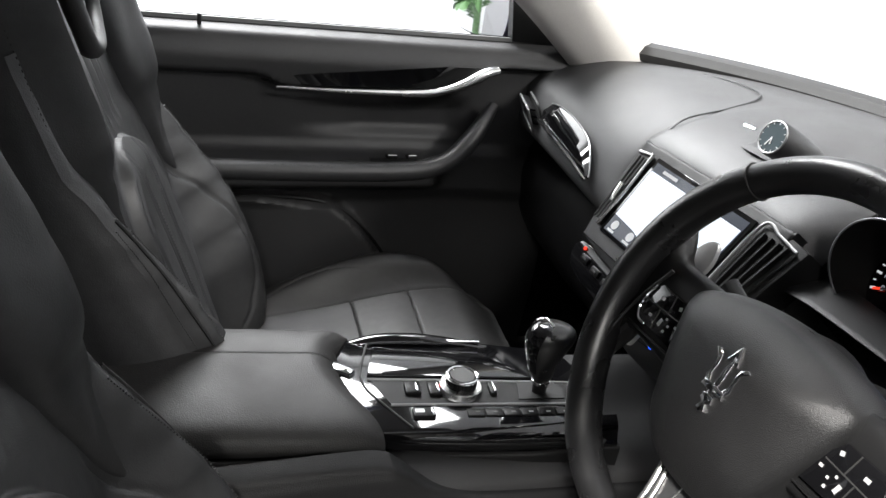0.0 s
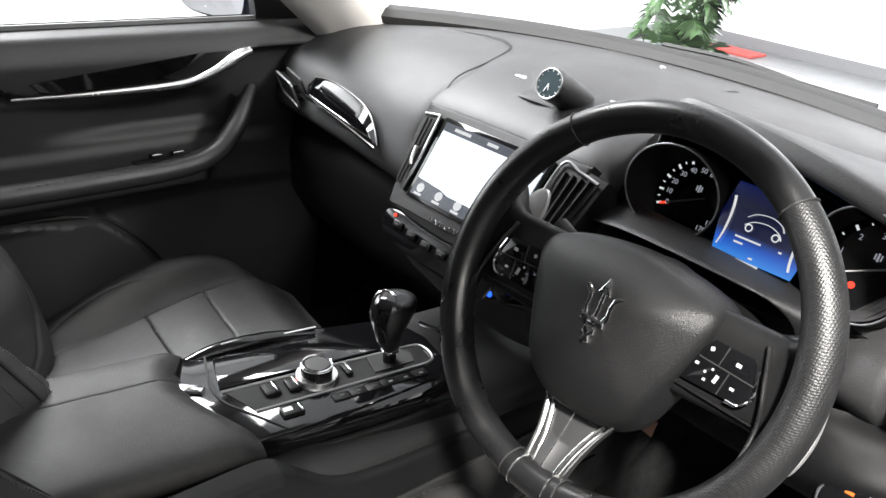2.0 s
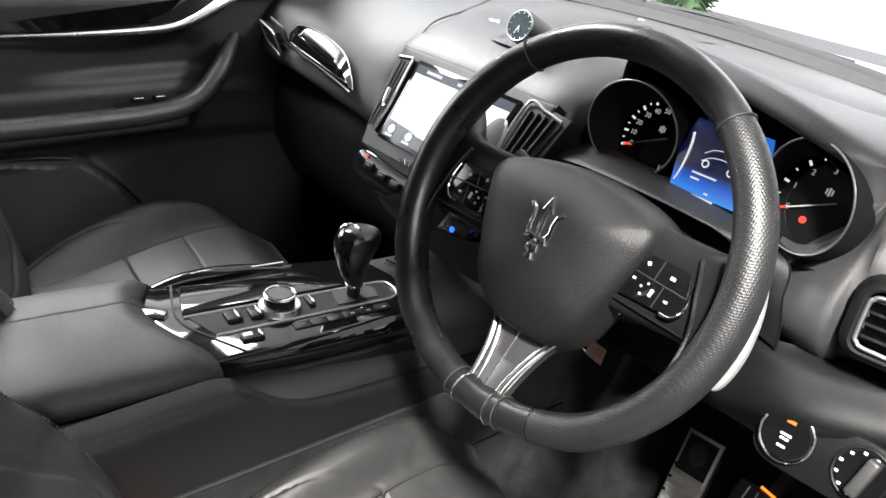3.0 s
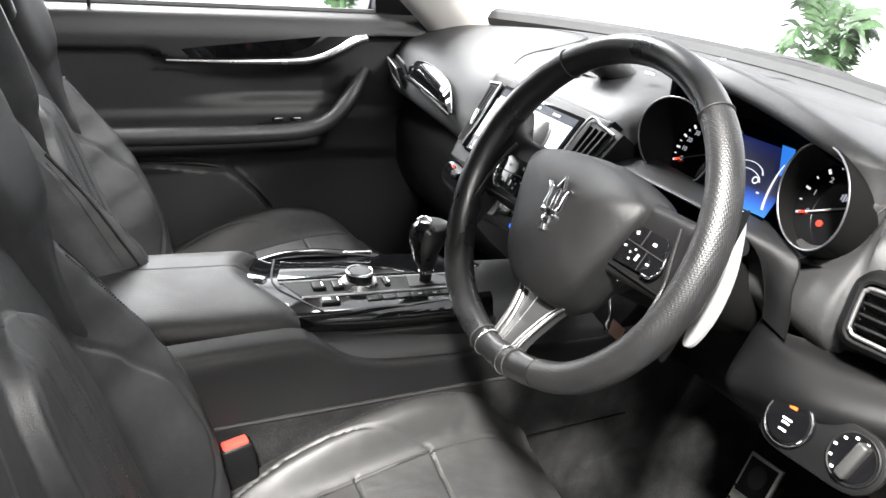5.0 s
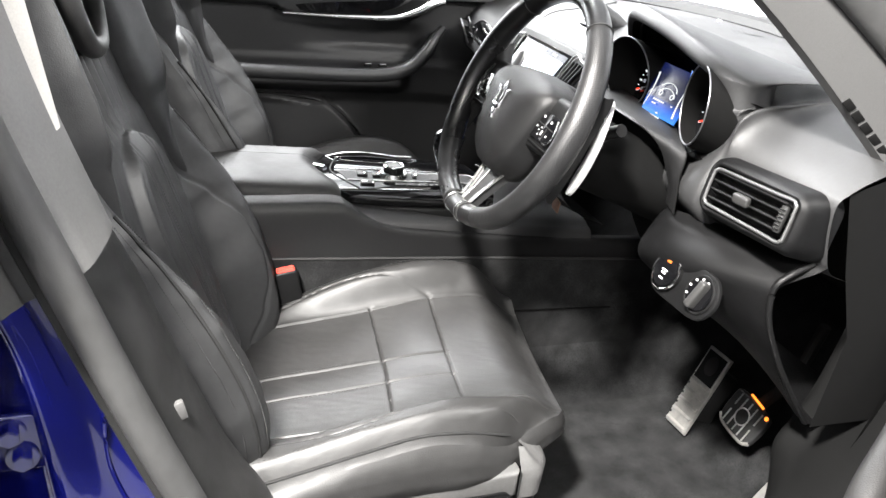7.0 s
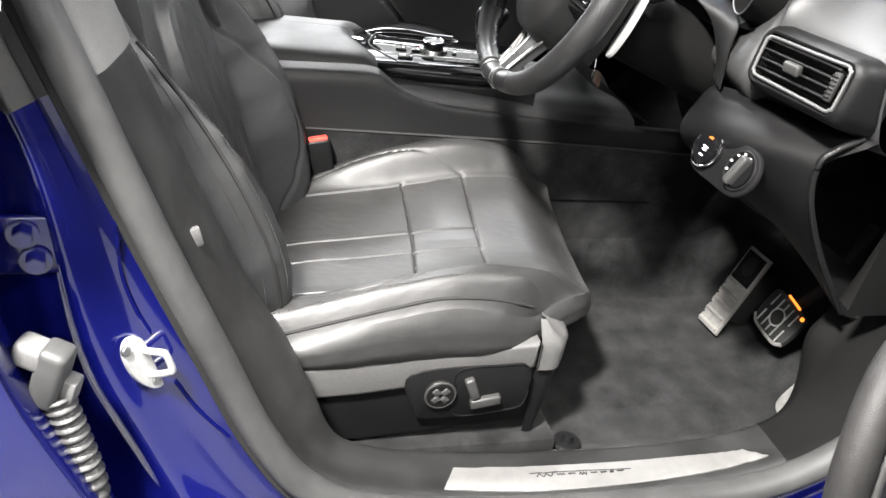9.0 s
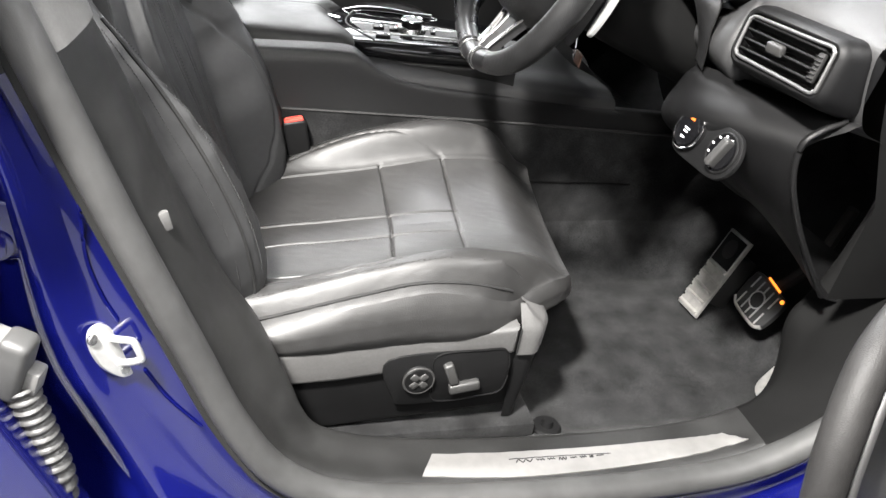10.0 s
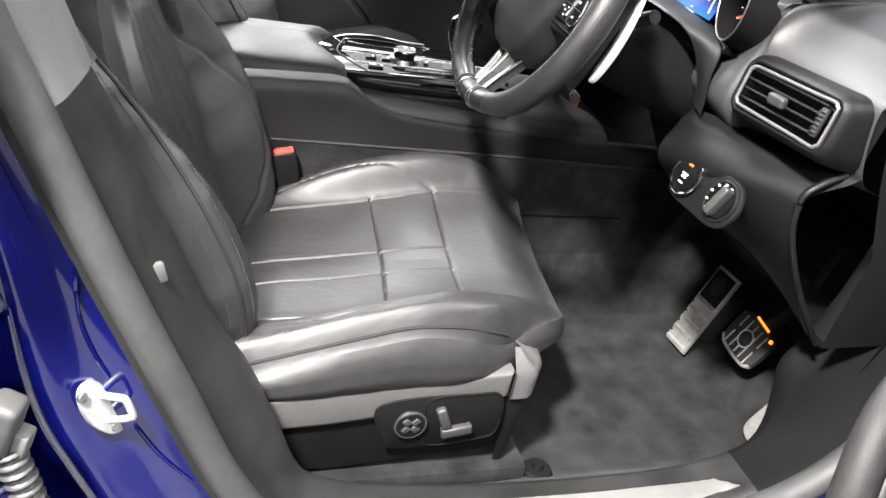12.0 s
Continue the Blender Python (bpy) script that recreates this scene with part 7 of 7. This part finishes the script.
# ---------------------------------------------------------------- seat details
# seat switches
SWM = Matrix(((1, 0, 0, 0), (0, 0, -1, -0.667), (0, 1, 0, 0), (0, 0, 0, 1)))
part("switch_panel", prism([(p.x, p.y) for p in spline([(-0.225, 0.40, 0), (-0.08, 0.412, 0), (-0.035, 0.405, 0), (-0.032, 0.335, 0), (-0.07, 0.318, 0), (-0.19, 0.310, 0), (-0.215, 0.33, 0)], 40, True)], 0.004, SWM, 0.002), SATIN_PLASTIC, driver_seat)
sk = part("lumbar_switch", disc(0.026, 0.008, SWM @ Matrix.Translation((-0.176, 0.362, 0.003)), 32, 0.023), SATIN_PLASTIC, driver_seat)
part("switch_ring", ring(0.024, 0.002, SWM @ Matrix.Translation((-0.176, 0.362, 0.009)), 32), GREY_PLASTIC, sk)
for k in range(4):
    part("switch_lobe", rbox((0.014, 0.012, 0.006), SWM @ pose(-0.176, 0.362, 0.010, 0, 0, 45 + 90 * k) @ Matrix.Translation((0.010, 0, 0)), 0.003, 3), GREY_PLASTIC, sk)
part("seat_switch", rbox((0.016, 0.042, 0.014), SWM @ pose(-0.125, 0.372, 0.008, 0, 0, 22), 0.004, 3), GREY_PLASTIC, driver_seat)
part("seat_switch", rbox((0.050, 0.018, 0.014), SWM @ pose(-0.100, 0.345, 0.008, 0, 0, 10), 0.004, 3), GREY_PLASTIC, driver_seat)
part("panel_edge", tube([SWM @ Vector((p.x, p.y, 0.004)) for p in spline([(-0.150, 0.405, 0), (-0.08, 0.412, 0), (-0.035, 0.405, 0), (-0.032, 0.335, 0), (-0.07, 0.320, 0), (-0.145, 0.316, 0), (-0.15, 0.36, 0)], 30, True)], 0.0016, 6, True, 40), SATIN_PLASTIC, driver_seat)
buckle = thing("belt_buckle", "black seat belt buckle with red button", "belt buckle", (-0.34, -0.16, 0.45))
bk = frame_of((-0.317, -0.160, 0.520), (0.95, 0, 0.18), (-0.18, 0, 0.98))
part("buckle_body", rbox((0.045, 0.10, 0.024), bk, 0.006, 3), SATIN_PLASTIC, buckle)
part("buckle_button", rbox((0.036, 0.008, 0.018), bk @ Matrix.Translation((0, 0.050, 0)), 0.003), RED_PLASTIC, buckle, "red release button")
part("buckle_strap", rbox((0.03, 0.18, 0.010), bk @ Matrix.Translation((0, -0.12, 0)), 0.003), DARK, buckle)
clip = thing("mat_clip", "round black floor mat fastener on the carpet", "mat clip", (0.066, -0.668, 0.23))
part("clip_ring", disc(0.026, 0.005, Matrix.Translation((0.066, -0.668, 0.236)), 28, 0.023), SATIN_PLASTIC, clip)
part("clip_knob", disc(0.011, 0.012, Matrix.Translation((0.066, -0.668, 0.240)), 20, 0.008), SATIN_PLASTIC, clip)
tagged(part("seat_runner", rbox((0.40, 0.10, 0.035), pose(-0.16, -0.63, 0.240), 0.008), CARPET), "carpeted ledge beside the seat", "carpet", "", "structure")

# ---------------------------------------------------------------- outside the glass
bon = []
for k in range(13):
    y = -0.78 + 1.56 * k / 12
    q = abs(y) / 0.78
    bon.append([(0.92 - 0.14 * q * q, y, 0.975 - 0.02 * q), (1.15, y, 0.985 - 0.03 * q * q + 0.012 * dip(q - 0.55, 0.15)), (1.5, y, 0.945 - 0.04 * q * q + 0.012 * dip(q - 0.5, 0.15)), (1.75, y, 0.86 - 0.06 * q * q), (1.88 - 0.15 * q, y, 0.70), (1.92 - 0.2 * q, y, 0.4)])
bonnet = thing("bonnet", "glossy deep blue car bonnet beyond the windscreen", "bonnet", (1.3, 0, 0.9))
part("bonnet_panel", loft([spline(r, 24) for r in bon]), PAINT, bonnet)
for s in (-1, 1):
    part("wing", loft(net([[(0.60, s * 0.93, 0.4), (1.2, s * 0.96, 0.4), (1.8, s * 0.85, 0.4)], [(0.60, s * 0.93, 0.75), (1.2, s * 0.97, 0.78), (1.8, s * 0.84, 0.72)], [(0.66, s * 0.80, 0.965), (1.2, s * 0.80, 0.95), (1.72, s * 0.74, 0.82)]], 12, 12)), PAINT, bonnet)
wiper = thing("wiper", "black windscreen wiper at rest", "wiper", (0.85, 0, 1.03))
part("wiper_blade", tube([(0.875, 0.55, 1.02), (0.905, 0.1, 1.045), (0.90, -0.25, 1.04)], 0.006, 6, n=20), DARK, wiper)
part("wiper_arm", tube([(0.90, -0.30, 1.02), (0.915, 0.0, 1.052), (0.905, 0.2, 1.05)], 0.008, 6, n=20, flat=0.6), DARK, wiper)
# body outside the driver's windscreen pillar
rows = []
for k in range(13):
    t = k / 12
    c = Vector((0.66, -0.80, 0.98)).lerp(Vector((0.04, -0.66, 1.42)), t) + Vector((0, 0, 0.03 * math.sin(math.pi * t)))
    rows.append([c + Vector(o) for o in ((0.02, 0.04, 0.01), (-0.055, 0.035, -0.025), (-0.072, 0.0, -0.035), (-0.055, -0.02, -0.02), (0.0, -0.028, 0.012), (0.04, 0.0, 0.03))])
tagged(part("pillar_seal", loft([spline(r, 16, True) for r in rows], True, True), RUBBER), "black rubber seal along the windscreen pillar", "door seal", "", "structure")
rows = [[p + Vector((0.05, -0.028, 0.022)) for p in r] for r in rows]
tagged(part("pillar_body", loft([spline(r, 16, True) for r in rows], True, True), PAINT), "glossy blue windscreen pillar", "car body", "", "structure")


def palm(at, hgt, seed, n):
    rnd = random.Random(seed)
    p = thing("potted_palm", "green potted palm standing on the showroom floor", "potted plant", at, "showroom plants")
    x, y, z = at
    part("pot", disc(0.16, 0.36, Matrix.Translation((x, y, z)), 24, 0.20), POT, p)
    part("stem", tube([(x, y, z + 0.3), (x + 0.02, y, z + 0.3 + hgt * 0.5), (x, y + 0.02, z + 0.3 + hgt)], 0.025, 8, n=10), LEAF, p)
    for k in range(n):
        a = 2 * math.pi * k / n * 2.4 + rnd.random()
        z0 = z + 0.45 + hgt * (0.15 + 0.85 * k / n)
        ln, rise = 0.12 + 0.10 * rnd.random(), 0.18 + 0.22 * rnd.random()
        d = Vector((math.cos(a), math.sin(a), 0))
        rib = spline([Vector((x, y, z0)), Vector((x, y, z0)) + d * ln * 0.5 + Vector((0, 0, rise * 0.75)), Vector((x, y, z0)) + d * ln + Vector((0, 0, rise * 0.55))], 22)
        bm = bmesh.new()
        side = Vector((-d.y, d.x, 0))
        for i in range(2, 21):
            wl = 0.075 * math.sin(math.pi * min(1, i / 20 + 0.08)) + 0.03
            for s in (-1, 1):
                b0, fw = rib[i], (rib[min(21, i + 1)] - rib[i - 1]).normalized()
                tip = b0 + side * s * wl + fw * wl * 0.7 - Vector((0, 0, wl * (0.25 + 0.3 * rnd.random())))
                mid = b0.lerp(tip, 0.5) + Vector((0, 0, 0.012))
                v = [bm.verts.new(q) for q in (b0 - fw * 0.004, mid - fw * 0.012, tip, mid + fw * 0.012, b0 + fw * 0.004)]
                bm.faces.new(v)
        part("frond", bm, LEAF, p)
    return p


palm((2.2, 0.95, GROUND), 0.75, 3, 24)
palm((-2.8, 3.35, GROUND), 0.60, 8, 22)
slab("trim_skirting", (8.22, -5, GROUND), (8.25, 5, GROUND + 0.12), BLACK_TILE, "grey tiled skirting at the foot of the wall", "skirting")
tagged(part("red_mat", rbox((0.34, 0.60, 0.02), Matrix.Translation((7.80, 3.68, GROUND + 0.012)), 0.004), RED_MAT), "red floor mat ahead of the car", "floor mat")
